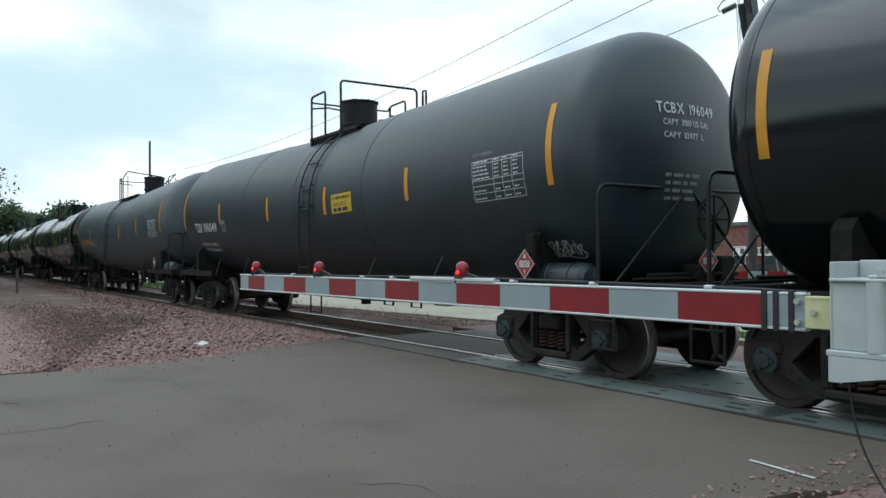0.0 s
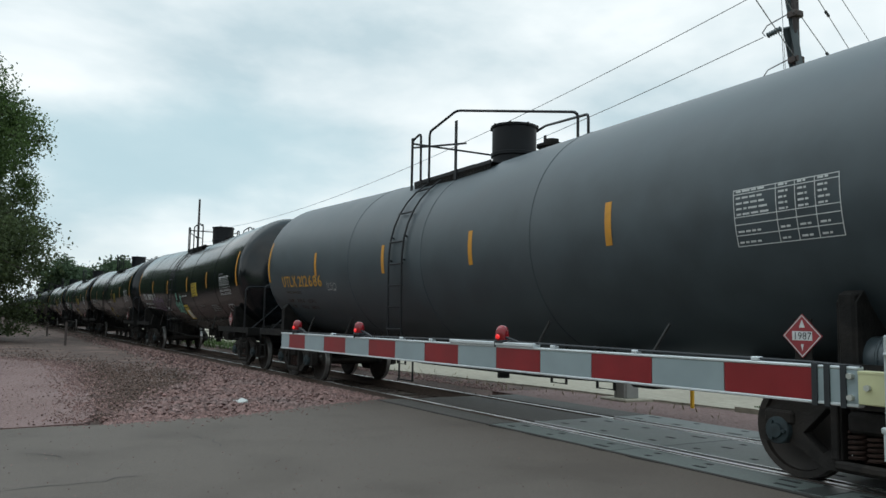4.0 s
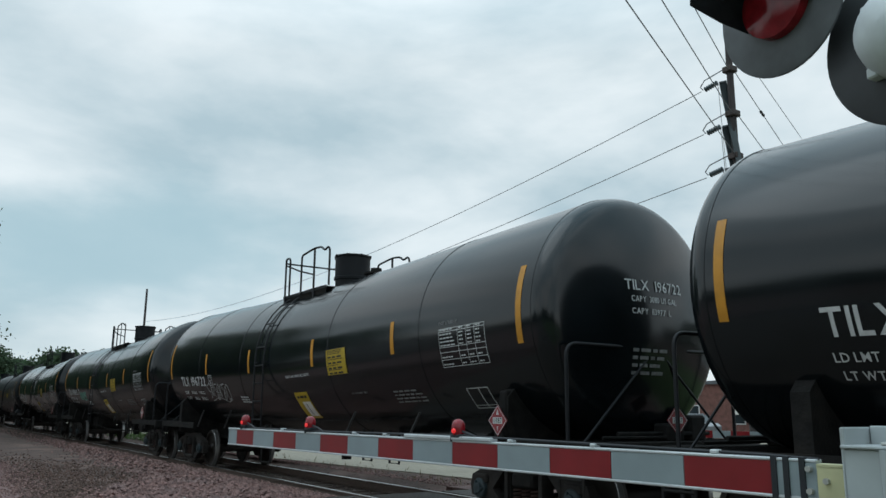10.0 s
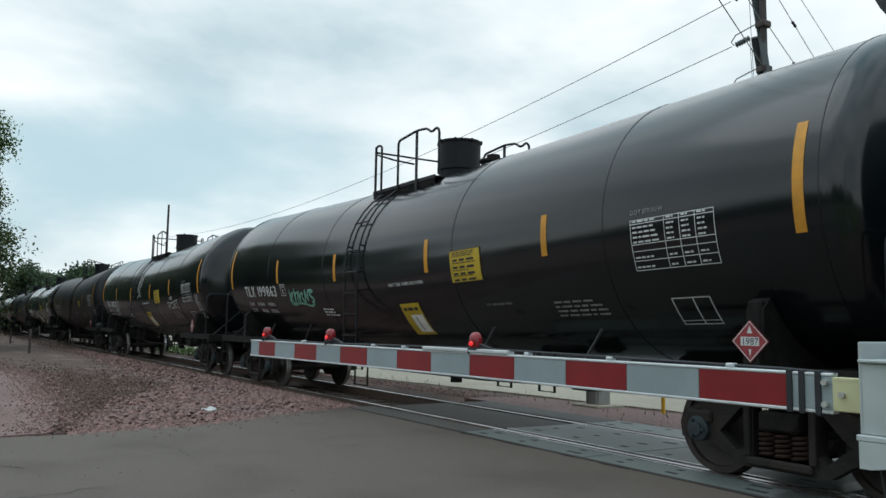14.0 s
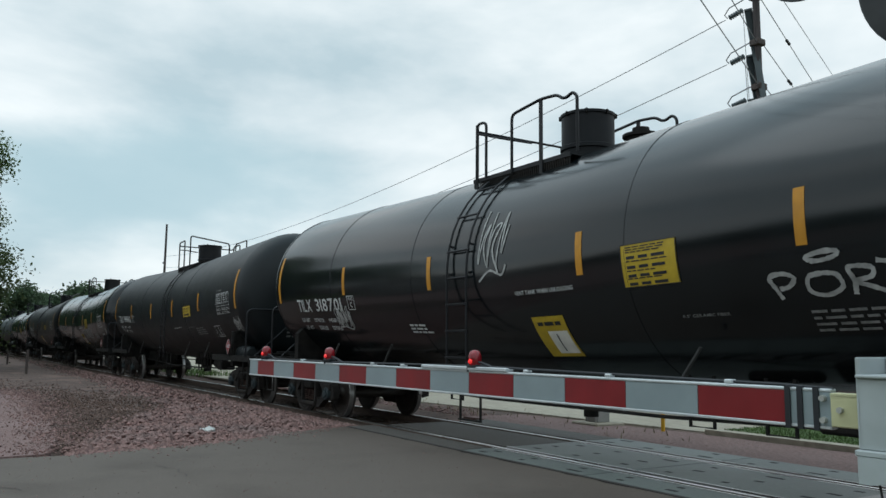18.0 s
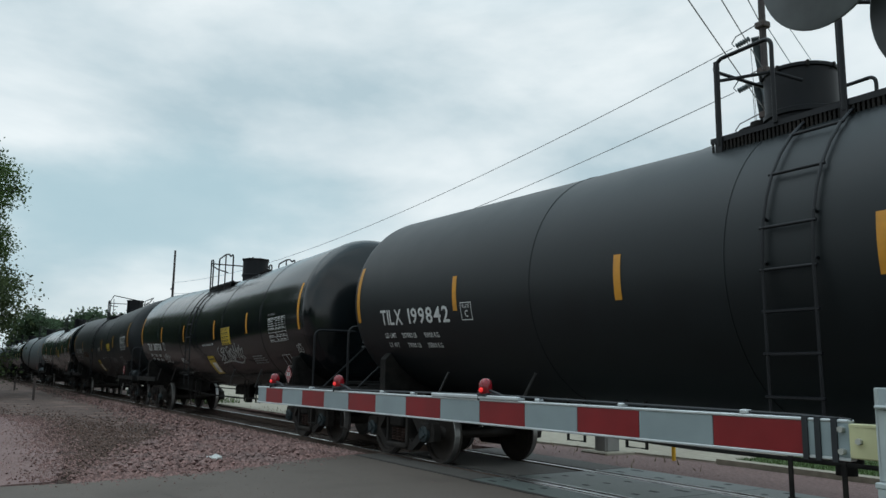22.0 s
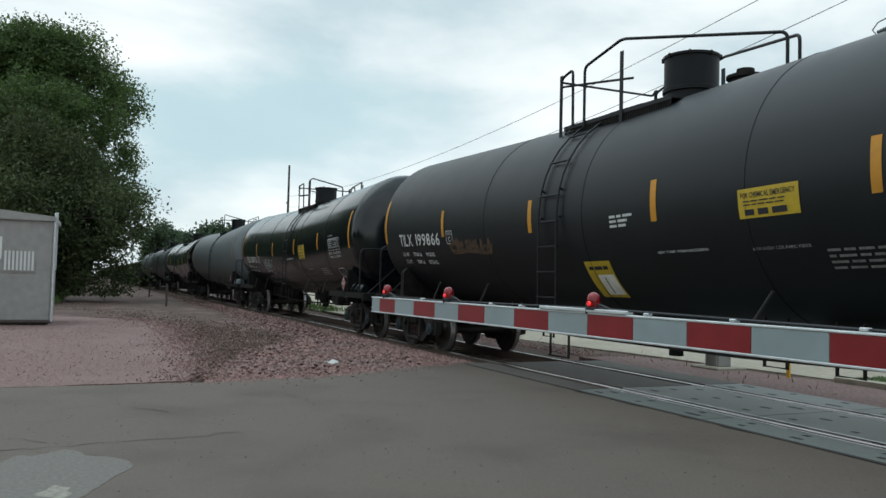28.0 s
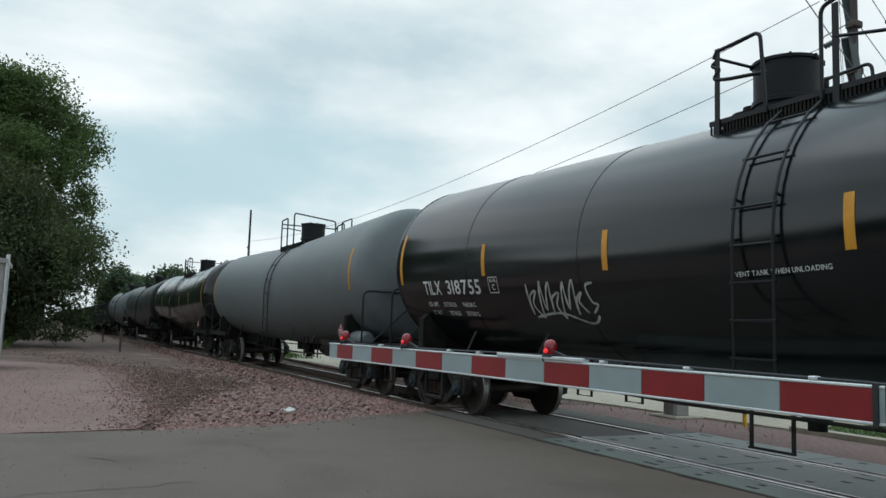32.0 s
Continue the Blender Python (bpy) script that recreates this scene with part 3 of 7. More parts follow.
def fit_text(s, width, height):
    """Letters drawn to a given width and height, evenly spaced as a stencil is."""
    bm = bmesh.new()
    x = 0.0
    for ch in s:
        if ch == " ":
            x += 0.28
            continue
        if ch not in GLYPHS:
            g = flat_text(ch, 1.0, 1.0, 0.014)
            x0 = min(v.co.x for v in g.verts)
            g.verts.index_update()
            GLYPHS[ch] = ([(v.co.x - x0, v.co.y) for v in g.verts], [[v.index for v in f.verts] for f in g.faces])
            g.free()
        pts, faces = GLYPHS[ch]
        vs = [bm.verts.new((x + px, py, 0)) for px, py in pts]
        for f in faces:
            bm.faces.new([vs[k] for k in f])
        x += max(p[0] for p in pts) + 0.10
    xs, ys = [v.co.x for v in bm.verts], [v.co.y for v in bm.verts]
    for v in bm.verts:
        v.co = Vector(((v.co.x - min(xs)) / (max(xs) - min(xs)) * width, (v.co.y - min(ys)) / (max(ys) - min(ys)) * height, 0))
    return bm


def stencil_lines(seed, n, width, h=0.045, lead=0.075):
    bm = bmesh.new()
    rng = random.Random(seed)
    for k in range(n):
        x, row = 0.0, width * rng.uniform(0.8, 1.0)
        while x < row:
            w = rng.uniform(0.07, 0.2)
            quad(bm, x, x + w, -k * lead, -k * lead + h)
            x += w + 0.035
    return bm


def scribble(seed, w, h, stroke=0.03, letters=6):
    """A sprayed tag: a run of looped, letter-like strokes with a flourish under them."""
    rng = random.Random(seed)
    cw = w / letters
    runs, pts = [], []
    for i in range(letters):
        x0 = cw * i
        kind = rng.choice((0, 1, 2, 3))
        if kind == 0:      # a bowl closed on itself
            pts += [(x0, 0.7 * h), (x0 + 0.1 * cw, 0.1 * h), (x0 + 0.7 * cw, 0.05 * h), (x0 + 0.85 * cw, 0.6 * h), (x0 + 0.4 * cw, 0.85 * h), (x0 + 0.1 * cw, 0.5 * h)]
        elif kind == 1:    # an upright with a loop
            pts += [(x0 + 0.2 * cw, h), (x0 + 0.05 * cw, 0.05 * h), (x0 + 0.3 * cw, 0.6 * h), (x0 + 0.9 * cw, 0.75 * h), (x0 + 0.5 * cw, 0.35 * h), (x0 + 1.0 * cw, 0.0)]
        elif kind == 2:    # a zigzag
            pts += [(x0, 0.15 * h), (x0 + 0.4 * cw, 0.95 * h), (x0 + 0.5 * cw, 0.2 * h), (x0 + 0.95 * cw, 0.8 * h)]
        else:              # an s
            pts += [(x0 + 0.9 * cw, 0.9 * h), (x0 + 0.2 * cw, 0.8 * h), (x0 + 0.4 * cw, 0.5 * h), (x0 + 0.9 * cw, 0.3 * h), (x0 + 0.1 * cw, 0.0)]
        if rng.random() < 0.4:
            runs.append(pts)
            pts = []
    if pts:
        runs.append(pts)
    runs.append([(0.05 * w, -0.12 * h), (0.45 * w, 0.02 * h), (0.8 * w, -0.16 * h), (0.97 * w, 0.12 * h)])
    return strokes([[(x + rng.uniform(-0.1, 0.1) * cw, y + rng.uniform(-0.08, 0.08) * h) for x, y in r] for r in runs], stroke, seed)


def strokes(runs, stroke, seed=1):
    """Flat ribbons along smooth lines through the given points."""
    rng = random.Random(seed)
    bm = bmesh.new()
    for i, run in enumerate(runs):
        pts = [Vector((*p, 0)) for p in run]
        line = []
        for k in range(len(pts) - 1):
            p0, p1, p2, p3 = pts[max(k - 1, 0)], pts[k], pts[k + 1], pts[min(k + 2, len(pts) - 1)]
            for s in range(8):
                t = s / 8
                line.append(0.5 * ((2 * p1) + (p2 - p0) * t + (2 * p0 - 5 * p1 + 4 * p2 - p3) * t * t + (3 * p1 - p0 - 3 * p2 + p3) * t ** 3))
        prev = None
        for k in range(len(line) - 1):
            d = (line[k + 1] - line[k])
            if d.length < 1e-5:
                continue
            d.normalize()
            s = Vector((-d.y, d.x, 0)) * stroke * 0.5 * rng.uniform(0.75, 1.2)
            cur = (bm.verts.new(line[k] + s + Vector((0, 0, i * 0.0006))), bm.verts.new(line[k] - s + Vector((0, 0, i * 0.0006))))
            if prev:
                bm.faces.new((prev[0], cur[0], cur[1], prev[1]))
            prev = cur
    return bm


def WORD(seed, w, h, stroke):
    """The sprayed letters P O R T under a ring."""
    run = [[(0.06, 0.0), (0.03, 0.4), (0.0, 0.85), (0.10, 0.95), (0.17, 0.75), (0.12, 0.45), (0.04, 0.4)],
           [(0.38, 0.85), (0.27, 0.75), (0.26, 0.25), (0.36, 0.05), (0.47, 0.3), (0.45, 0.75), (0.36, 0.85)],
           [(0.54, 0.0), (0.55, 0.5), (0.53, 0.95), (0.66, 0.9), (0.66, 0.6), (0.55, 0.45), (0.62, 0.3), (0.74, 0.0)],
           [(0.70, 1.1), (0.80, 1.02), (0.97, 1.12)], [(0.84, 1.05), (0.83, 0.5), (0.86, 0.05), (0.92, 0.1)],
           [(0.99, 0.62), (1.0, 0.6)], [(1.0, 0.22), (1.01, 0.2)],
           [(0.30, 1.3), (0.28, 1.45), (0.38, 1.58), (0.48, 1.55), (0.46, 1.38), (0.36, 1.28), (0.29, 1.32)]]
    return strokes([[(x * w, y * h) for x, y in r] for r in run], stroke, seed)


def outline_tag(bm, w, h, t=0.02):
    for a in ((0, w, 0, t), (0, w, h - t, h), (0, t, t, h - t), (w - t, w, t, h - t)):
        quad(bm, *a)


def wheelset_mesh():
    bm = bmesh.new()
    for s in (-1, 1):
        prof = [(0.80, 0.0), (0.80, 0.085), (0.77, 0.105), (0.755, 0.12), (0.735, 0.22), (0.745, 0.34), (0.765, 0.385), (0.800, 0.395), (0.806, 0.452), (0.80, 0.457),
                (0.715, 0.462), (0.70, 0.484), (0.683, 0.480), (0.675, 0.40), (0.69, 0.37), (0.70, 0.30), (0.69, 0.16), (0.66, 0.10), (0.64, 0.08), (0.64, 0.0)]
        lathe(bm, [(s * a, r) for a, r in prof], 40, "y", mats=[0] * 8 + [1, 1] + [0] * 9)
    rod(bm, (0, -0.66, 0), (0, 0.66, 0), 0.085, 14)
    rod(bm, (0, -1.06, 0), (0, 1.06, 0), 0.07, 12)
    bmesh.ops.recalc_face_normals(bm, faces=bm.faces)
    return bm


def build_truck(parent, u):
    """A three-piece freight truck: side frames, bolster, spring nests, wheelsets."""
    tr = part("truck", truck_bolster(), M["under"], parent, "grimy steel three-piece truck", 40)
    tr.location = (u, 0, 0)
    for s in (-1, 1):
        bm = bmesh.new()
        out = [(-1.12, 0.36), (-1.14, 0.5), (-1.10, 0.62), (-0.9, 0.70), (-0.66, 0.74), (-0.45, 0.83), (0.45, 0.83), (0.66, 0.74), (0.9, 0.70), (1.10, 0.62), (1.14, 0.5), (1.12, 0.36),
               (0.98, 0.33), (0.93, 0.45), (0.85, 0.47), (0.80, 0.36), (0.66, 0.30), (0.46, 0.17), (-0.46, 0.17), (-0.66, 0.30), (-0.80, 0.36), (-0.85, 0.47), (-0.93, 0.45), (-0.98, 0.33)]
        tri = [(-0.66, 0.46), (-0.42, 0.70), (-0.36, 0.70), (-0.36, 0.36), (-0.46, 0.30)]
        plate(bm, out, [tri, [(-x, z) for x, z in tri], [(-0.28, 0.27), (0.28, 0.27), (0.28, 0.72), (-0.28, 0.72)]], s * 0.93, s * 1.06)
        for x in (-0.889, 0.889):
            box(bm, x - 0.15, x + 0.15, s * 0.90, s * 1.10, 0.52, 0.64, 0.02)
        box(bm, -0.33, 0.33, s * 0.90, s * 1.12, 0.19, 0.27, 0.02)
        for x in (-0.33, 0.33):
            box(bm, x - 0.035, x + 0.035, s * 0.90, s * 1.10, 0.27, 0.74, 0.01)
        part("side_frame", bm, M["cast"], tr, "", 35)
        bm = bmesh.new()
        box(bm, -0.29, 0.29, s * 0.84, s * 0.90, 0.24, 0.54)
        part("spring_plank", bm, M["cast"], tr)
        for x in (-0.17, 0.0, 0.17):
            bm = bmesh.new()
            tube(bm, [(x + 0.072 * math.cos(k * 0.7), s * 1.0 + 0.072 * math.sin(k * 0.7), 0.275 + 0.245 * k / 50) for k in range(51)], 0.015, 5)
            part("spring", bm, M["spring"], tr, "", 60)
        for x in (-0.889, 0.889):
            bm = bmesh.new()
            lathe(bm, [(s * 0.95, 0.0), (s * 0.95, 0.125), (s * 1.11, 0.125), (s * 1.12, 0.115), (s * 1.125, 0.07), (s * 1.15, 0.065), (s * 1.155, 0.0)], 20, "y", (x, 0, 0.457))
            for k in range(3):
                a = 2 * math.pi * k / 3
                rod(bm, (x + 0.085 * math.cos(a), s * 1.12, 0.457 + 0.085 * math.sin(a)), (x + 0.085 * math.cos(a), s * 1.15, 0.457 + 0.085 * math.sin(a)), 0.018, 6)
            part("bearing_cap", bm, M["cap"], tr, "grimy blue roller bearing cap", 35)
    for x in (-0.889, 0.889):
        w = part("wheelset", wheelset_mesh(), [M["wheel"], M["tread"]], tr, "brown steel wheels on an axle", 30)
        w.location = (x, 0, 0.457)
    bm = bmesh.new()
    for x in (-0.36, 0.36):
        rod(bm, (x, -0.95, 0.36), (x, 0.95, 0.36), 0.035, 8)
        for s in (-1, 1):
            box(bm, x + (0.03 if x > 0 else -0.10), x + (0.10 if x > 0 else -0.03), s * 0.68, s * 0.82, 0.28, 0.50, 0.01)
    part("brake_beam", bm, M["under"], tr)
    return tr


def truck_bolster():
    bm = bmesh.new()
    box(bm, -0.2, 0.2, -1.12, 1.12, 0.52, 0.70, 0.03)
    box(bm, -0.3, 0.3, -0.5, 0.5, 0.62, 0.78, 0.03)
    return bm


def build_roof(car, style):
    """Manway, walkway, ladder and railing at the top of the tank."""
    d, lad, w0, w1 = {"gloss": (0.10, -0.79, -1.42, 0.75), "flipped": (-0.24, 0.68, -0.55, 1.6), "satin": (-0.15, 0.69, -0.62, 1.5), "left": (0.34, -0.77, -1.48, 1.0)}[style]
    zt = axis_z(0) + R_TANK
    bm = bmesh.new()
    lathe(bm, [(zt - 0.1, 0.0), (zt - 0.1, 0.36), (zt + 0.12, 0.36), (zt + 0.13, 0.39), (zt + 0.18, 0.39), (zt + 0.19, 0.37), (zt + 0.60, 0.37), (zt + 0.61, 0.39), (zt + 0.645, 0.39), (zt + 0.65, 0.0)],
          36, "z", (d, 0, 0))
    man = part("manway", bm, M["lid"], car, "dark cylindrical manway on the tank top", 35)
    for k in range(8):
        bm = bmesh.new()
        a = 2 * math.pi * k / 8
        box(bm, d + 0.39 * math.cos(a) - 0.014, d + 0.39 * math.cos(a) + 0.014, 0.39 * math.sin(a) - 0.014, 0.39 * math.sin(a) + 0.014, zt + 0.59, zt + 0.655, 0.004)
        part("lid_clamp", bm, M["under"], man)
    bm = bmesh.new()
    tube(bm, rounded([(d - 0.07, -0.1, zt + 0.65), (d - 0.06, -0.1, zt + 0.70), (d + 0.06, -0.1, zt + 0.70), (d + 0.07, -0.1, zt + 0.65)], 0.05), 0.015)
    part("lid_handle", bm, M["under"], man)
    bm = bmesh.new()
    lathe(bm, [(zt - 0.05, 0.0), (zt - 0.05, 0.2), (zt + 0.12, 0.2), (zt + 0.13, 0.24), (zt + 0.17, 0.24), (zt + 0.17, 0.12), (zt + 0.26, 0.11), (zt + 0.26, 0.0)], 18, "z", (d + (0.95 if style in ("gloss", "left") else -0.55), 0.05, 0))
    part("valve", bm, M["under"], man, "", 35)
    for side in (-1, 1):
        # walkway beside the manway
        bm = bmesh.new()
        x0, x1 = (w0, w1) if side < 0 else (w0 + 0.95, w1)
        box(bm, x0, x1, side * 0.56, side * 0.90, zt - 0.155, zt - 0.14)
        for y in (0.56, 0.90):
            box(bm, x0, x1, side * y - 0.012, side * y + 0.012, zt - 0.18, zt - 0.125)
        wk = part("walkway", bm, M["tube"], car)
        bm = bmesh.new()
        n = int((x1 - x0) / 0.045)
        for k in range(n):      # toe grating down to the tank
            x = x0 + (x1 - x0) * (k + 0.5) / n
            box(bm, x - 0.012, x + 0.012, side * 0.895, side * 0.905, zt - 0.31, zt - 0.18)
        tagged(part("grating", bm, M["under"], wk, "grey metal grating"), kind="stuff")
    bm = bmesh.new()
    x0, x1 = (d + 0.42, d + 1.2) if style in ("satin", "flipped") else (d - 1.2, d - 0.42)
    box(bm, x0, x1, -0.58, 0.58, zt - 0.02, zt + 0.0)
    for k in range(6):
        box(bm, x0, x1, -0.5 + 0.2 * k - 0.01, -0.5 + 0.2 * k + 0.01, zt - 0.05, zt + 0.03)
    lathe(bm, [(zt - 0.05, 0.0), (zt - 0.05, 0.16), (zt + 0.10, 0.16), (zt + 0.12, 0.1), (zt + 0.17, 0.09), (zt + 0.17, 0.0)], 14, "z", ((x0 + x1) / 2, 0.1, 0))
    part("valve_plate", bm, M["under"], car, "", 35)
    # railing
    hi, lo = zt + 0.71, zt + 0.36
    for side in (-1, 1):
        y = side * 0.92
        if style == "satin":
            runs = [[(-0.5, y, zt - 0.22), (-0.5, y, hi), (0.16, y, hi + 0.02), (0.16, y, zt - 0.15)],
                    [(0.86, y, zt - 0.22), (0.86, y, hi + 0.10), (2.3, side * 0.10, zt + 0.46), (2.3, side * 0.10, zt + 0.02)]]
            posts, bar = (-0.5, 0.86), [(-0.5, y, lo + 0.12), (0.1, y * 0.9, lo + 0.05), (0.2, y * 0.55, lo)]
        elif style == "left":
            runs = [[(-1.56, y, zt - 0.22), (-1.56, y, hi - 0.06), (-1.24, y, hi + 0.02), (-1.22, y, zt - 0.15)],
                    [(-0.92, y, zt - 0.22), (-0.92, y, hi - 0.02), (-0.02, y, hi + 0.16), (2.1, side * 0.10, zt + 0.50), (2.1, side * 0.10, zt + 0.02)]]
            posts, bar = (-1.56, -0.02), [(-1.56, y, lo + 0.16), (-0.7, y * 0.95, lo + 0.05), (0.0, y * 0.8, lo - 0.02)]
        elif style == "flipped":
            runs = [[(-0.47, y, hi - 0.12), (-0.44, y, hi - 0.04), (0.18, y, hi + 0.0), (0.25, y, zt - 0.2)],
                    [(0.92, y, zt - 0.22), (0.92, y, hi + 0.0), (1.15, y * 0.95, hi + 0.07), (2.28, side * 0.15, zt + 0.42), (2.16, side * 0.12, zt + 0.02)],
                    [(-0.42, y - side * 0.02, lo + 0.22), (-0.52, y, lo + 0.16), (-0.36, y, lo + 0.09), (-0.50, y, lo), (-0.3, y, lo - 0.05), (0.1, y * 0.8, lo - 0.04)]]
            posts, bar = (-0.42, 1.08), [(1.08, y, lo), (1.7, y * 0.9, lo - 0.1)]
        else:
            runs = [[(-1.31, y, zt - 0.22), (-1.31, y, hi), (-1.08, y, hi - 0.02), (-1.08, y, zt - 0.15)],
                    [(-0.46, y, zt - 0.2), (-0.46, y, hi - 0.06), (0.18, y, hi + 0.0), (0.52, y, hi - 0.03), (0.66, y, hi - 0.13), (0.82, y, hi - 0.07), (0.9, y, hi - 0.14), (0.9, y, zt - 0.15)]]
            posts, bar = (-1.31, 0.18), [(-1.31, y, lo + 0.2), (-0.7, y * 0.95, lo + 0.0), (-0.3, y * 0.75, lo - 0.12)]
        for run in runs:
            bm = bmesh.new()
            tube(bm, rounded(run, 0.09), 0.022, 7)
            part("railing", bm, M["tube"], car, "black tubular steel railing", 60)
        bm = bmesh.new()
        tube(bm, bar, 0.018, 6)
        part("rail_bar", bm, M["tube"], car, "", 60)
        for u in posts:
            bm = bmesh.new()
            box(bm, u - 0.035, u + 0.035, y - 0.01, y + 0.01, zt - 0.36, hi - 0.01, 0.004)
            part("rail_post", bm, M["tube"], car)
    bm = bmesh.new()
    u = posts[0]
    tube(bm, rounded([(u, -0.92, hi - 0.02), (u - 0.05, -0.9, hi - 0.1), (u - 0.05, 0.9, hi - 0.1), (u, 0.92, hi - 0.02)], 0.05), 0.02, 6)
    part("rail_bar", bm, M["tube"], car, "", 60)
    # ladder
    lw = 0.24
    bm = bmesh.new()
    for s in (-lw, lw):
        pts = []
        for k in range(15):
            a = radians(72 - 122 * k / 14)
            rr = R_TANK + 0.055
            pts.append((lad + s, -rr * math.cos(a), axis_z(0) + rr * math.sin(a)))
        pts = [p for p in pts if p[2] > 1.2]
        y = -R_TANK - 0.06
        low = [p for p in pts if p[2] >= axis_z(0)] + [(lad + s, y, axis_z(0) - 0.1), (lad + s, y + 0.02, 0.95)]
        tube(bm, low, 0.016, 6)
        for z in (axis_z(0) - 0.05, axis_z(0) + 0.35):
            rod(bm, (lad + s, y + 0.03, z), (lad + s, -R_TANK + 0.12, z - 0.05), 0.016, 6)
    ladder = part("ladder", bm, M["tube"], car, "black steel ladder bowed over the tank side", 60)
    for k in range(9):
        if k < 4:
            a = radians(66 - 19 * k)
            p = (-(R_TANK + 0.055) * math.cos(a), axis_z(0) + (R_TANK + 0.055) * math.sin(a))
        else:
            p = (-R_TANK - 0.055, axis_z(0) - 0.12 - 0.36 * (k - 4))
        if p[1] < 0.9:
            continue
        bm = bmesh.new()
        rod(bm, (lad - lw - 0.03, p[0], p[1]), (lad + lw + 0.03, p[0], p[1]), 0.015, 6)
        part("rung", bm, M["tube"], ladder, "", 60)
    bm = bmesh.new()
    for s in (-lw, lw):
        box(bm, lad + s - 0.02, lad + s + 0.02, -1.38, -1.365, 0.42, 1.12)
    box(bm, lad - lw - 0.02, lad + lw + 0.02, -1.40, -1.36, 0.40, 0.42)
    part("step", bm, M["under"], car)


def build_ends(car, tank_mat, reservoir):
    """Stub sills, end decks, crossover handrails, couplers and brake gear."""
    for s in (-1, 1):
        X = lambda u: s * u
        bm = bmesh.new()
        box(bm, X(5.2), X(8.72), -0.33, 0.33, 0.72, 1.08, 0.02)
        box(bm, X(5.2), X(8.5), -0.42, 0.42, 0.70, 0.74)
        part("stub_sill", bm, M["under"], car)
        bm = bmesh.new()
        outline = [(-1.38, 0.86), (-1.38, 1.62), (-1.25, 1.75), (1.25, 1.75), (1.38, 1.62), (1.38, 0.86), (0.5, 0.72), (-0.5, 0.72)]
        plate(bm, outline, [], -0.09, 0.09)
        bmesh.ops.transform(bm, matrix=pose(X(7.05), 0, 0, 0, 0, 90), verts=bm.verts)
        part("bolster", bm, M["under"], car)
        bm = bmesh.new()
        box(bm, X(7.55), X(8.55), -1.39, 1.39, 1.06, 1.10)
        part("end_deck", bm, M["under"], car)
        for y in (-1.42, 1.42):
            bm = bmesh.new()
            box(bm, X(5.6), X(8.50), y - 0.03, y + 0.03, 0.98, 1.12)
            part("side_sill", bm, M["under"], car)
        bm = bmesh.new()
        box(bm, X(8.502), X(8.58), -1.45, 1.45, 0.92, 1.12, 0.01)
        part("end_sill", bm, M["under"], car)
        for k in range(6):
            bm = bmesh.new()
            box(bm, X(7.57 + 0.16 * k), X(7.59 + 0.16 * k), -1.38, 1.38, 1.10, 1.115)
            part("tread_bar", bm, M["under"], car)
        bm = bmesh.new()
        tube(bm, rounded([(X(8.28), -1.45, 1.08), (X(8.28), -1.45, 2.21), (X(8.28), 1.45, 2.21), (X(8.28), 1.45, 1.08)], 0.16), 0.022, 8)
        part("handrail", bm, M["tube"], car, "black bent-tube crossover handrail", 60)
        bm = bmesh.new()
        for y in (-1.25, 1.25):
            rod(bm, (X(8.31), y * 0.06, 2.16), (X(8.31), y, 1.10), 0.016, 7)
        part("brace", bm, M["tube"], car, "", 60)
        for y in (-1.4, 1.4):
            bm = bmesh.new()
            for a in (8.12, 8.50):
                rod(bm, (X(a), y * 1.03, 1.05), (X(a), y * 1.03, 0.42), 0.017, 6)
            rod(bm, (X(8.12), y * 1.03, 0.42), (X(8.50), y * 1.03, 0.42), 0.017, 6)
            rod(bm, (X(8.12), y * 1.03, 0.72), (X(8.50), y * 1.03, 0.72), 0.015, 6)
            part("stirrup", bm, M["under"], car, "", 60)
        bm = bmesh.new()
        box(bm, X(8.7), X(8.86), -0.24, 0.24, 0.62, 1.05, 0.03)
        box(bm, X(8.8), X(9.02), -0.13, 0.13, 0.78, 0.98, 0.03)
        box(bm, X(8.98), X(9.16), -0.20 * s, 0.02 * s, 0.70, 1.04, 0.04)
        part("coupler", bm, M["under"], car)
        bm = bmesh.new()
        tube(bm, rounded([(X(8.72), -0.45, 0.85), (X(8.95), -0.46, 0.80), (X(9.0), -0.42, 0.36), (X(9.09), -0.38, 0.30)], 0.15), 0.026, 7)
        part("air_hose", bm, M["hose"], car, "", 60)
        bm = bmesh.new()
        box(bm, X(8.05), X(8.32), 0.55, 0.85, 1.1, 1.42, 0.03)
        box(bm, X(8.15), X(8.40), 0.05, 0.35, 1.1, 1.32, 0.03)
        rod(bm, (X(8.3), -0.7, 1.2), (X(8.3), 0.9, 1.2), 0.025, 6)
        rod(bm, (X(8.36), -1.0, 1.16), (X(8.36), 0.2, 1.16), 0.018, 6)
        part("brake_rigging", bm, M["under"], car)
    if reservoir:
        bm = bmesh.new()
        lathe(bm, [(7.02, 0.0), (7.04, 0.13), (7.10, 0.185), (7.80, 0.185), (7.86, 0.13), (7.88, 0.0)], 24, "x", (0, -1.14, 1.16))
        for u in (7.25, 7.62):
            tube(bm, [(u, -1.14 + 0.19 * math.cos(k * 0.393), 1.16 + 0.19 * math.sin(k * 0.393)) for k in range(16)], 0.012, 5, True)
        part("air_reservoir", bm, tank_mat, car, "grey horizontal air reservoir on the end deck", 35)
        bm = bmesh.new()
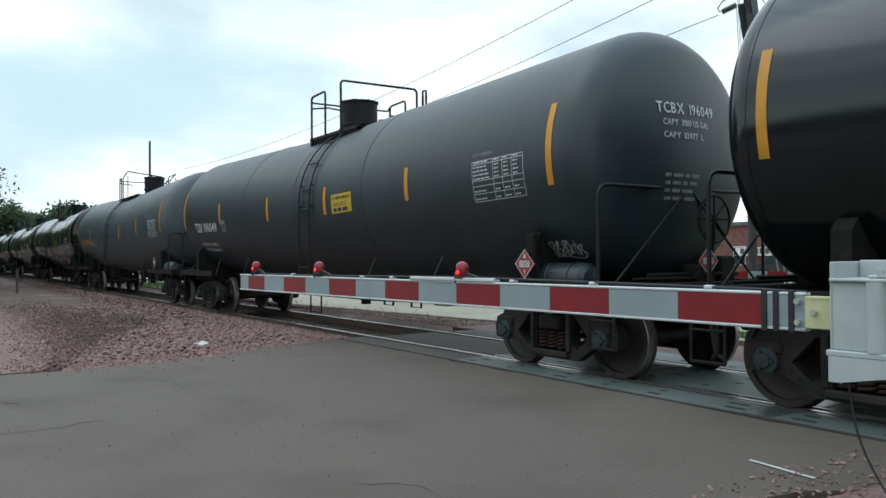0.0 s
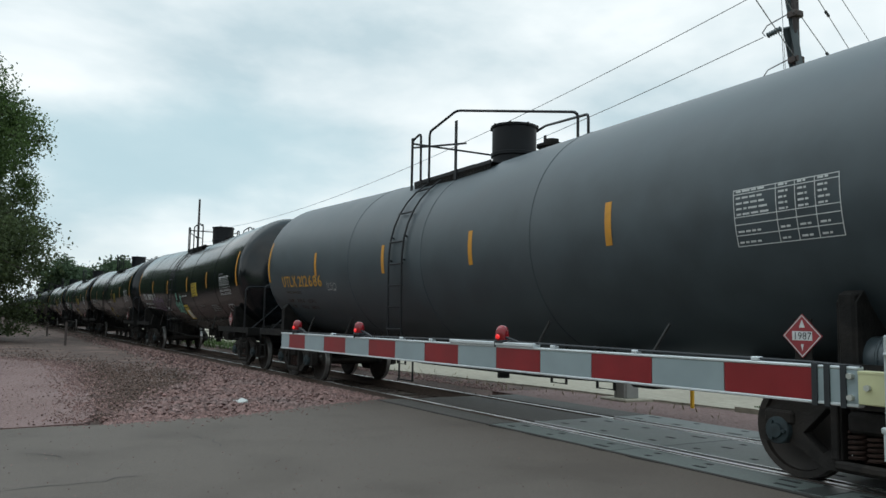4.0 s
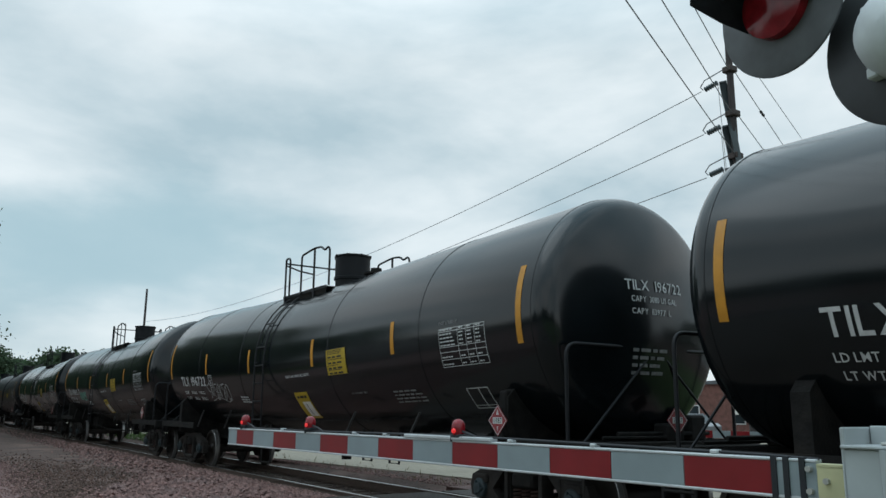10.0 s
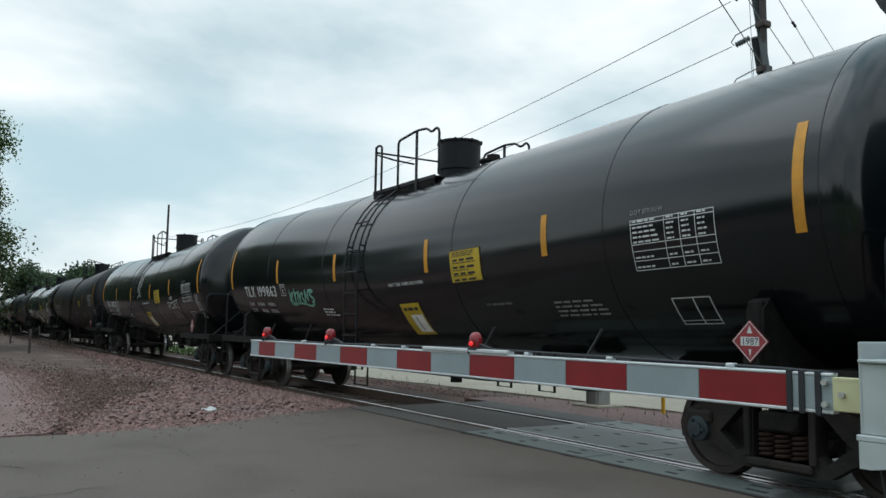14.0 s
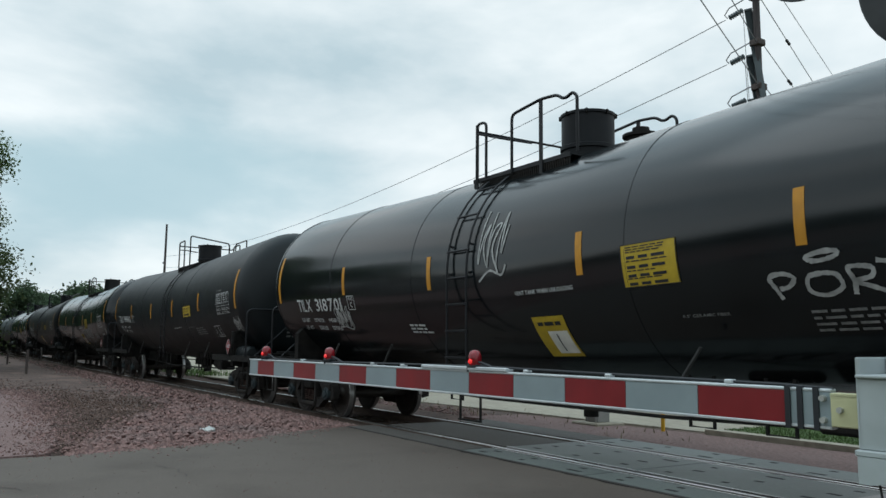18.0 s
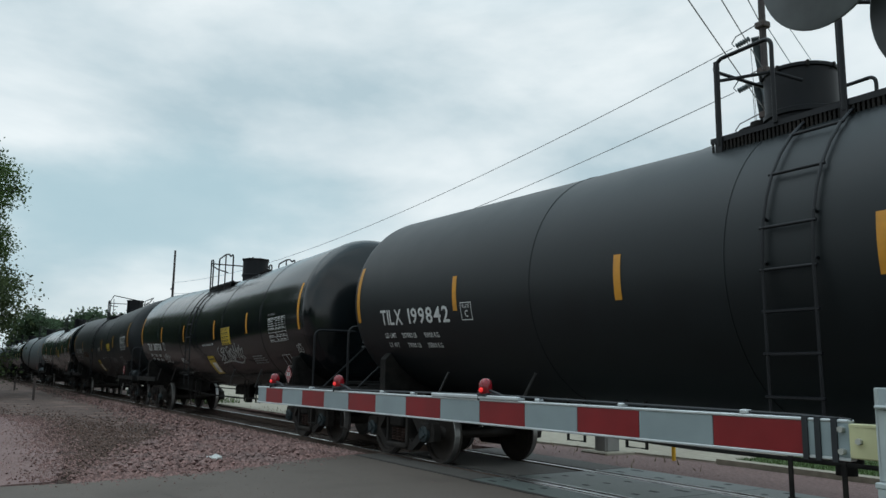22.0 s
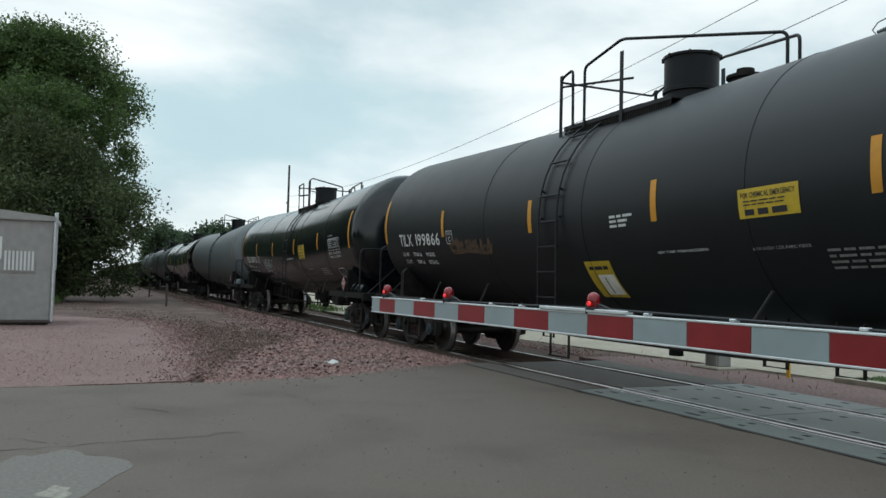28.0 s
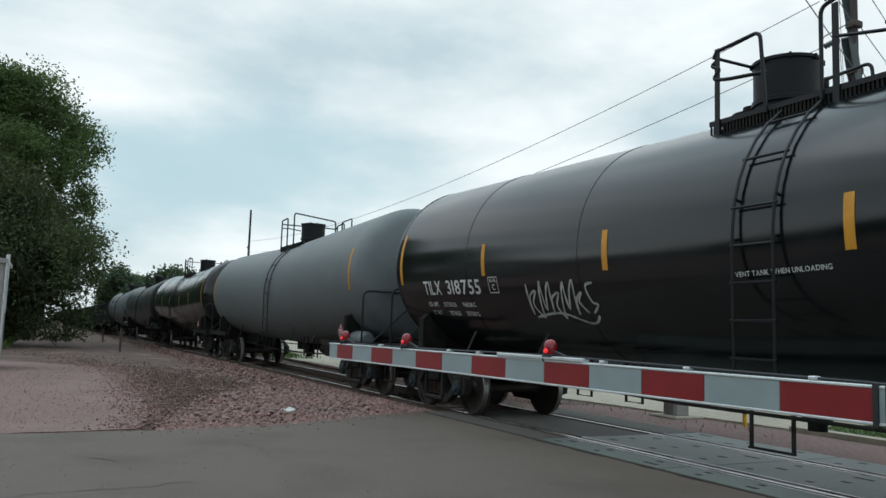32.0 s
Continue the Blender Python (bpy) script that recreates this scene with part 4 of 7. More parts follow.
        tube(bm, [(8.47, 0.25 + 0.28 * math.cos(0.262 * k), 1.85 + 0.28 * math.sin(0.262 * k)) for k in range(24)], 0.014, 6, True)
        for k in range(4):
            a = math.pi * k / 4
            rod(bm, (8.47, 0.25 - 0.28 * math.cos(a), 1.85 - 0.28 * math.sin(a)), (8.47, 0.25 + 0.28 * math.cos(a), 1.85 + 0.28 * math.sin(a)), 0.012, 5)
        rod(bm, (8.44, 0.25, 1.85), (8.44, 0.25, 1.1), 0.02, 6)
        part("brake_wheel", bm, M["under"], car, "", 60)
    # fittings below the belly
    bm = bmesh.new()
    lathe(bm, [(0.48, 0.0), (0.48, 0.10), (0.58, 0.10), (0.60, 0.16), (0.78, 0.16), (0.80, 0.24), (1.02, 0.26), (1.02, 0.0)], 18, "z", (0.1, 0, 0))
    box(bm, -0.5, 0.7, -0.22, -0.16, 0.70, 1.06)
    box(bm, -0.5, 0.7, 0.16, 0.22, 0.70, 1.06)
    part("bottom_outlet", bm, M["under"], car, "", 35)
    bm = bmesh.new()
    tube(bm, [(-7.0, -0.55, 0.80), (-3.2, -0.62, 0.70), (-1.0, -0.9, 0.68), (2.2, -0.9, 0.68), (4.0, -0.62, 0.70), (7.0, -0.55, 0.80)], 0.022, 6)
    tube(bm, [(-7.0, 0.4, 0.80), (7.0, 0.4, 0.80)], 0.018, 6)
    part("brake_pipe", bm, M["under"], car, "", 60)
    for u in (-2.9, -1.9, 2.6, 3.5):
        bm = bmesh.new()
        tube(bm, [(u, -0.95, 1.14), (u, -0.95, 0.62), (u + 0.30, -0.95, 0.62), (u + 0.30, -0.95, 1.14)], 0.02, 6)
        part("pipe_hanger", bm, M["under"], car)
    bm = bmesh.new()
    lathe(bm, [(-0.35, 0.0), (-0.35, 0.13), (0.35, 0.13), (0.35, 0.0)], 14, "x", (3.3, -0.5, 0.82))
    box(bm, 3.9, 4.3, -0.8, -0.4, 0.66, 0.9, 0.03)
    part("brake_valve", bm, M["under"], car, "", 35)
    for u in (-5.1, -3.1, 3.0, 5.0):
        bm = bmesh.new()
        rod(bm, (u - 0.15, -1.44, 1.02), (u + 0.13, -1.40, 1.42), 0.018, 6)
        part("strut", bm, M["strut"], car, "", 60)


def placard(car, m, number=True):
    """A diamond hazard plate with its number on a white band."""
    bm = bmesh.new()
    bmesh.ops.create_grid(bm, x_segments=1, y_segments=1, size=0.19)
    bmesh.ops.rotate(bm, verts=bm.verts, matrix=Matrix.Rotation(radians(45), 3, "Z"))
    ex = bmesh.ops.extrude_face_region(bm, geom=bm.faces[:])["geom"]
    bmesh.ops.translate(bm, vec=(0, 0, -0.008), verts=[v for v in ex if isinstance(v, bmesh.types.BMVert)])
    bmesh.ops.recalc_face_normals(bm, faces=bm.faces)
    pl = part("placard", bm, M["placard"], car, "red diamond hazard placard numbered 1987")
    pl.matrix_basis = m
    bm = bmesh.new()
    quad(bm, -0.135, 0.135, -0.055, 0.055)
    for v in bm.verts:
        v.co.z = 0.003
    part("number_band", bm, M["white"], pl)
    bm = flat_text("1987", 0.125)
    for v in bm.verts:
        v.co = Vector((v.co.x - 0.122, v.co.y - 0.043, 0.006))
    part("number", bm, M["strap"], pl)
    bm = bmesh.new()
    for p in (((0, 0.20, 0), (-0.04, 0.10, 0), (0.04, 0.10, 0)), ((-0.02, -0.10, 0), (0, -0.19, 0), (0.02, -0.10, 0))):
        bm.faces.new([bm.verts.new(Vector(q) + Vector((0, 0, 0.003))) for q in p])
    s = 0.255
    for a, b in (((0, s), (s, 0)), ((s, 0), (0, -s)), ((0, -s), (-s, 0)), ((-s, 0), (0, s))):
        k = 0.94
        bm.faces.new([bm.verts.new((*q, 0.003)) for q in (a, b, (b[0] * k, b[1] * k), (a[0] * k, a[1] * k))])
    part("border", bm, M["white"], pl)
    return pl


FLAT_SIDE = Matrix(((1, 0, 0, 0), (0, 0, -1, 0), (0, 1, 0, 0), (0, 0, 0, 1)))   # flat work turned to face the road
FLAT_END = Matrix(((0, 0, 1, 0), (1, 0, 0, 0), (0, 1, 0, 0), (0, 0, 0, 1)))     # flat work turned to face ahead


def build_car(paint, roof, reservoir, seams, strips=(-7.64, -4.54, -1.63, 1.60, 4.31, 7.62), label=""):
    car = thing("tank_car", label, "tank car", None, "tank cars of the train")
    head_form(paint != "black_gloss")
    tank = part("tank", tank_shell(), M[paint], car, "", 40)
    for u in seams:
        part("seam", seam_mesh(u), M[paint], tank, "", 180)
    for u in strips:
        end = abs(u) > 7
        part("reflector", strip_mesh(u, 0.105, -17 if end else -13, 18.5 if end else 5), M["yellow"], tank, "amber reflective strip")
    build_roof(car, roof)
    build_ends(car, M[paint], reservoir)
    for s in (-1, 1):
        build_truck(car, s * 7.05)
    pu = 6.72 if paint == "grey_pale" else 7.08
    placard(car, Matrix.Translation((pu, -1.50, 1.335)) @ FLAT_SIDE @ Matrix.Scale(0.70, 4))
    placard(car, Matrix.Translation((8.50, 0.10, 1.36)) @ FLAT_END @ Matrix.Scale(0.67, 4))
    bm = bmesh.new()
    box(bm, pu - 0.08, pu + 0.08, -1.49, -1.475, 1.10, 1.48)
    box(bm, 6.98, 7.12, -1.40, -1.28, 1.05, 1.70, 0.02)
    part("placard_holder", bm, M["under"], car)
    return car


def marks(car, mark="", number="", head=True, colour="white", yellow="wide", tags=(), leaning=True, vent=True, shift=0.0, load=("207300LB", "94030KG", "78700LB", "35700KG"), along=0.0):
    """What is painted on one car's tank."""
    tank = next(c for c in car.children if c.name.startswith("tank"))
    ink = M[colour]
    glossy = yellow == "tall"
    head_form(not glossy)
    lift = 0 if glossy else 6.3
    um, wm, un, wn_, up = (-6.73, 0.66, -5.86, 1.15, -4.53) if glossy else (-6.87, 0.70, -5.96, 1.18, -4.55)
    drop = 0.0
    if not glossy:
        lift = 5.0
    if mark == "TCBX":
        lift, drop, um, wm, un, wn_, up = 3.3, 6.3, -6.74, 0.62, -5.97, 1.02, -4.62
    if colour == "orange":
        lift, drop, um, wm, un, wn_ = 2.7, 6.4, -6.76, 0.92, -5.73, 1.40
        part("lettering", wrap(fit_text("TANK CAR PEOPLE", 0.95, 0.055), -6.66, -27.8), M["spray_rust"], tank)
    for seed, u, ang, w, h, col, stroke, letters in tags:
        art = WORD(seed, w, h, stroke) if letters == 0 else scribble(seed, w, h, stroke, letters)
        part("spray_tag", wrap(art, u, ang, 0.007), M[col], tank, "sprayed scrawl")
    if mark:
        part("lettering", wrap(fit_text(mark, wm, 0.245), um, -24.4 + lift), ink, tank, "stencilled owner's letters")
        part("lettering", wrap(fit_text(number, wn_, 0.245), un, -24.2 + lift), ink, tank, "stencilled car number")
        if colour == "white":
            bm = bmesh.new()
            outline_tag(bm, 0.27, 0.25, 0.012)
            part("lettering", wrap(bm, up + 0.09, -23.4 + lift), ink, tank)
            part("lettering", wrap(fit_text("PLATE", 0.17, 0.05), up + 0.14, -16.8 + lift), ink, tank)
            part("lettering", wrap(fit_text("C", 0.08, 0.095), up + 0.185, -21.7 + lift), ink, tank)
        for k, (a, b, c) in enumerate((("LD LMT", load[0], load[1]), ("LT WT", load[2], load[3]))):
            row = ((a, um + 0.01 + 0.03 * k, 0.37 - 0.04 * k), (b, um + 0.58 + 0.08 * k, 0.45 - 0.06 * k), (c, um + 1.27, 0.42))
            if mark == "TCBX":
                row = ((a, um + 0.09 + 0.04 * k, 0.26 - 0.03 * k), (b, um + 0.40, 0.46), (c, um + 0.92, 0.50))
            for s, u, w in row:
                part("lettering", wrap(fit_text(s, w, 0.084), u, -32.9 + lift - drop - 6.6 * k), ink if colour == "white" else M["spray_rust"], tank)
        if head:
            hz, hw = (2.90, 0.98) if glossy else (3.26, 1.05) if colour == "orange" else (3.08, 0.98) if mark == "TCBX" else (2.58, 0.86)
            part("lettering", on_head(fit_text(mark + "  " + number, hw, 0.135), -0.52 if hw > 0.9 else -0.38, hz), ink, tank)
            for k in range(2):
                part("lettering", on_head(fit_text("CAPY  30110 US GAL" if k == 0 else "CAPY  113977  L", 0.78 - 0.12 * k, 0.075), -0.44, hz - 0.14 - 0.15 * k), M["dim"] if colour != "white" else M["white"], tank)
            part("lettering", on_head(stencil_lines(7, 4, 0.55, 0.04, 0.09), -0.42, hz - 0.74), M["dim"], tank)
    tu, ta = (5.83, -24.3) if glossy else (6.08, -20)
    tu += along
    part("data_table", wrap(data_table(), tu, ta), M["white"], tank, "stencilled inspection table")
    if colour == "white":
        part("lettering", wrap(fit_text("DOT 117R100W", 0.44, 0.05), tu + 0.01, ta + 22.4), M["dim"], tank)
    if mark not in ("TCBX", "UTLX"):
        bm = bmesh.new()
        outline_tag(bm, 0.48, 0.34, 0.014)
        quad(bm, 0.26, 0.275, 0, 0.34)
        quad(bm, 0, 0.48, 0.05, 0.06)
        part("lettering", wrap(bm, along + (6.15 if glossy else 5.46), -51 if glossy else -45), M["white"], tank)
        part("lettering", wrap(stencil_lines(3, 4, 0.80, 0.026, 0.062), 4.24 if glossy else 3.75, -36.3 if glossy else -32), M["dim"], tank)
        part("lettering", wrap(fit_text('0.5" CERAMIC FIBER' if glossy else "0.50 INCH CERAMIC FIBER", 0.56 if glossy else 0.72, 0.034), 2.88, -35.3 if glossy else -29.8), M["dim"], tank)
    if colour != "white":      # the repainted car carries no more than its table
        return car
    if leaning:
        part("lettering", wrap(stencil_lines(9, 3, 0.54 if glossy else 0.36, 0.032, 0.06), -2.5 if glossy else 0.62, -35 if glossy else -9), M["white"], tank)
    if vent:
        part("lettering", wrap(fit_text("VENT TANK WHEN UNLOADING", 1.07 if glossy else 0.84, 0.052 if glossy else 0.03), 0.38 if glossy else 1.42, -18.8 if glossy else -28.4), M["white"], tank)
    bm = bmesh.new()
    w, h, yu, ya = {"wide": (0.76, 0.30, 2.81, -16.6), "tall": (0.74, 0.45, 2.25, -20.8), "middle": (0.78, 0.33, 1.77, -13.5)}[yellow]
    quad(bm, 0, w, 0, h)
    part("label", wrap(bm, yu, ya, 0.005), M["panel_yellow"], tank, "yellow instruction label")
    bm = bmesh.new()
    rng = random.Random(11)
    if glossy:
        small = (0.41, 0.385, 0.36, 0.265, 0.165, 0.085)
        large = (0.295, 0.195, 0.105, 0.02)
        outline_tag(bm, w, h, 0.008)
    else:
        small, large = (0.165, 0.13), (0.03,)
        part("lettering", wrap(fit_text("FOR CHEMICAL EMERGENCY", w - 0.08, 0.055), yu + 0.04, ya + math.degrees((h - 0.085) / R_TANK), 0.009), M["strap"], tank)
    for y in small:
        bars(bm, 0.07, y, [rng.uniform(0.05, 0.12) for _ in range(5)], 0.012, 0.018)
    for y in large:
        bars(bm, 0.08, y, [(w - 0.26) * q for q in (0.24, 0.26, 0.36)], 0.030 if glossy else 0.06, 0.05)
    part("lettering", wrap(bm, yu, ya, 0.009), M["strap"], tank)
    if leaning:
        bm = bmesh.new()
        quad(bm, 0, 0.58, 0, 0.60, 0.0)
        part("label", wrap(bm, 0.56 + shift, -55, 0.005), M["panel_yellow"], tank, "yellow and white notice")
        bm = bmesh.new()
        quad(bm, 0.20, 0.55, 0.06, 0.40)
        part("label", wrap(bm, 0.56 + shift, -55, 0.009), M["sign_white"], tank)
        bm = bmesh.new()
        bars(bm, 0.08, 0.48, [0.10, 0.16, 0.10], 0.05, 0.03)
        quad(bm, 0.33, 0.35, 0.10, 0.36)
        part("lettering", wrap(bm, 0.56 + shift, -55, 0.012), M["strap"], tank)
    return car


EVEN = (-7.64, -4.55, -1.60, 1.65, 4.54, 7.57)
GLOSS = "glossy black railroad tank car with amber strips"
SATIN = "satin black railroad tank car with amber strips"
GREY = "dark grey railroad tank car with amber strips"
gloss_car = build_car("black_gloss", "gloss", False, (-7.8, -5.1, -2.15, 2.3, 5.3, 7.8), label=GLOSS)
flip_car = build_car("black_gloss", "flipped", True, (-7.8, -5.1, -2.15, 2.3, 5.3, 7.8), EVEN, GLOSS)
even_car = build_car("black_gloss", "gloss", False, (-7.8, -5.1, -2.15, 2.3, 5.3, 7.8), EVEN, GLOSS)
SMOOTH = (-7.68, -4.6, -1.38, 1.48, 4.37, 7.6)
satin_car = build_car("black_matte", "satin", True, (-2.9, 0.0, 2.9), SMOOTH, SATIN)
grey_car = build_car("grey", "satin", True, (-2.9, 0.0, 2.9), SMOOTH, GREY)
satin_left = build_car("black_matte", "left", True, (-2.9, 0.0, 2.9), SMOOTH, SATIN)
grey_left = build_car("grey_pale", "left", True, (-2.9, 0.0, 2.9), SMOOTH, GREY)
light_car = build_car("grey_light", "satin", True, (0.0,), (-7.64, 7.6), label="weathered light grey railroad tank car")

TRAIN = []   # (car, its place in the train)


def add(base, i, label="", **k):
    car = copy_thing(base, pose(0, TRACK_Y, 0))
    if label:
        tagged(car, label)
    marks(car, **k)
    TRAIN.append((car, i))


add(gloss_car, 0, yellow="tall")
add(grey_car, 1, "dark grey tank car with white stencils", mark="TCBX", number="196049", yellow="middle", load=("207000 LB", "93850 KG", "79000 LB", "35850 KG"), vent=False, leaning=False, tags=((21, 7.9 - 0.9, -56, 0.7, 0.25, "spray_white", 0.02, 6),))
add(grey_left, 2, "dark grey tank car with orange stencils", mark="UTLX", number="212686", colour="orange", load=("206700 LB", "93750 KG", "79300 LB", "35990 KG"), yellow="middle", vent=False, leaning=False, tags=((22, -4.1, -24, 0.5, 0.16, "spray_white", 0.015, 3),))
add(gloss_car, 3, "glossy black tank car with teal and purple scrawls", mark="TILX", number="318723", yellow="tall", load=("207100LB", "93900KG", "78900LB", "35800KG"),
    tags=((31, -5.0, -38, 2.3, 0.52, "spray_purple", 0.032, 7), (32, -0.50, -40, 1.0, 0.42, "spray_teal", 0.045, 5), (33, 0.35, -28, 0.2, 0.36, "spray_teal", 0.05, 1), (34, -0.25, -20, 0.2, 0.22, "spray_teal", 0.06, 1)))
add(even_car, 4, "glossy black tank car with a white scrawl", mark="TILX", number="196722", yellow="tall", load=("207900LB", "94250KG", "78100LB", "35450KG"),
    tags=((41, -4.7, -37, 1.6, 0.42, "spray_white", 0.022, 6),))
add(gloss_car, 5, "glossy black tank car with a small teal scrawl", mark="TILX", number="199863", yellow="tall", along=-0.12,
    tags=((51, -4.0, -30, 1.3, 0.30, "spray_teal", 0.05, 5),))
add(gloss_car, 6, "glossy black tank car with large white scrawls", mark="TILX", number="318701", yellow="tall",
    tags=((61, -5.1, -36, 0.65, 0.4, "spray_white", 0.03, 7), (62, -0.35, -5, 0.62, 0.85, "spray_white", 0.03, 3), (63, 3.95, -30.5, 1.35, 0.24, "spray_white", 0.042, 0), (64, 7.12, -47, 0.42, 0.28, "spray_white", 0.02, 3), (65, 7.15, -36, 0.40, 0.25, "spray_white", 0.02, 3), (66, 7.12, -26, 0.40, 0.25, "spray_white", 0.02, 3)))
add(satin_car, 7, "satin black tank car with white stencils", mark="TILX", number="199842", leaning=False, load=("207000 LB", "93900 KG", "79000 LB", "35800 KG"),
    tags=((72, 7.2, -38, 0.5, 0.32, "spray_white", 0.02, 6),))
add(gloss_car, 8, "glossy black tank car with a wide white scrawl", mark="TILX", number="318708", yellow="tall",
    tags=((81, 1.65, -38, 2.1, 0.42, "spray_white", 0.035, 8), (82, -4.74, -40, 0.98, 0.28, "spray_white", 0.022, 5), (83, 7.2, -35, 0.32, 0.16, "spray_white", 0.018, 3)))
add(satin_left, 9, "satin black tank car with a rust-brown smear", mark="TILX", number="199866", load=("207200 LB", "93950 KG", "78800 LB", "35750 KG"), leaning=True, vent=True, shift=-0.72,
    tags=((91, -4.3, -24, 1.7, 0.20, "spray_rust", 0.07, 6),))
add(flip_car, 10, "glossy black tank car with a rounded white scrawl", mark="TILX", number="318755", yellow="tall", leaning=False, along=-0.17,
    tags=((101, -3.45, -37, 1.6, 0.5, "spray_white", 0.035, 6),))
for i, base in enumerate((light_car, gloss_car, grey_car, light_car), 11):
    TRAIN.append((copy_thing(base, pose(0, TRACK_Y, 0)), i))
for base in (gloss_car, even_car, flip_car, satin_car, grey_car, satin_left, grey_left, light_car):
    for o in (*base.children_recursive, base):
        bpy.data.objects.remove(o)


def hopper_car():
    car = thing("hopper_car", "black open-top railroad hopper car", "hopper car", None, "hopper cars of the train")
    bm = bmesh.new()
    out = [(-8.0, 1.2), (-8.2, 3.1), (8.2, 3.1), (8.0, 1.2), (5.0, 0.9), (-5.0, 0.9)]
    plate(bm, out, [], -1.5, 1.5)
    part("body", bm, M["hopper"], car)
    for k in range(11):
        bm = bmesh.new()
        x = -7.6 + 1.52 * k
        box(bm, x - 0.06, x + 0.06, -1.6, -1.5, 1.0, 3.1)
        part("rib", bm, M["hopper"], car)
    bm = bmesh.new()
    box(bm, -8.25, 8.25, -1.6, -1.45, 3.0, 3.16)
    box(bm, -8.25, 8.25, 1.45, 1.6, 3.0, 3.16)
    part("top_chord", bm, M["hopper"], car)
    bm = bmesh.new()
    box(bm, -9.0, 9.0, -0.3, 0.3, 0.75, 1.1)
    part("sill", bm, M["hopper"], car)
    for s in (-1, 1):
        bm = bmesh.new()
        plate(bm, [(-1.1, 0.4), (-1.1, 0.6), (-0.45, 0.8), (0.45, 0.8), (1.1, 0.6), (1.1, 0.4), (0.45, 0.2), (-0.45, 0.2)], [], -1.05, 1.05)
        tr = part("truck", bm, M["under"], car)
        tr.location = (s * 6.4, 0, 0)
        for x in (-0.889, 0.889):
            w = part("wheelset", wheelset_mesh(), [M["wheel"], M["tread"]], tr, "", 30)
            w.location = (x, 0, 0.457)
    return car


hop = hopper_car()
for i in range(15, 42):
    TRAIN.append((copy_thing(hop, pose(0, TRACK_Y, 0)) if i > 15 else hop, i))

# ---------------------------------------------------------------- ground
ROAD_L, ROAD_R = -11.1, -3.1


def ground_height(x, y):
    """Slightly uneven earth; lower under the track bed and under the road."""
    h = -0.035 + 0.02 * noise.noise(Vector((x * 0.35, y * 0.35, 0))) + 0.012 * noise.noise(Vector((x * 1.3, y * 1.3, 4)))
    bed = max(0.0, min(1.0, (2.5 - abs(y - TRACK_Y - x * math.tan(radians(TRACK_TURN)))) / 0.6))
    h -= 0.17 * bed
    if -13.2 < x < -2.6 and y < 9.5:
        h = min(h, -0.09)
    if x < -40 or abs(y) > 60:
        h -= 0.02
    return h


def lines(stops):
    out = []
    for (a, b, n) in stops:
        out += [a + (b - a) * k / n for k in range(n)]
    return out + [stops[-1][1]]


def sheet(name, xs, ys, height, mat, label="", kind="structure"):
    vs = [(x, y, height(x, y)) for y in ys for x in xs]
    n = len(xs)
    fs = [(j * n + i, j * n + i + 1, (j + 1) * n + i + 1, (j + 1) * n + i) for j in range(len(ys) - 1) for i in range(n - 1)]
    ob = arrays(name, vs, fs, mat, None, label, 180)
    return tagged(ob, label, "", "", kind)


xs = lines([(-2500, -300, 6), (-300, -70, 12), (-70, -30, 40), (-30, 4, 100), (4, 60, 12), (60, 2500, 6)])
ys = lines([(-2500, -200, 5), (-200, -30, 10), (-30, -4, 26), (-4, 12, 64), (12, 40, 14), (40, 2500, 8)])
sheet("ground", xs, ys, ground_height, M["dirt"], "brown compacted dirt beside the track")


def blob(name, pts, z, mat, label, thick=0.05, wobble=0.12, seed=1):
    """A flat ground patch with an uneven edge, its outline rounded and jittered."""
    rng = random.Random(seed)
    out = []
    for i, p in enumerate(pts):
        q = pts[(i + 1) % len(pts)]
        d = math.hypot(q[0] - p[0], q[1] - p[1])
        n = max(1, int(d / 0.3)) if wobble else 1
        for k in range(min(n, 200)):
            t = k / n
            out.append((p[0] + (q[0] - p[0]) * t + rng.uniform(-wobble, wobble), p[1] + (q[1] - p[1]) * t + rng.uniform(-wobble, wobble)))
    bm = bmesh.new()
    vs = [bm.verts.new((x, y, z)) for x, y in out]
    es = [bm.edges.new((vs[i], vs[(i + 1) % len(vs)])) for i in range(len(vs))]
    fs = [f for f in bmesh.ops.triangle_fill(bm, use_beauty=True, use_dissolve=False, edges=es)["geom"] if isinstance(f, bmesh.types.BMFace)]
    for f in fs:
        f.normal_update()
        if f.normal.z < 0:
            f.normal_flip()
    ex = bmesh.ops.extrude_face_region(bm, geom=fs)["geom"]
    bmesh.ops.translate(bm, vec=(0, 0, -thick), verts=[v for v in ex if isinstance(v, bmesh.types.BMVert)])
    bmesh.ops.recalc_face_normals(bm, faces=bm.faces)
    return tagged(part(name, bm, mat), label, "", "", "structure")


road = blob("road", [(-11.3, -60), (ROAD_R, -60), (ROAD_R, 3.4), (-2.6, 5.0), turned(-2.35, 6.09), turned(-12.7, 6.09), (-12.3, 4.3), (-11.5, 2.6), (-11.1, 1.4), (-11.1, -2)], -0.004, M["asphalt"],
            "worn grey asphalt road up to the crossing", 0.12, 0.05, 3)
blob("road", [turned(-13.5, 9.12), turned(14, 9.12), (14, 10.75), (-9.0, 10.75), (-13.5, 10.3)], -0.006, M["gravel"], "pinkish paved strip beyond the track", 0.1, 0.04, 4)
blob("pavement", [(-130, 10.2), (-24, 9.4), (-13.0, 10.75), (-9.3, 11.1), (-9.3, 40), (-130, 40)], -0.002, M["concrete"], "pale concrete lot beyond the track", 0.06, 0.03, 5)
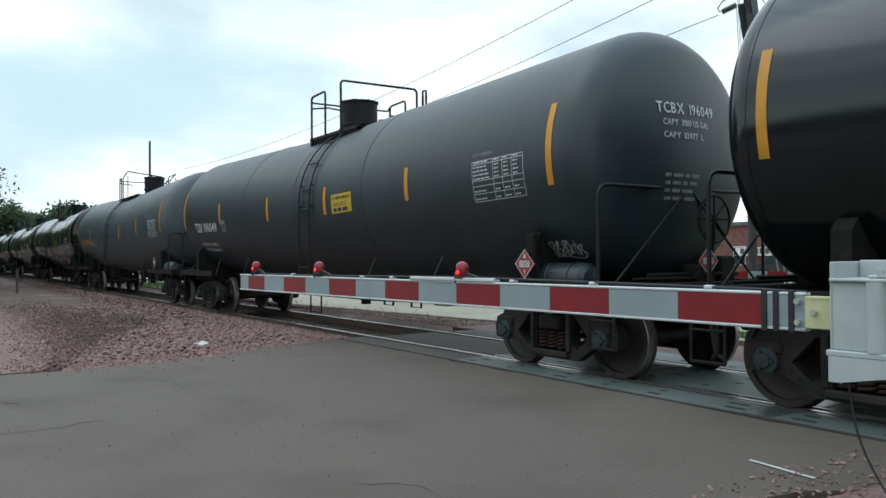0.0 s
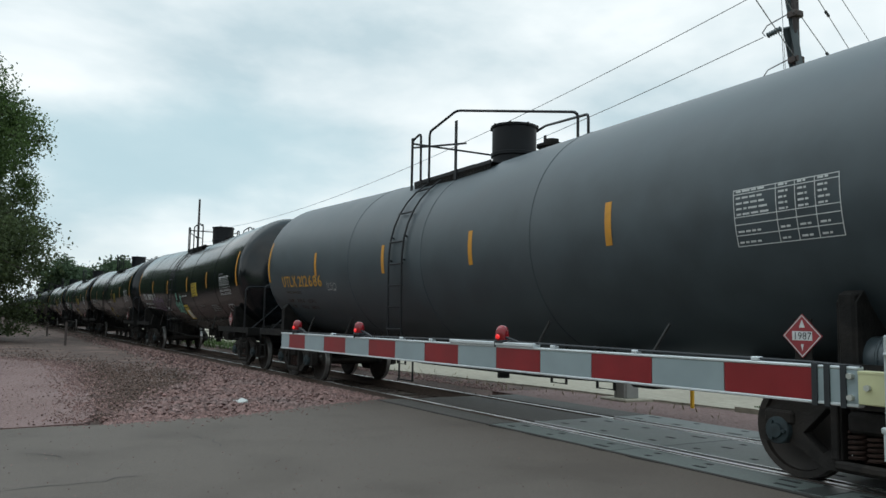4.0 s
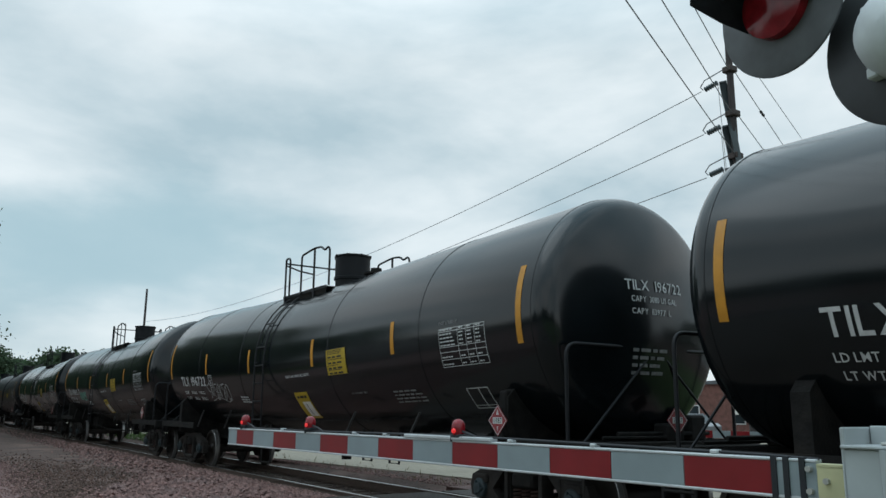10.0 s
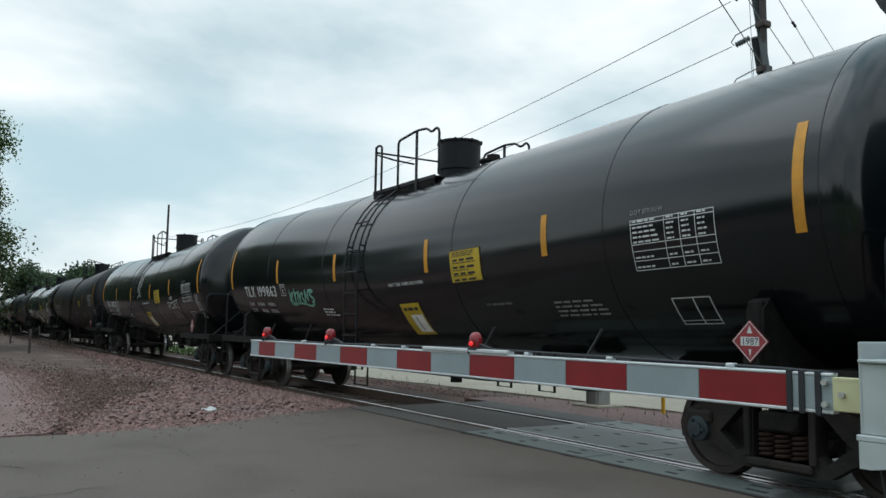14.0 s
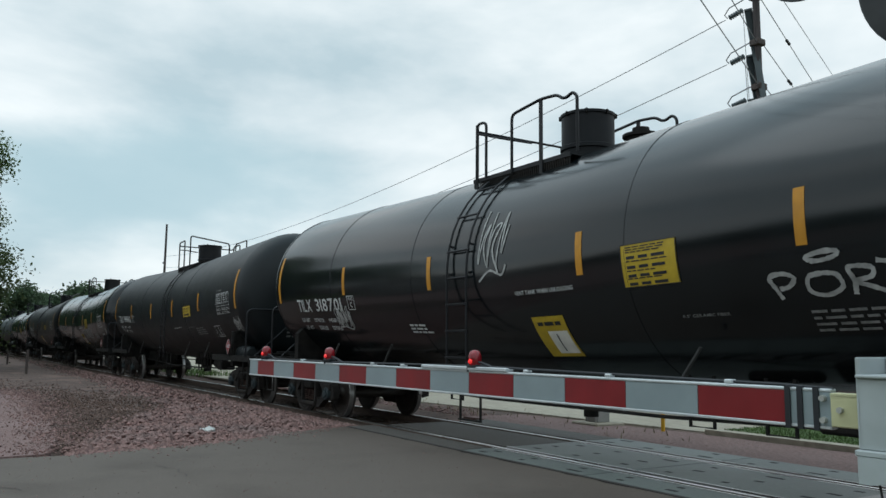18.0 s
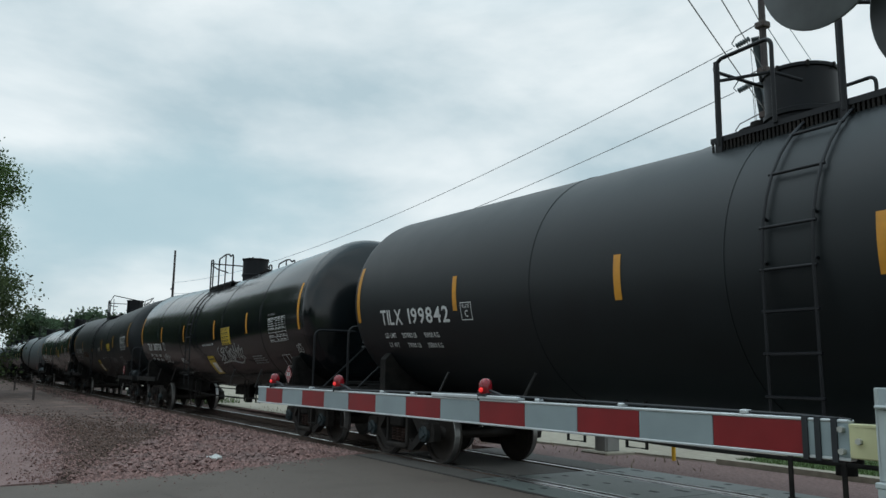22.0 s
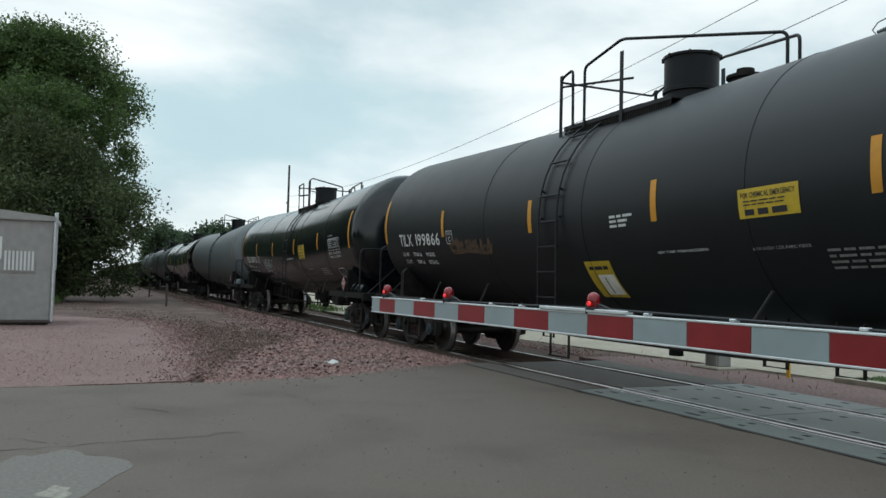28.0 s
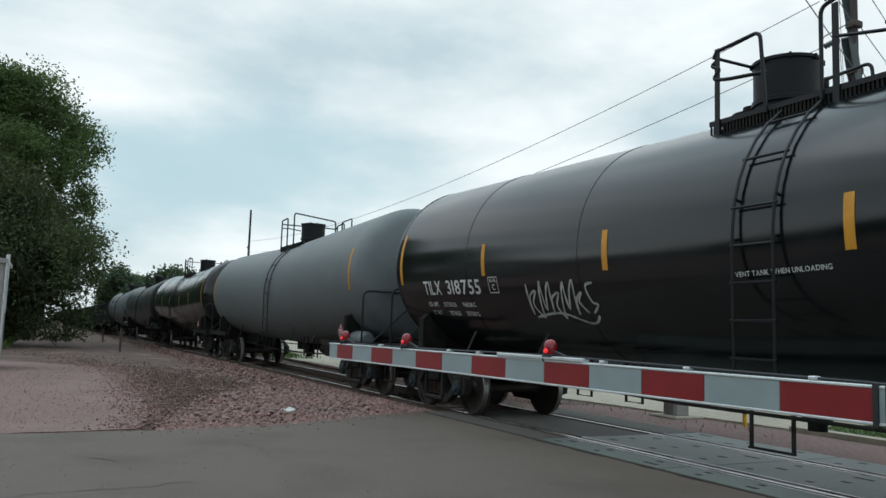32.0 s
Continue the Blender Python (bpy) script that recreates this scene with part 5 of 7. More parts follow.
# This first lawn is added out of view, so lower tank halves reflect darker ground.
blob("lawn", [(-2.8, -60), (60, -60), (60, 2.0), (2, 2.0), (-2.8, 1.7)], -0.002, M["grass"], "unseen grass round the camera, added for the tank reflections", 0.08, 0.05, 16)
blob("lawn", [(-9.0, 11.05), (20, 11.05), (20, 24), (-9.0, 24)], 0.06, M["grass"], "mown green grass beyond the track", 0.12, 0.04, 6)
blob("kerb", [(-9.1, 10.78), (20, 10.78), (20, 11.02), (-9.1, 11.02)], 0.075, M["concrete"], "pale concrete kerb", 0.15, 0.0, 7)
blob("gravel_lot", [(-29.5, -12), (-12.2, -12), (-11.2, -1.5), (-11.25, 0.5), (-11.45, 1.15), (-13.0, 1.45), (-16, 1.62), (-20, 1.80), (-23.7, 1.88), (-26.0, 1.6), (-27.6, 0.7), (-28.8, -0.6), (-29.6, -2)], -0.012, M["gravel"], "pink crushed-stone lot", 0.08, 0.07, 8)
blob("gravel_lot", [(-3.05, 3.35), (-2.55, 5.0), (-2.3, 5.8), (3, 5.8), (2, 2.2), (-3.0, 1.8)], 0.0, M["gravel"], "pink gravel shoulder of the road", 0.08, 0.08, 9)
for k, (x, y, w, h) in enumerate(((-6.3, -0.3, 1.5, 0.5), (-5.2, -0.7, 0.8, 0.3), (-8.5, -2.2, 1.2, 0.6))):
    pts = [(x + w * (0.5 + 0.06 * math.sin(a * 1.1 + k)) * math.cos(a * 0.157), y + h * (1 + 0.16 * math.sin(a * 0.7)) * math.sin(a * 0.157)) for a in range(40)]
    tagged(blob("pothole_patch", pts, -0.001 + 0.001 * k, M["patch"], "grey worn patch in the asphalt", 0.01, 0.012, 20 + k), "", "road patch", "", "structure")
pts = [(-5.75 + 0.16 * (1 + 0.25 * math.sin(a * 1.3)) * math.cos(a * 0.314), -0.22 + 0.10 * (1 + 0.3 * math.sin(a * 0.9)) * math.sin(a * 0.314)) for a in range(20)]
tagged(blob("pothole", pts, 0.001, M["pale"], "pale bottom of a shallow pothole", 0.012, 0.01, 31), "", "pothole", "", "structure")


def crack(pts, w, seed):
    rng = random.Random(seed)
    line = []
    for a, b in zip(pts, pts[1:]):
        n = max(2, int(math.hypot(b[0] - a[0], b[1] - a[1]) / 0.12))
        for k in range(n):
            t = k / n
            line.append((a[0] + (b[0] - a[0]) * t + rng.uniform(-0.05, 0.05), a[1] + (b[1] - a[1]) * t + rng.uniform(-0.05, 0.05)))
    bm = bmesh.new()
    prev = None
    for i, (x, y) in enumerate(line):
        x2, y2 = line[min(i + 1, len(line) - 1)]
        x1, y1 = line[max(i - 1, 0)]
        d = Vector((x2 - x1, y2 - y1, 0)).normalized()
        s = Vector((-d.y, d.x, 0)) * w * rng.uniform(0.15, 1.5) * 0.5
        cur = (bm.verts.new(Vector((x, y, -0.001)) + s), bm.verts.new(Vector((x, y, -0.001)) - s))
        if prev:
            bm.faces.new((prev[0], prev[1], cur[1], cur[0]))
        prev = cur
    part("crack", bm, M["crack"], road, "dark crack in the asphalt")


crack([(-7.1, -1.6), (-7.25, -0.3), (-7.3, 0.3), (-7.4, 0.9), (-7.55, 1.35)], 0.014, 1)
crack([(-9.2, 0.3), (-8.95, 0.6), (-8.6, 0.8)], 0.012, 2)
crack([(-9.7, 2.15), (-9.3, 2.3), (-8.7, 2.3)], 0.011, 3)
crack([(-8.6, -1.9), (-7.9, -0.9), (-7.4, -0.3)], 0.012, 5)
crack([(-4.5, 2.2), (-4.2, 2.5), (-3.9, 2.5)], 0.008, 6)
# the joint between asphalt and crossing panels
bm = bmesh.new()
box(bm, -12.7, -2.4, 6.09, 6.145, -0.10, 0.004)
bmesh.ops.transform(bm, matrix=ALONG, verts=bm.verts)
tagged(part("joint", bm, M["crack"]), "dark tarred joint beside the crossing panels", "", "", "structure")
bm = bmesh.new()
box(bm, -12.75, -9.25, 6.145, 6.64, -0.12, -0.003)
box(bm, -12.75, -9.25, 6.96, 8.14, -0.12, -0.005)
box(bm, -12.75, -9.25, 8.46, 9.12, -0.12, -0.004)
bmesh.ops.transform(bm, matrix=ALONG, verts=bm.verts)
tagged(part("road", bm, M["asphalt_patch"]), "dark asphalt filling between the rails", "", "", "structure")
bm = bmesh.new()
quad(bm, 0, 0.52, 0, 0.035)
bmesh.ops.transform(bm, matrix=pose(-3.46, 4.72, 0.004, 0, 0, -6), verts=bm.verts)
part("road_mark", bm, M["litter"], road, "worn white paint mark")

# ---------------------------------------------------------------- track
for s in (-1, 1):
    y = TRACK_Y + s * GAUGE
    bm = bmesh.new()
    prof = [(-0.07, -0.17), (0.07, -0.17), (0.07, -0.16), (0.012, -0.135), (0.012, -0.045), (0.035, -0.03), (0.036, -0.006), (0.028, 0.0), (-0.028, 0.0), (-0.036, -0.006), (-0.035, -0.03), (-0.012, -0.045), (-0.012, -0.135), (-0.07, -0.16)]
    a = [bm.verts.new((-900, y + p, z)) for p, z in prof]
    b = [bm.verts.new((120, y + p, z)) for p, z in prof]
    for k in range(len(prof)):
        j = (k + 1) % len(prof)
        f = bm.faces.new((a[k], a[j], b[j], b[k]))
        f.material_index = 1 if k in (6, 7, 8) else 0
    bmesh.ops.transform(bm, matrix=ALONG, verts=bm.verts)
    bmesh.ops.recalc_face_normals(bm, faces=bm.faces)
    tagged(part("rail", bm, [M["rail"], M["rail_top"]]), "rusty steel rail with a bright worn head", "rail", "rails", "structure")

track = thing("track_bed", "dark creosoted ties in pink ballast", "railway track", ALONG, "", "structure")
rng = random.Random(8)
tie_me = []
for k in range(3):
    bm = bmesh.new()
    box(bm, -0.115, 0.115, -1.3, 1.3, -0.18, 0.0, 0.012)
    me = bpy.data.meshes.new("tie")
    bm.to_mesh(me)
    bm.free()
    me.materials.append(M["tie"])
    tie_me.append(me)
x, k = -13.1, 0
far_v, far_f = [], []
while x > -420:
    if k < 150:
        ob = link("tie", tie_me[k % 3], track)
        ob.matrix_basis = pose(x, TRACK_Y + rng.uniform(-0.04, 0.04), -0.175 + rng.uniform(-0.012, 0.006), 0, 0, rng.uniform(-1, 1))
    else:
        n = len(far_v)
        far_v += [(x + a, TRACK_Y + b, c) for c in (-0.30, -0.18) for a, b in ((-0.115, -1.3), (0.115, -1.3), (0.115, 1.3), (-0.115, 1.3))]
        far_f += [(n + 4, n + 5, n + 6, n + 7), (n, n + 1, n + 5, n + 4), (n + 1, n + 2, n + 6, n + 5)]
    x -= 0.52
    k += 1
tagged(arrays("tie", far_v, far_f, M["tie"], track), kind="stuff")


def rocks(name, count, place, size, mat, label, seed):
    """Loose stones: squashed, jittered octahedra, all in one sheet of stuff."""
    r = np.random.default_rng(seed)
    base = np.array([(1, 0, 0), (0, 1, 0), (-1, 0, 0), (0, -1, 0), (0, 0, 1), (0, 0, -1)], float)
    tri = np.array([(0, 1, 4), (1, 2, 4), (2, 3, 4), (3, 0, 4), (1, 0, 5), (2, 1, 5), (3, 2, 5), (0, 3, 5)])
    pts = np.array([place(r) for _ in range(count)])
    s = r.uniform(size[0], size[1], (count, 1, 1)) * r.uniform(0.55, 1.25, (count, 6, 1))
    v = base[None] * s
    v[:, :, 2] *= 0.75
    a = r.uniform(0, 6.28, count)
    c, sn = np.cos(a)[:, None], np.sin(a)[:, None]
    t = r.uniform(-0.6, 0.6, count)[:, None]
    x = v[:, :, 0] * c - v[:, :, 1] * sn
    y = v[:, :, 0] * sn + v[:, :, 1] * c
    z = v[:, :, 2] + x * t
    v = np.stack([x, y, z], -1) + pts[:, None, :]
    f = tri[None] + 6 * np.arange(count)[:, None, None]
    return tagged(arrays(name, v.reshape(-1, 3).tolist(), f.reshape(-1, 3).tolist(), mat), label, "gravel", "", "stuff")


def heap(r):
    """The bank of ballast between the lot and the rails."""
    while True:
        x = -10.95 - (r.gamma(1.3, 2.4) if r.random() < 0.62 else r.gamma(1.6, 9))
        y = r.uniform(1.4, 6.3)
        low = np.interp(x, (-45, -31, -18.5, -16.7, -13.3, -11), (4.95, 4.8, 4.55, 3.4, 2.15, 1.45)) + 0.25 * r.normal()
        edge = np.interp(y, (1.4, 3.2, 5.3, 6.3), (-11.02, -11.32, -12.45, -12.85)) + 0.05 * r.normal()
        if low < y and x < edge:
            break
    top = 0.12 * max(0.0, min(1.0, (6.1 - y) / 0.8)) * max(0.0, min(1.0, (y - low) / 1.2)) * max(0.0, min(1.0, (edge - x) / 0.8))
    return (*turned(x, y + 0.12), -0.035 + top * r.uniform(0.2, 1.0))


def bed(r):
    x = -13.0 - r.gamma(1.4, 16)
    return (*turned(x, TRACK_Y + r.uniform(-2.2, 2.2)), -0.20 + r.uniform(-0.01, 0.03))


rocks("ballast", 17000, heap, (0.026, 0.058), M["stone"], "pink quartzite ballast heaped beside the rails", 1)
rocks("ballast", 9000, bed, (0.02, 0.045), M["stone_dark"], "grimy brown ballast between the ties", 2)
rocks("loose_gravel", 5000, lambda r: (r.uniform(-26, -11.4), r.uniform(-7, 2.2), 0.008), (0.006, 0.016), M["stone"], "loose pink stones on the lot", 3)
rocks("loose_gravel", 3600, lambda r: (x := r.uniform(-29, -11.4), np.interp(x, (-29, -26, -23.7, -16, -13, -11.4), (0, 1.6, 1.88, 1.62, 1.45, 1.15)) + 0.28 * r.normal(), 0.0), (0.008, 0.026), M["stone"], "loose pink stones along the rim of the lot", 9)
rocks("rubble", 9000, lambda r: (x := -11.6 - r.gamma(1.6, 4.5), np.interp(x, (-45, -29, -23.7, -16, -13, -11.4), (-3, 0.5, 1.9, 1.65, 1.5, 1.2)) + abs(r.normal()) * 1.5, -0.03 + 0.02 * r.random()), (0.010, 0.036), M["clod"], "brown clods and broken stone on the dirt", 12)
rocks("loose_gravel", 2500, lambda r: (r.uniform(-3.2, 0.5), r.uniform(1.5, 5.8), 0.004), (0.008, 0.022), M["stone"], "loose pink stones on the shoulder", 4)
rocks("loose_gravel", 3000, lambda r: (r.uniform(-30, -8), 9.1 + r.gamma(1.2, 0.32), -0.02), (0.010, 0.032), M["stone"], "brown rubble beyond the track", 5)
rocks("loose_gravel", 170, lambda r: (np.interp(y := r.uniform(0.9, 5.9), (0.9, 3.2, 5.3, 6.3), (-11.1, -11.3, -12.4, -12.8)) + r.gamma(1.0, 0.14), y, 0.0), (0.008, 0.022), M["stone"], "pink stones spilled on to the asphalt edge", 7)
rocks("road_grit", 900, lambda r: (r.uniform(-11, -3.2), r.uniform(-1, 5.6), -0.001), (0.003, 0.009), M["stone"], "scattered grit on the asphalt", 6)

# crossing panels
crossing = thing("crossing", "grey-green concrete crossing panels with steel edges", "level crossing", ALONG @ pose(0, 0.06, 0), "", "structure")
bands = ((6.09, 6.57), (6.90, 8.08), (8.41, 9.04))
panel_me = []
for y0, y1 in bands:
    bm = bmesh.new()
    box(bm, 0.01, 2.42, y0, y1, -0.15, 0.002, 0.008)
    me = bpy.data.meshes.new("panel")
    bm.to_mesh(me)
    bm.free()
    me.materials.append(M["panel"])
    panel_me.append(me)
for k in range(6):
    for me in panel_me:
        ob = link("panel", me, crossing)
        ob.location.x = -9.2 + 2.43 * k
for k in range(6):
    for y in (6.24, 6.44, 7.12, 7.49, 7.86, 8.54, 8.88):
        for u in (0.35, 1.15, 2.05):
            bm = bmesh.new()
            w = rng.choice((0.04, 0.05, 0.07, 0.11))
            c = -9.2 + 2.43 * k + u + rng.uniform(-0.08, 0.08)
            box(bm, c - w, c + w, y - 0.028, y + 0.028, -0.01, 0.005, 0.002)
            part("lifting_hole", bm, M["hole"], crossing)
for k in (2, 4):
    for y0, y1 in bands:
        bm = bmesh.new()
        box(bm, -9.2 + 2.43 * k - 0.13, -9.2 + 2.43 * k + 0.13, y0 + 0.01, y1 - 0.01, -0.02, 0.007, 0.002)
        part("panel_seam", bm, M["seam_plate"], crossing, "smooth steel plate between two panels")
for y in (6.605, 6.875, 8.105, 8.375):
    bm = bmesh.new()
    box(bm, -9.2, 5.4, y - 0.014, y + 0.014, -0.1, 0.004)
    part("steel_edge", bm, M["rail_top"], crossing, "bright steel flangeway edge")

# litter by the road
bm = bmesh.new()
bmesh.ops.create_icosphere(bm, subdivisions=2, radius=0.12)
rl = random.Random(3)
for v in bm.verts:
    v.co = Vector((v.co.x * 1.5, v.co.y, v.co.z * 0.55)) * rl.uniform(0.6, 1.25)
bmesh.ops.translate(bm, vec=(-12.5, 3.5, 0.06), verts=bm.verts)
tagged(part("plastic_bag", bm, M["litter"]), "crumpled white plastic bag on the ballast", "litter")

# ---------------------------------------------------------------- gate arm
ARM_A = Vector((-6.841, 2.501, 1.119))
ARM_M = Matrix.Translation(ARM_A) @ Matrix.Rotation(radians(3.83), 4, "Z")
arm = thing("crossing_gate", "lowered red and silver striped crossing gate arm with red lamps", "crossing gate", ARM_M)
bm = bmesh.new()
box(bm, -0.56, 5.06, -0.022, 0.022, 0.0, 0.012, 0.003)
box(bm, -0.56, 5.06, -0.022, 0.022, 0.138, 0.15, 0.003)
box(bm, -0.55, 5.06, -0.012, 0.012, 0.012, 0.138)
box(bm, 2.35, 3.2, -0.03, 0.03, 0.150, 0.172, 0.004)
part("beam", bm, M["aluminium"], arm, "aluminium arm beam")
edges = [-0.55, -0.36, 0.0]
for k in range(1, 13):
    edges.append(0.4064 * k)
for k, (a, b) in enumerate(zip(edges, edges[1:])):
    bm = bmesh.new()
    box(bm, a + 0.002, b - 0.002, -0.018, 0.018, 0.013, 0.137)
    part("stripe", bm, M["arm_red"] if k % 2 else M["arm_white"], arm)
bm = bmesh.new()
box(bm, 4.879, 5.06, -0.02, 0.02, 0.013, 0.137)
part("stripe", bm, M["arm_white"], arm)
for s in (4.89, 4.94, 5.005):
    bm = bmesh.new()
    box(bm, s - 0.011, s + 0.011, -0.028, 0.028, -0.006, 0.156)
    part("strap", bm, M["strap"], arm)
for s, z in ((5.035, 0.035), (5.035, 0.115), (5.10, 0.075)):
    bm = bmesh.new()
    rod(bm, (s, -0.042, z), (s, 0.0, z), 0.012, 6)
    part("bolt", bm, M["bolt"], arm)
bm = bmesh.new()
box(bm, 5.06, 5.21, -0.026, 0.026, 0.012, 0.13, 0.004)
box(bm, 5.06, 5.21, -0.026, 0.03, 0.12, 0.136, 0.002)
part("adapter", bm, M["cream"], arm, "cream breakaway adapter")
bm = bmesh.new()
tube(bm, [(-0.2, 0.0, 0.16), (1.0, 0.0, 0.158), (2.9, 0.0, 0.176), (4.85, 0, 0.158), (5.06, 0, 0.15)], 0.006, 5)
part("cable", bm, M["strap"], arm)
for s in (0.55, 1.7, 2.1, 3.35, 3.95, 4.62):
    bm = bmesh.new()
    box(bm, s - 0.018, s + 0.018, -0.02, 0.02, 0.150, 0.168, 0.004)
    part("clip", bm, M["aluminium"], arm)
for k, s in enumerate((-0.22, 1.02, 2.88)):
    bm = bmesh.new()
    box(bm, s - 0.05, s + 0.04, -0.02, 0.02, 0.15, 0.185, 0.004)
    tube(bm, rounded([(s + 0.04, 0, 0.2), (s + 0.12, 0, 0.185), (s + 0.22, 0, 0.155)], 0.05), 0.008, 5)
    base = part("lamp_base", bm, M["strap"], arm)
    bm = bmesh.new()
    lathe(bm, [(0.178, 0.0), (0.178, 0.034), (0.19, 0.041), (0.232, 0.041), (0.256, 0.033), (0.268, 0.018), (0.271, 0.0)], 18, "z", (s, 0, 0))
    part("lamp", bm, M["lamp_red"], base, "red domed gate lamp", 40)
    bm = bmesh.new()
    lathe(bm, [(-0.047, 0.0), (-0.046, 0.012), (-0.036, 0.017)], 14, "y", (s + 0.004, 0, 0.203))
    part("bulb", bm, M["lamp_lit"], base, "glowing red bulb")
    bm = bmesh.new()
    box(bm, s - 0.045, s - 0.03, -0.03, 0.03, 0.14, 0.20, 0.004)
    box(bm, s - 0.04, s + 0.045, -0.034, 0.034, 0.165, 0.182, 0.004)
    part("lamp_clamp", bm, M["strap"], base)

# arm bracket and counterweight plates
mech = thing("gate_mechanism", "white painted gate bracket on a steel mast", "crossing gate", ARM_M)
for name, q in (("web", (5.20, 5.95, -0.10, -0.085, -0.05, 0.197)), ("shelf", (5.20, 5.95, -0.115, 0.085, 0.197, 0.21)), ("end_plate", (5.196, 5.212, -0.10, 0.10, -0.05, 0.27)),
                ("back_plate", (5.214, 5.95, 0.085, 0.10, -0.05, 0.275)), ("foot_plate", (5.19, 5.95, -0.12, 0.10, -0.072, -0.05))):
    bm = bmesh.new()
    box(bm, *q, 0.004)
    part(name, bm, M["white_paint"], mech, "white pressed-steel plate")
bm = bmesh.new()
rod(bm, (5.36, -0.09, -0.05), (5.36, -0.09, 0.197), 0.035, 14)
part("rib", bm, M["white_paint"], mech, "", 40)
bm = bmesh.new()
plate(bm, [(5.20, -0.165), (5.20, -0.072), (5.75, -0.072), (5.75, -0.105), (5.62, -0.105), (5.4, -0.135), (5.24, -0.165)], [], -0.12, -0.10)
part("bracket_flange", bm, M["white_paint"], mech)
for s, z in ((5.36, 0.216), (5.44, 0.216), (5.36, 0.185)):
    bm = bmesh.new()
    rod(bm, (s, -0.06, z), (s, -0.06, z + 0.025), 0.013, 6)
    rod(bm, (s - 0.04, -0.06, z), (s + 0.04, -0.06, z), 0.006, 6)
    part("bolt", bm, M["bolt"], mech)
bm = bmesh.new()
tube(bm, [(5.83 + 0.03 * math.cos(k * 0.52), -0.05, 0.255 + 0.03 * math.sin(k * 0.52)) for k in range(12)], 0.009, 6, True)
part("lifting_eye", bm, M["bolt"], mech, "", 60)
bm = bmesh.new()
lathe(bm, [(-1.13, 0.0), (-1.13, 0.19), (-1.09, 0.19), (-1.06, 0.075), (3.1, 0.07), (3.1, 0.0)], 20, "z", (5.98, 0.16, 0))
box(bm, 5.78, 6.14, 0.0, 0.35, -0.45, 0.28, 0.03)
part("mast", bm, M["aluminium"], mech, "tall grey signal mast")
bm = bmesh.new()
tube(bm, rounded([(5.26, -0.1, -0.15), (5.29, -0.1, -0.36), (5.40, -0.1, -0.56), (5.6, -0.1, -0.72), (5.9, 0.05, -1.0), (6.0, 0.1, -1.1)], 0.2), 0.0042, 6)
part("cable", bm, M["hose"], mech, "", 60)

# flashing lights and sign on the mast


def flasher(centre, facing, show_lens, label, size=1.0):
    f = Vector(facing).normalized()
    up = Vector((0, 0, 1))
    right = f.cross(up).normalized()
    up = right.cross(f).normalized()
    m = Matrix((( right.x, f.x, up.x, centre[0]), (right.y, f.y, up.y, centre[1]), (right.z, f.z, up.z, centre[2]), (0, 0, 0, 1)))
    t = thing("crossing_light", label, "crossing signal", m @ Matrix.Scale(size, 4), "flashing crossing lights")
    bm = bmesh.new()
    lathe(bm, [(-0.012, 0.0), (-0.012, 0.295), (-0.004, 0.305), (0.004, 0.305), (0.008, 0.295), (0.008, 0.0)], 48, "y")
    part("backplate", bm, M["back_grey"] if show_lens else M["back_black"], t, "round dark target plate", 40)
    bm = bmesh.new()
    lathe(bm, [(-0.17, 0.0), (-0.165, 0.05), (-0.14, 0.10), (-0.10, 0.135), (-0.05, 0.155), (-0.012, 0.16)], 32, "y")
    hs = part("housing", bm, M["dome_white"], t, "white domed lamp housing", 40)
    for k in range(4):
        a = math.pi / 4 + math.pi / 2 * k
        bm = bmesh.new()
        box(bm, 0.155 * math.cos(a) - 0.02, 0.155 * math.cos(a) + 0.02, -0.06, -0.012, 0.155 * math.sin(a) - 0.02, 0.155 * math.sin(a) + 0.02, 0.006)
        part("latch", bm, M["dome_white"], hs)
    bm = bmesh.new()
    lathe(bm, [(0.008, 0.152), (0.05, 0.150), (0.07, 0.10), (0.078, 0.0)], 32, "y")
    part("lens", bm, M["lamp_red"], t, "red roundel lens", 40)
    bm = bmesh.new()
    n = 22
    rows = []
    for dist, frac in ((0.008, 1.0), (0.16, 0.92), (0.32, 0.78)):
        ring = []
        for k in range(n + 1):
            a = math.pi * (0.5 - frac * 0.62 + frac * 1.24 * k / n)
            ring.append((0.175 * math.cos(a), dist, 0.175 * math.sin(a)))
        rows.append(ring)
    vs = [[bm.verts.new(p) for p in r] for r in rows]
    for a, b in zip(vs, vs[1:]):
        for k in range(n):
            bm.faces.new((a[k], a[k + 1], b[k + 1], b[k]))
    bmesh.ops.solidify(bm, geom=bm.faces[:], thickness=0.004)
    part("visor", bm, M["back_black"], t, "black half-round visor", 60)
    return t


flasher((-1.59, 2.51, 2.925), (-0.12, -0.99, -0.04), True, "round crossing light with a red lens and black visor", 0.9)
flasher((-1.165, 2.55, 2.645), (0.10, 0.99, 0.0), False, "round crossing light seen from its white housing")
bm = bmesh.new()
tube(bm, [(-1.57, 2.68, 2.88), (-1.3, 2.95, 2.9), (-1.0, 3.15, 2.95)], 0.025, 8)
tube(bm, [(-1.15, 2.40, 2.60), (-0.98, 2.70, 2.62), (-0.97, 3.15, 2.62)], 0.025, 8)
part("cross_arm", bm, M["aluminium"], None)
tagged(bpy.data.objects["cross_arm"], "grey steel arms that carry the crossing lights", "crossing signal")

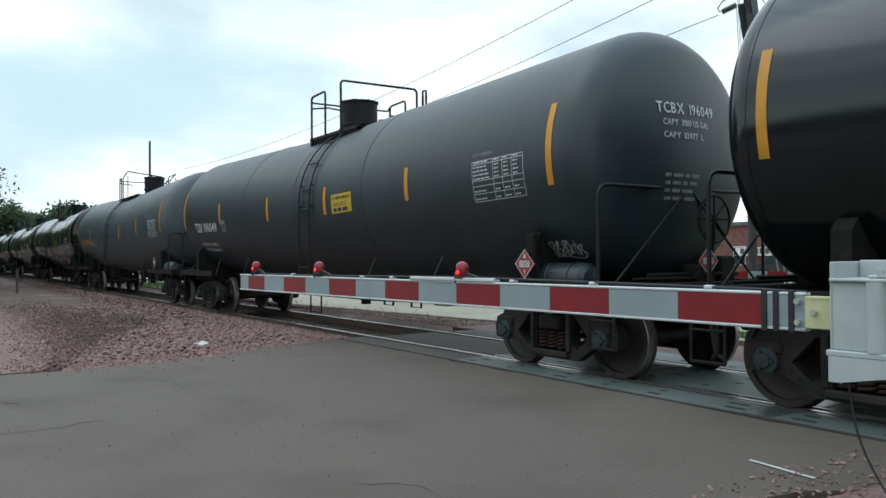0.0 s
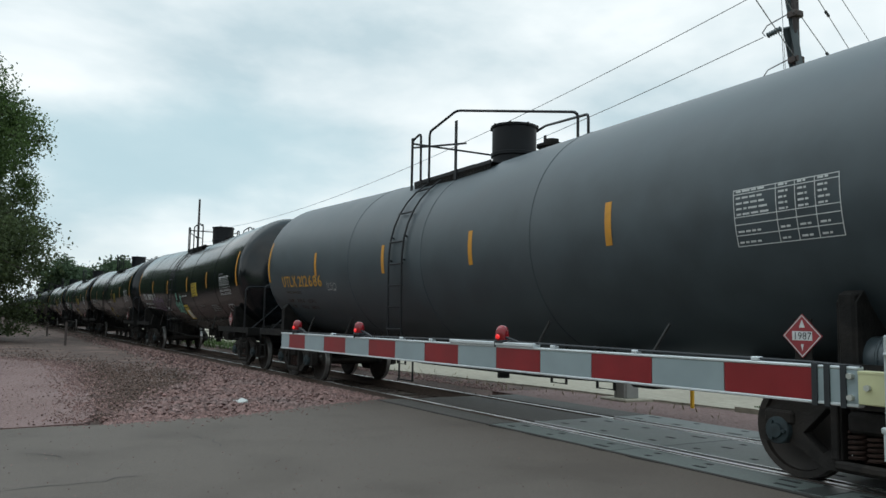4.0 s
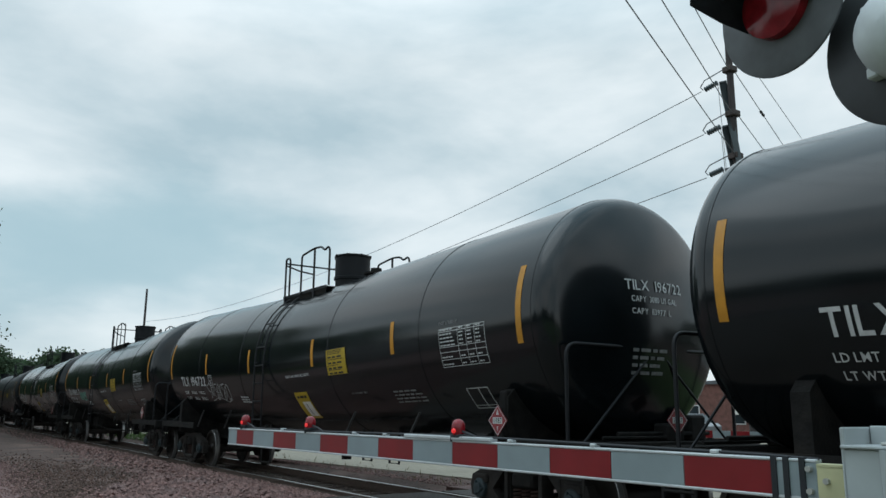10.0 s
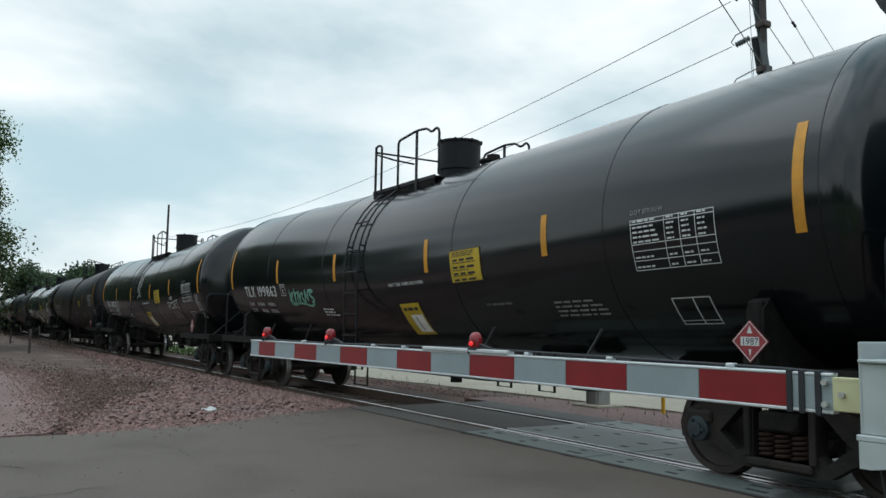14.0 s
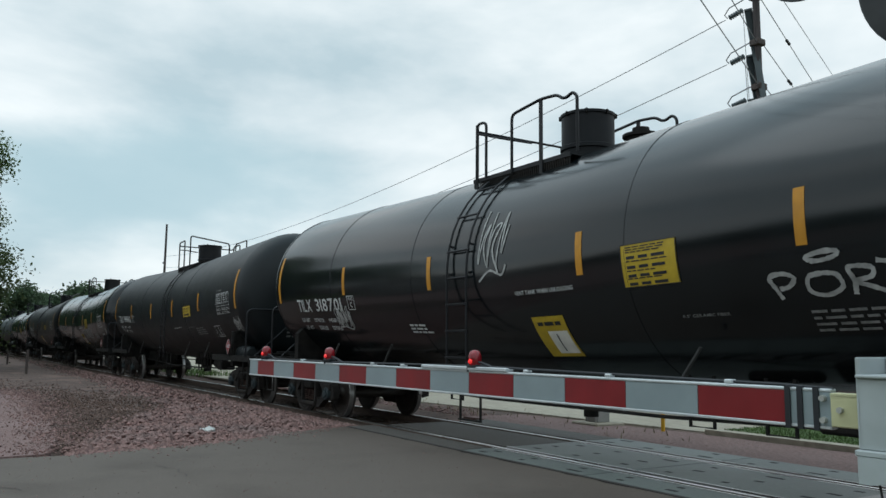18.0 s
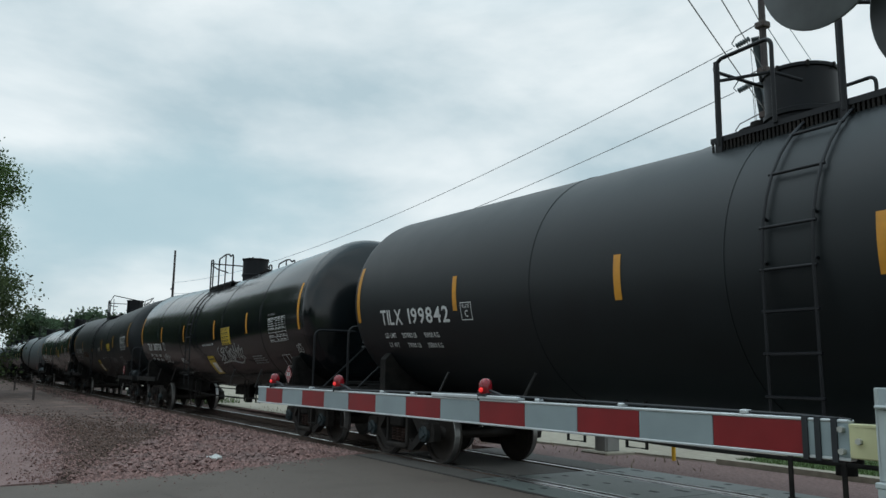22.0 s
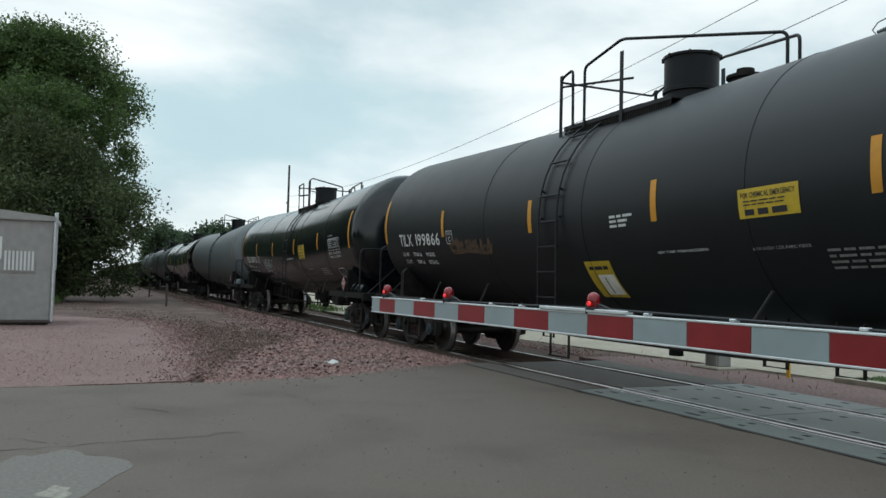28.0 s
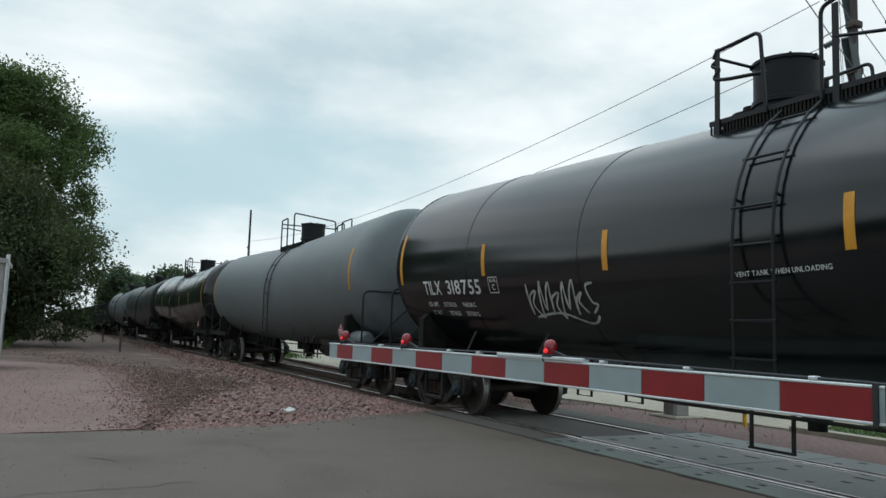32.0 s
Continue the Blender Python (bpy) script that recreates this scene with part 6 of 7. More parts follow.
sign = thing("notice_sign", "blue rectangular crossing information sign with white letters", "sign", Matrix.Translation((-1.275, 2.56, 2.385)) @ pose(0, 0, 0, 90, 0, 8))
bm = bmesh.new()
outl = rounded([(0.15, 0, 0), (0.30, 0, 0), (0.30, -0.235, 0), (0, -0.235, 0), (0, 0, 0), (0.15, 0, 0)], 0.03, 4)[:-1]
bm.faces.new([bm.verts.new(p) for p in outl])
ex = bmesh.ops.extrude_face_region(bm, geom=bm.faces[:])["geom"]
bmesh.ops.translate(bm, vec=(0, 0, -0.004), verts=[v for v in ex if isinstance(v, bmesh.types.BMVert)])
bmesh.ops.recalc_face_normals(bm, faces=bm.faces)
part("border", bm, M["sign_white"], sign)
bm = bmesh.new()
bm.faces.new([bm.verts.new((0.15 + (p.x - 0.15) * 0.94, -0.1175 + (p.y + 0.1175) * 0.94, 0.003)) for p in outl])
part("face", bm, M["sign_blue"], sign)
for s, u, v in (("REPORT", 0.03, -0.06), ("OR", 0.05, -0.10), ("X-ING", 0.04, -0.18)):
    bm = flat_text(s, 0.044, 1.05, 0.001)
    bmesh.ops.translate(bm, vec=(u, v, 0.005), verts=bm.verts)
    part("lettering", bm, M["sign_white"], sign)
bm = bmesh.new()
bars(bm, 0.06, -0.14, [0.012, 0.02, 0.02, 0.02, 0.02], 0.028, 0.012)
bars(bm, 0.06, -0.22, [0.02, 0.02, 0.02], 0.024, 0.01)
for v in bm.verts:
    v.co.z = 0.005
part("lettering", bm, M["sign_white"], sign)

# ---------------------------------------------------------------- power line


def insulator(x, y, z, pole):
    bm = bmesh.new()
    rod(bm, (x, y, z), (x - 0.12, y - 0.1, z - 0.02), 0.03, 6)
    prof = []
    for k in range(6):
        prof += [(0.06 * k, 0.022), (0.06 * k + 0.02, 0.065), (0.06 * k + 0.045, 0.022)]
    lathe(bm, [(0, 0.0)] + prof + [(0.36, 0.0)], 12, "x")
    vs = [v for v in bm.verts][-12 * (len(prof) + 2):]
    bmesh.ops.transform(bm, matrix=Matrix.Translation((x - 0.16, y - 0.1, z)) @ pose(0, 0, 0, 0, 172, 0), verts=vs)
    part("insulator", bm, M["insulator"], pole, "ribbed grey insulator string", 30)
    bm = bmesh.new()
    tube(bm, [(x - 0.55, y - 0.1, z - 0.04), (x - 0.62, y - 0.1, z + 0.05), (x - 0.5, y - 0.1, z + 0.17), (x - 0.25, y, z + 0.27), (x - 0.05, y, z + 0.30), (x + 0.05, y, z + 0.27)], 0.014, 5)
    part("jumper", bm, M["wire"], pole)


def utility_pole(x, y, h, r, label):
    p = thing("utility_pole", label, "utility pole", pose(x, y, -0.1))
    bm = bmesh.new()
    rod(bm, (0, 0, 0), (0, 0, h), r, 14, r * 0.62)
    part("pole", bm, M["pole"], p, "", 40)
    return p


near_pole = utility_pole(-10.15, 14.0, 13.5, 0.095, "tall weathered wooden utility pole with insulators")
for z in (8.68, 7.66, 6.70):
    insulator(-0.1, 0, z, near_pole)
    bm = bmesh.new()
    box(bm, -0.12, 0.12, -0.12, 0.12, z + 0.16, z + 0.30, 0.02)
    part("bracket", bm, M["post_rust"], near_pole)
far_pole = utility_pole(-56.0, 12.2, 9.6, 0.11, "distant slim wooden utility pole")
bm = bmesh.new()
box(bm, -0.5, 0.1, -0.05, 0.05, 6.9, 7.0)
box(bm, -0.1, 0.5, -0.05, 0.05, 5.9, 6.0)
part("arm", bm, M["pole"], far_pole)


def wire(a, b, sag, r=0.011, label="thin sagging black power line"):
    a, b = Vector(a), Vector(b)
    bm = bmesh.new()
    tube(bm, [a.lerp(b, k / 30) - Vector((0, 0, 4 * sag * (k / 30) * (1 - k / 30))) for k in range(31)], r, 5)
    return tagged(part("power_line", bm, M["wire"]), label, "power line", "power lines")


for z, zf, sag in ((8.52, 7.27, 1.1), (7.51, 6.5, 1.1), (6.51, 5.6, 0.75)):
    wire((-10.85, 13.9, z), (-56, 12.2, zf), sag, 0.0095)
# three phases across the road, each in two spans with vibration dampers beside the pole
for z in (8.77, 7.78, 6.86):
    wire((-10.1, 13.9, z), (7.9, -21.8, z + 0.3), 0.25, 0.010)
    far = wire((-10.1, 14.1, z), (-34, 69, z - 0.2), 0.35, 0.0095)
    for a in (0.045, 0.25, 0.29):
        p = Vector((-10.1, 14.1, z)).lerp(Vector((-34, 69, z - 0.2)), a) - Vector((0, 0, 1.4 * a * (1 - a)))
        bm = bmesh.new()
        lathe(bm, [(-0.16, 0.0), (-0.15, 0.035), (-0.06, 0.035), (-0.05, 0.018), (0.05, 0.018), (0.06, 0.035), (0.15, 0.035), (0.16, 0.0)], 8, "x")
        bmesh.ops.transform(bm, matrix=Matrix.Translation(p) @ pose(0, 0, 0, 0, 0, 113), verts=bm.verts)
        part("damper", bm, M["tube"], far, "dark vibration damper", 40)
wire((-10.1, 14.1, 9.55), (-33, 70, 9.55), 0.2, 0.008, "thin slack overhead cable")
wire((-10.1, 14.0, 4.55), (6, 20, 4.5), 0.55, 0.007, "thin slack service cable")
wire((-10.1, 14.0, 4.15), (6, 20, 4.2), 0.3, 0.006, "thin slack service cable")

# ---------------------------------------------------------------- signal house and posts by the lot
hut = thing("signal_house", "grey galvanised equipment house with a louvred vent", "equipment shed", pose(-24.0, -1.2, 0))
bm = bmesh.new()
box(bm, -2.6, 0, -3.6, 0, 0.10, 2.86, 0.02)
part("body", bm, M["cabinet"], hut, "galvanised steel walls")
bm = bmesh.new()
plate(bm, [(-3.72, 2.82), (-3.72, 3.0), (-1.8, 3.12), (0.08, 2.94), (0.08, 2.82)], [], -2.7, 0.1)
bmesh.ops.transform(bm, matrix=Matrix(((0, 1, 0, 0), (1, 0, 0, 0), (0, 0, 1, 0), (0, 0, 0, 1))), verts=bm.verts)
bmesh.ops.recalc_face_normals(bm, faces=bm.faces)
part("roof", bm, M["cabinet"], hut)
bm = bmesh.new()
box(bm, -2.55, -0.05, -3.55, -0.05, -0.1, 0.10)
box(bm, -0.06, 0.05, -3.65, 0.05, 0.06, 0.14, 0.01)
part("base", bm, M["post_rust"], hut)
bm = bmesh.new()
outline_tag(bm, 0.78, 0.62, 0.05)
vent = bmesh.new()
box(vent, 0.0, 0.03, -1.16, -0.38, 1.42, 2.02)
vn = part("vent", vent, M["cabinet"], hut)
bm.free()
for k in range(8):
    bm = bmesh.new()
    box(bm, 0.03, 0.05, -1.13 + 0.093 * k, -1.08 + 0.093 * k, 1.46, 1.98)
    part("slat", bm, M["siding"], vn)
bm = bmesh.new()
box(bm, 0.0, 0.02, -2.0, -1.2, 1.75, 2.35, 0.004)
sg = part("plate", bm, M["siding"], hut, "white notice plate")
bm = bmesh.new()
for k, (a, b) in enumerate(((-1.9, -1.3), (-1.85, -1.45), (-1.9, -1.35), (-1.8, -1.4))):
    box(bm, 0.02, 0.024, a, b, 2.22 - 0.12 * k, 2.27 - 0.12 * k)
part("lettering", bm, M["sign_letters"], sg)
bm = bmesh.new()
rod(bm, (0.06, 0.06, 0.1), (0.06, 0.06, 3.05), 0.03, 8)
rod(bm, (-0.5, 0.08, 1.5), (-0.5, 0.08, 3.1), 0.025, 8)
part("conduit", bm, M["aluminium"], hut, "", 60)
bm = bmesh.new()
box(bm, -0.012, 0.012, -1.3, -1.28, 0.15, 2.8)
part("door_seam", bm, M["post_rust"], hut)

for x, y, h in ((-39.7, 3.0, 1.12), (-56.0, 3.15, 0.9)):
    p = thing("marker_post", "thin rusty steel post beside the track", "post", pose(x, y, -0.1), "marker posts")
    bm = bmesh.new()
    box(bm, -0.035, 0.035, -0.05, 0.05, 0, h, 0.01)
    part("post", bm, M["post_rust"], p)

# ---------------------------------------------------------------- trees


def tree(name, x, y, h, lobes, leaves, leaf, mat, label, seed, trunk_r=0.35, gaps=0.25):
    """A tapered trunk with limbs to each lobe of a crown made of small leaves."""
    t = thing(name, label, "tree", pose(x, y, -0.05))
    r = np.random.default_rng(seed)
    bm = bmesh.new()
    top = h * 0.62
    tube_pts = [(0.15 * math.sin(k * 1.3), 0.15 * math.cos(k * 1.7), top * k / 7) for k in range(8)]
    for k in range(7):
        rod(bm, tube_pts[k], tube_pts[k + 1], trunk_r * (1 - 0.11 * k), 9, trunk_r * (1 - 0.11 * (k + 1)), False)
    for cx, cy, cz, rx, ry, rz in lobes:
        a = Vector((0, 0, min(top * 0.9, max(1.0, cz - 0.6 * rz))))
        e = Vector((cx, cy, cz))
        m = a.lerp(e, 0.5) + Vector((0, 0, 0.4))
        rod(bm, a, m, trunk_r * 0.35, 6, trunk_r * 0.22, False)
        rod(bm, m, e, trunk_r * 0.22, 6, trunk_r * 0.08, False)
        for k in range(7):
            d = Vector(r.normal(size=3)).normalized()
            rod(bm, m.lerp(e, r.uniform(0.2, 1)), e + Vector((d.x * rx, d.y * ry, d.z * rz)) * 0.98, trunk_r * 0.09, 4, 0.015, False)
    part("trunk", bm, M["bark"], t, "", 60)
    w = np.array([l[3] * l[4] + l[3] * l[5] for l in lobes])
    which = r.choice(len(lobes), leaves, p=w / w.sum())
    L = np.array(lobes)[which]
    # leaves sit in tufts, so that the outline is ragged and the sky shows through
    d = r.normal(size=(leaves, 3))
    d /= np.linalg.norm(d, axis=1)[:, None]
    tufts = r.normal(size=(len(lobes), 90, 3))
    tufts /= np.linalg.norm(tufts, axis=2)[:, :, None]
    tid = r.integers(0, 90, leaves)
    base = tufts[which, tid]
    rad = (0.62 + 0.45 * np.random.default_rng(seed + 5).random((len(lobes), 90)))[which, tid]
    d = base + d * gaps * r.random((leaves, 1)) ** 0.5
    pos = L[:, :3] + d * L[:, 3:6] * rad[:, None] * (1 - 0.45 * r.random((leaves, 1)) ** 3)
    keep = pos[:, 2] > 0.3
    pos = pos[keep]
    n = len(pos)
    a = r.normal(size=(n, 3))
    a /= np.linalg.norm(a, axis=1)[:, None]
    b = np.cross(a, r.normal(size=(n, 3)))
    b /= np.linalg.norm(b, axis=1)[:, None]
    s = leaf * r.uniform(0.6, 1.3, (n, 1))
    v = np.stack([pos - a * s, pos + b * s * 0.55, pos + a * s, pos - b * s * 0.55], 1).reshape(-1, 3)
    f = (np.arange(n)[:, None] * 4 + np.arange(4)[None]).tolist()
    ob = arrays("crown", v.tolist(), f, M[mat], t, "leafy green crown")
    return t


rl = random.Random(5)


def ring(cx, cy, cz, r, n, lo, hi, lobe, rng):
    out = []
    for k in range(n):
        a = rng.uniform(0, 6.28)
        q = rng.uniform(0.2, 1.0) * r
        s = rng.uniform(0.75, 1.25) * lobe
        z = rng.uniform(lo, hi)
        q *= math.sqrt(max(0.08, 1 - max(0.0, (z - lo - 0.35 * (hi - lo)) / (0.68 * (hi - lo))) ** 2))
        out.append((cx + q * math.cos(a), cy + q * math.sin(a), z, s, s, s * 0.8))
    return out


tree("tree", -52, -5.3, 17, ring(0, 1.3, 0, 5.2, 34, 6.5, 14.6, 2.2, rl), 150000, 0.098, "leaf", "tall leafy green tree beside the lot", 11, 0.4, 0.36)
tree("tree", -46, -5.8, 11, ring(0, 2.3, 0, 4.6, 42, 0.8, 8.2, 2.2, rl), 170000, 0.092, "leaf_deep", "dense dark green vine-covered tree", 12, 0.35, 0.42)
tree("tree", -60, -17, 15, ring(0, 0, 0, 6, 12, 5, 12, 3.2, rl), 14000, 0.3, "leaf", "broad leafy green tree by the lot", 13, 0.4, 0.5)
for k in range(14):
    x, y = -70 - 13 * k, -4.5 - 0.35 * k + rl.uniform(-1.5, 1.5)
    hh = rl.uniform(4, 7)
    tree("shrub", x, y, hh, ring(0, -1.5, 0, 2.8, 5, 1.2, hh - 1, 2.0, rl), 1600, 0.32, "leaf_far", "low green shrub beside the track", 40 + k, 0.12, 0.5)
for k, (x, y, hh, rr) in enumerate(((-250, 17, 19, 6), (-262, 22, 17, 6), (-180, 22, 14, 5.5), (-168, 26, 12.5, 5), (-150, 28, 13, 5), (-200, 20, 12, 5), (-130, 34, 11, 5), (-110, 40, 10, 5))):
    tree("tree", x, y, hh, ring(0, 0, 0, rr, 10, hh * 0.35, hh - 3, 3.0, rl), 6000, 0.42, "leaf_far", "distant green tree behind the train", 70 + k, 0.3, 0.5)


def far_woods(name, x0, x1, y, h, n, seed, label):
    r = np.random.default_rng(seed)
    x = r.uniform(x0, x1, n)
    top = h * (0.65 + 0.2 * np.sin(x * 0.11) + 0.15 * np.sin(x * 0.037 + 1) + 0.1 * np.sin(x * 0.31))
    z = top * (1 - r.random(n) ** 2)
    yy = y + r.uniform(-8, 8, n)
    pos = np.stack([x, yy, z], 1)
    a = r.normal(size=(n, 3))
    a /= np.linalg.norm(a, axis=1)[:, None]
    b = np.cross(a, r.normal(size=(n, 3)))
    b /= np.linalg.norm(b, axis=1)[:, None]
    s = 0.9 * r.uniform(0.6, 1.4, (n, 1))
    v = np.stack([pos - a * s, pos + b * s * 0.7, pos + a * s, pos - b * s * 0.7], 1).reshape(-1, 3)
    f = (np.arange(n)[:, None] * 4 + np.arange(4)[None]).tolist()
    tagged(arrays(name, v.tolist(), f, M["leaf_far"]), label, "woods", "", "stuff")


far_woods("far_woods", -520, -76, -12, 24, 80000, 4, "dense green woods along the track")
far_woods("far_woods", -420, 60, 95, 11, 26000, 3, "distant wooded ridge beyond the town")
# Added tree row, never in view: gives the glossy tanks a dark horizon to reflect.
far_woods("far_woods", -75, 90, -52, 9, 16000, 5, "unseen trees behind the camera, added to darken tank reflections")

# weeds and grass by the track
def blades(name, n, place, h, mat, label, seed):
    r = np.random.default_rng(seed)
    p = np.array([place(r) for _ in range(n)])
    hh = r.uniform(h * 0.4, h, n)
    a = r.uniform(0, 6.28, n)
    w = 0.012 * (h / 0.1) ** 0.5
    dx, dy = np.cos(a) * w, np.sin(a) * w
    lean = r.normal(0, 0.3, (n, 2)) * hh[:, None]
    v = np.stack([p + np.stack([dx, dy, 0 * a], 1), p - np.stack([dx, dy, 0 * a], 1), p + np.concatenate([lean, hh[:, None]], 1)], 1).reshape(-1, 3)
    f = (np.arange(n)[:, None] * 3 + np.arange(3)[None]).tolist()
    tagged(arrays(name, v.tolist(), f, mat), label, "grass", "", "stuff")


blades("lawn_grass", 34000, lambda r: (r.uniform(-9, 6), 11.05 + r.gamma(1.2, 2.0), 0.06), 0.05, M["blade"], "short green grass", 1)
blades("weeds", 5000, lambda r: (r.uniform(-60, -30), r.uniform(-6, -0.5) - 1.2, -0.04), 0.5, M["blade"], "rank green weeds under the trees", 2)
blades("dry_weeds", 160, lambda r: (r.uniform(-30, -8.5), 9.8 + r.normal() * 0.35, -0.02), 0.15, M["dry"], "dry straw-coloured weeds beyond the track", 3)
blades("weeds", 900, lambda r: (r.uniform(-48, -34), 9.9 + r.normal() * 0.4, -0.05), 0.45, M["blade"], "green weeds beyond the track", 4)

# ---------------------------------------------------------------- beyond the track


def house(x, y, w, d, h, wall, label, sign="", rows=1, roof_h=0.0, cols=6):
    b = thing("building", label, "building", pose(x, y, -0.1))
    bm = bmesh.new()
    box(bm, 0, w, 0, d, 0, h)
    part("wall", bm, M[wall], b)
    bm = bmesh.new()
    if roof_h:
        plate(bm, [(-0.4, h), (w + 0.4, h), (w * 0.8, h + roof_h), (w * 0.2, h + roof_h)], [], -0.4, d + 0.4)
    else:
        box(bm, -0.15, w + 0.15, -0.15, d + 0.15, h, h + 0.25)
    part("roof", bm, M["roof"], b)
    for r in range(rows):
        for c in range(cols):
            bm = bmesh.new()
            u = w * (c + 0.5) / cols
            z = 0.9 + 2.6 * r
            box(bm, u - 0.5, u + 0.5, -0.04, 0.02, z, z + 1.3)
            wdw = part("window", bm, M["siding"], b)
            bm = bmesh.new()
            box(bm, u - 0.42, u + 0.42, -0.06, -0.04, z + 0.08, z + 1.22)
            part("pane", bm, M["glass"], wdw)
    return b


store = house(-40, 46, 26, 12, 3.6, "brick", "low dark brick store with a white sign", cols=7)
bm = bmesh.new()
box(bm, 5.5, 13.2, -0.35, -0.2, 1.55, 2.1)
sb = part("sign_board", bm, M["sign_white"], store, "white sign board with dark letters")
bm = flat_text("APPLIANCE", 0.48, 1.1, 0.006)
bmesh.ops.transform(bm, matrix=Matrix.Translation((9.3, -0.36, 1.68)) @ FLAT_SIDE, verts=bm.verts)
part("lettering", bm, M["sign_letters"], sb)
bm = bmesh.new()
bars(bm, 0, 0, [0.3, 0.2, 0.35, 0.3, 0.35, 0.3, 0.35], 0.36, 0.08)
bmesh.ops.transform(bm, matrix=Matrix.Translation((5.9, -0.36, 1.68)) @ FLAT_SIDE, verts=bm.verts)
part("lettering", bm, M["sign_letters"], sb)
bm = bmesh.new()
box(bm, 12.4, 13.1, -0.5, -0.4, 2.6, 2.95, 0.05)
part("lit_sign", bm, M["neon"], store, "green lit shop sign")
house(-66, 52, 20, 12, 3.2, "siding", "pale low building with a grey roof", roof_h=1.4, cols=6)
house(-95, 60, 18, 10, 5.0, "brick", "distant two-storey red brick house", rows=2, roof_h=2.0, cols=5)
house(-13, 50, 12, 10, 3.4, "siding", "pale low building with a grey hipped roof", roof_h=1.8, cols=4)
house(-34, 70, 24, 12, 6.2, "brick", "two-storey brick building with white windows", rows=2, cols=9)


def parked_car(x, y, rz, paint, label):
    c = thing("parked_car", label, "car", pose(x, y, 0, 0, 0, rz), "parked cars")
    bm = bmesh.new()
    plate(bm, [(-2.2, 0.35), (-2.25, 0.75), (-2.0, 0.92), (-1.2, 1.0), (1.35, 0.95), (2.1, 0.8), (2.2, 0.55), (2.15, 0.32), (1.75, 0.30), (1.65, 0.55), (1.35, 0.68), (1.05, 0.55), (0.95, 0.30), (-0.95, 0.30), (-1.05, 0.55), (-1.35, 0.68), (-1.65, 0.55), (-1.75, 0.30)], [], -0.88, 0.88)
    bmesh.ops.bevel(bm, geom=[e for e in bm.edges if abs(e.verts[0].co.y - e.verts[1].co.y) < 1e-4 and len(e.link_faces) == 2 and e.calc_face_angle(0) > 0.8], offset=0.06, segments=2, affect="EDGES")
    body = part("body", bm, M[paint], c, "", 40)
    bm = bmesh.new()
    plate(bm, [(-1.7, 0.95), (-1.1, 1.42), (0.35, 1.45), (1.15, 0.95)], [], -0.76, 0.76)
    part("cabin", bm, M["glass"], c, "dark glazed cabin")
    bm = bmesh.new()
    box(bm, -1.05, 0.3, -0.70, 0.70, 1.43, 1.49, 0.03)
    part("roof", bm, M[paint], c)
    for u in (-1.35, 1.35):
        for s in (-1, 1):
            bm = bmesh.new()
            lathe(bm, [(s * 0.68, 0.0), (s * 0.68, 0.29), (s * 0.70, 0.32), (s * 0.86, 0.32), (s * 0.88, 0.29), (s * 0.88, 0.20), (s * 0.85, 0.0)], 20, "y", (u, 0, 0.32))
            wh = part("wheel", bm, M["tyre"], c, "", 40)
            bm = bmesh.new()
            lathe(bm, [(s * 0.86, 0.0), (s * 0.875, 0.06), (s * 0.87, 0.19), (s * 0.86, 0.20)], 16, "y", (u, 0, 0.32))
            part("rim", bm, M["bolt"], wh, "", 40)
    for s in (-0.6, 0.6):
        bm = bmesh.new()
        box(bm, 2.12, 2.22, s - 0.16, s + 0.16, 0.60, 0.72, 0.02)
        part("headlight", bm, M["siding"], c)
    return c


parked_car(-21.5, 14.0, 8, "car_paint", "dark parked car on the concrete lot")
parked_car(-29, 20, 80, "car_paint_grey", "grey parked car on the concrete lot")
parked_car(-34, 40, 175, "car_paint_grey", "grey parked car by the store")
parked_car(-27, 41, 0, "car_paint", "dark parked car by the store")

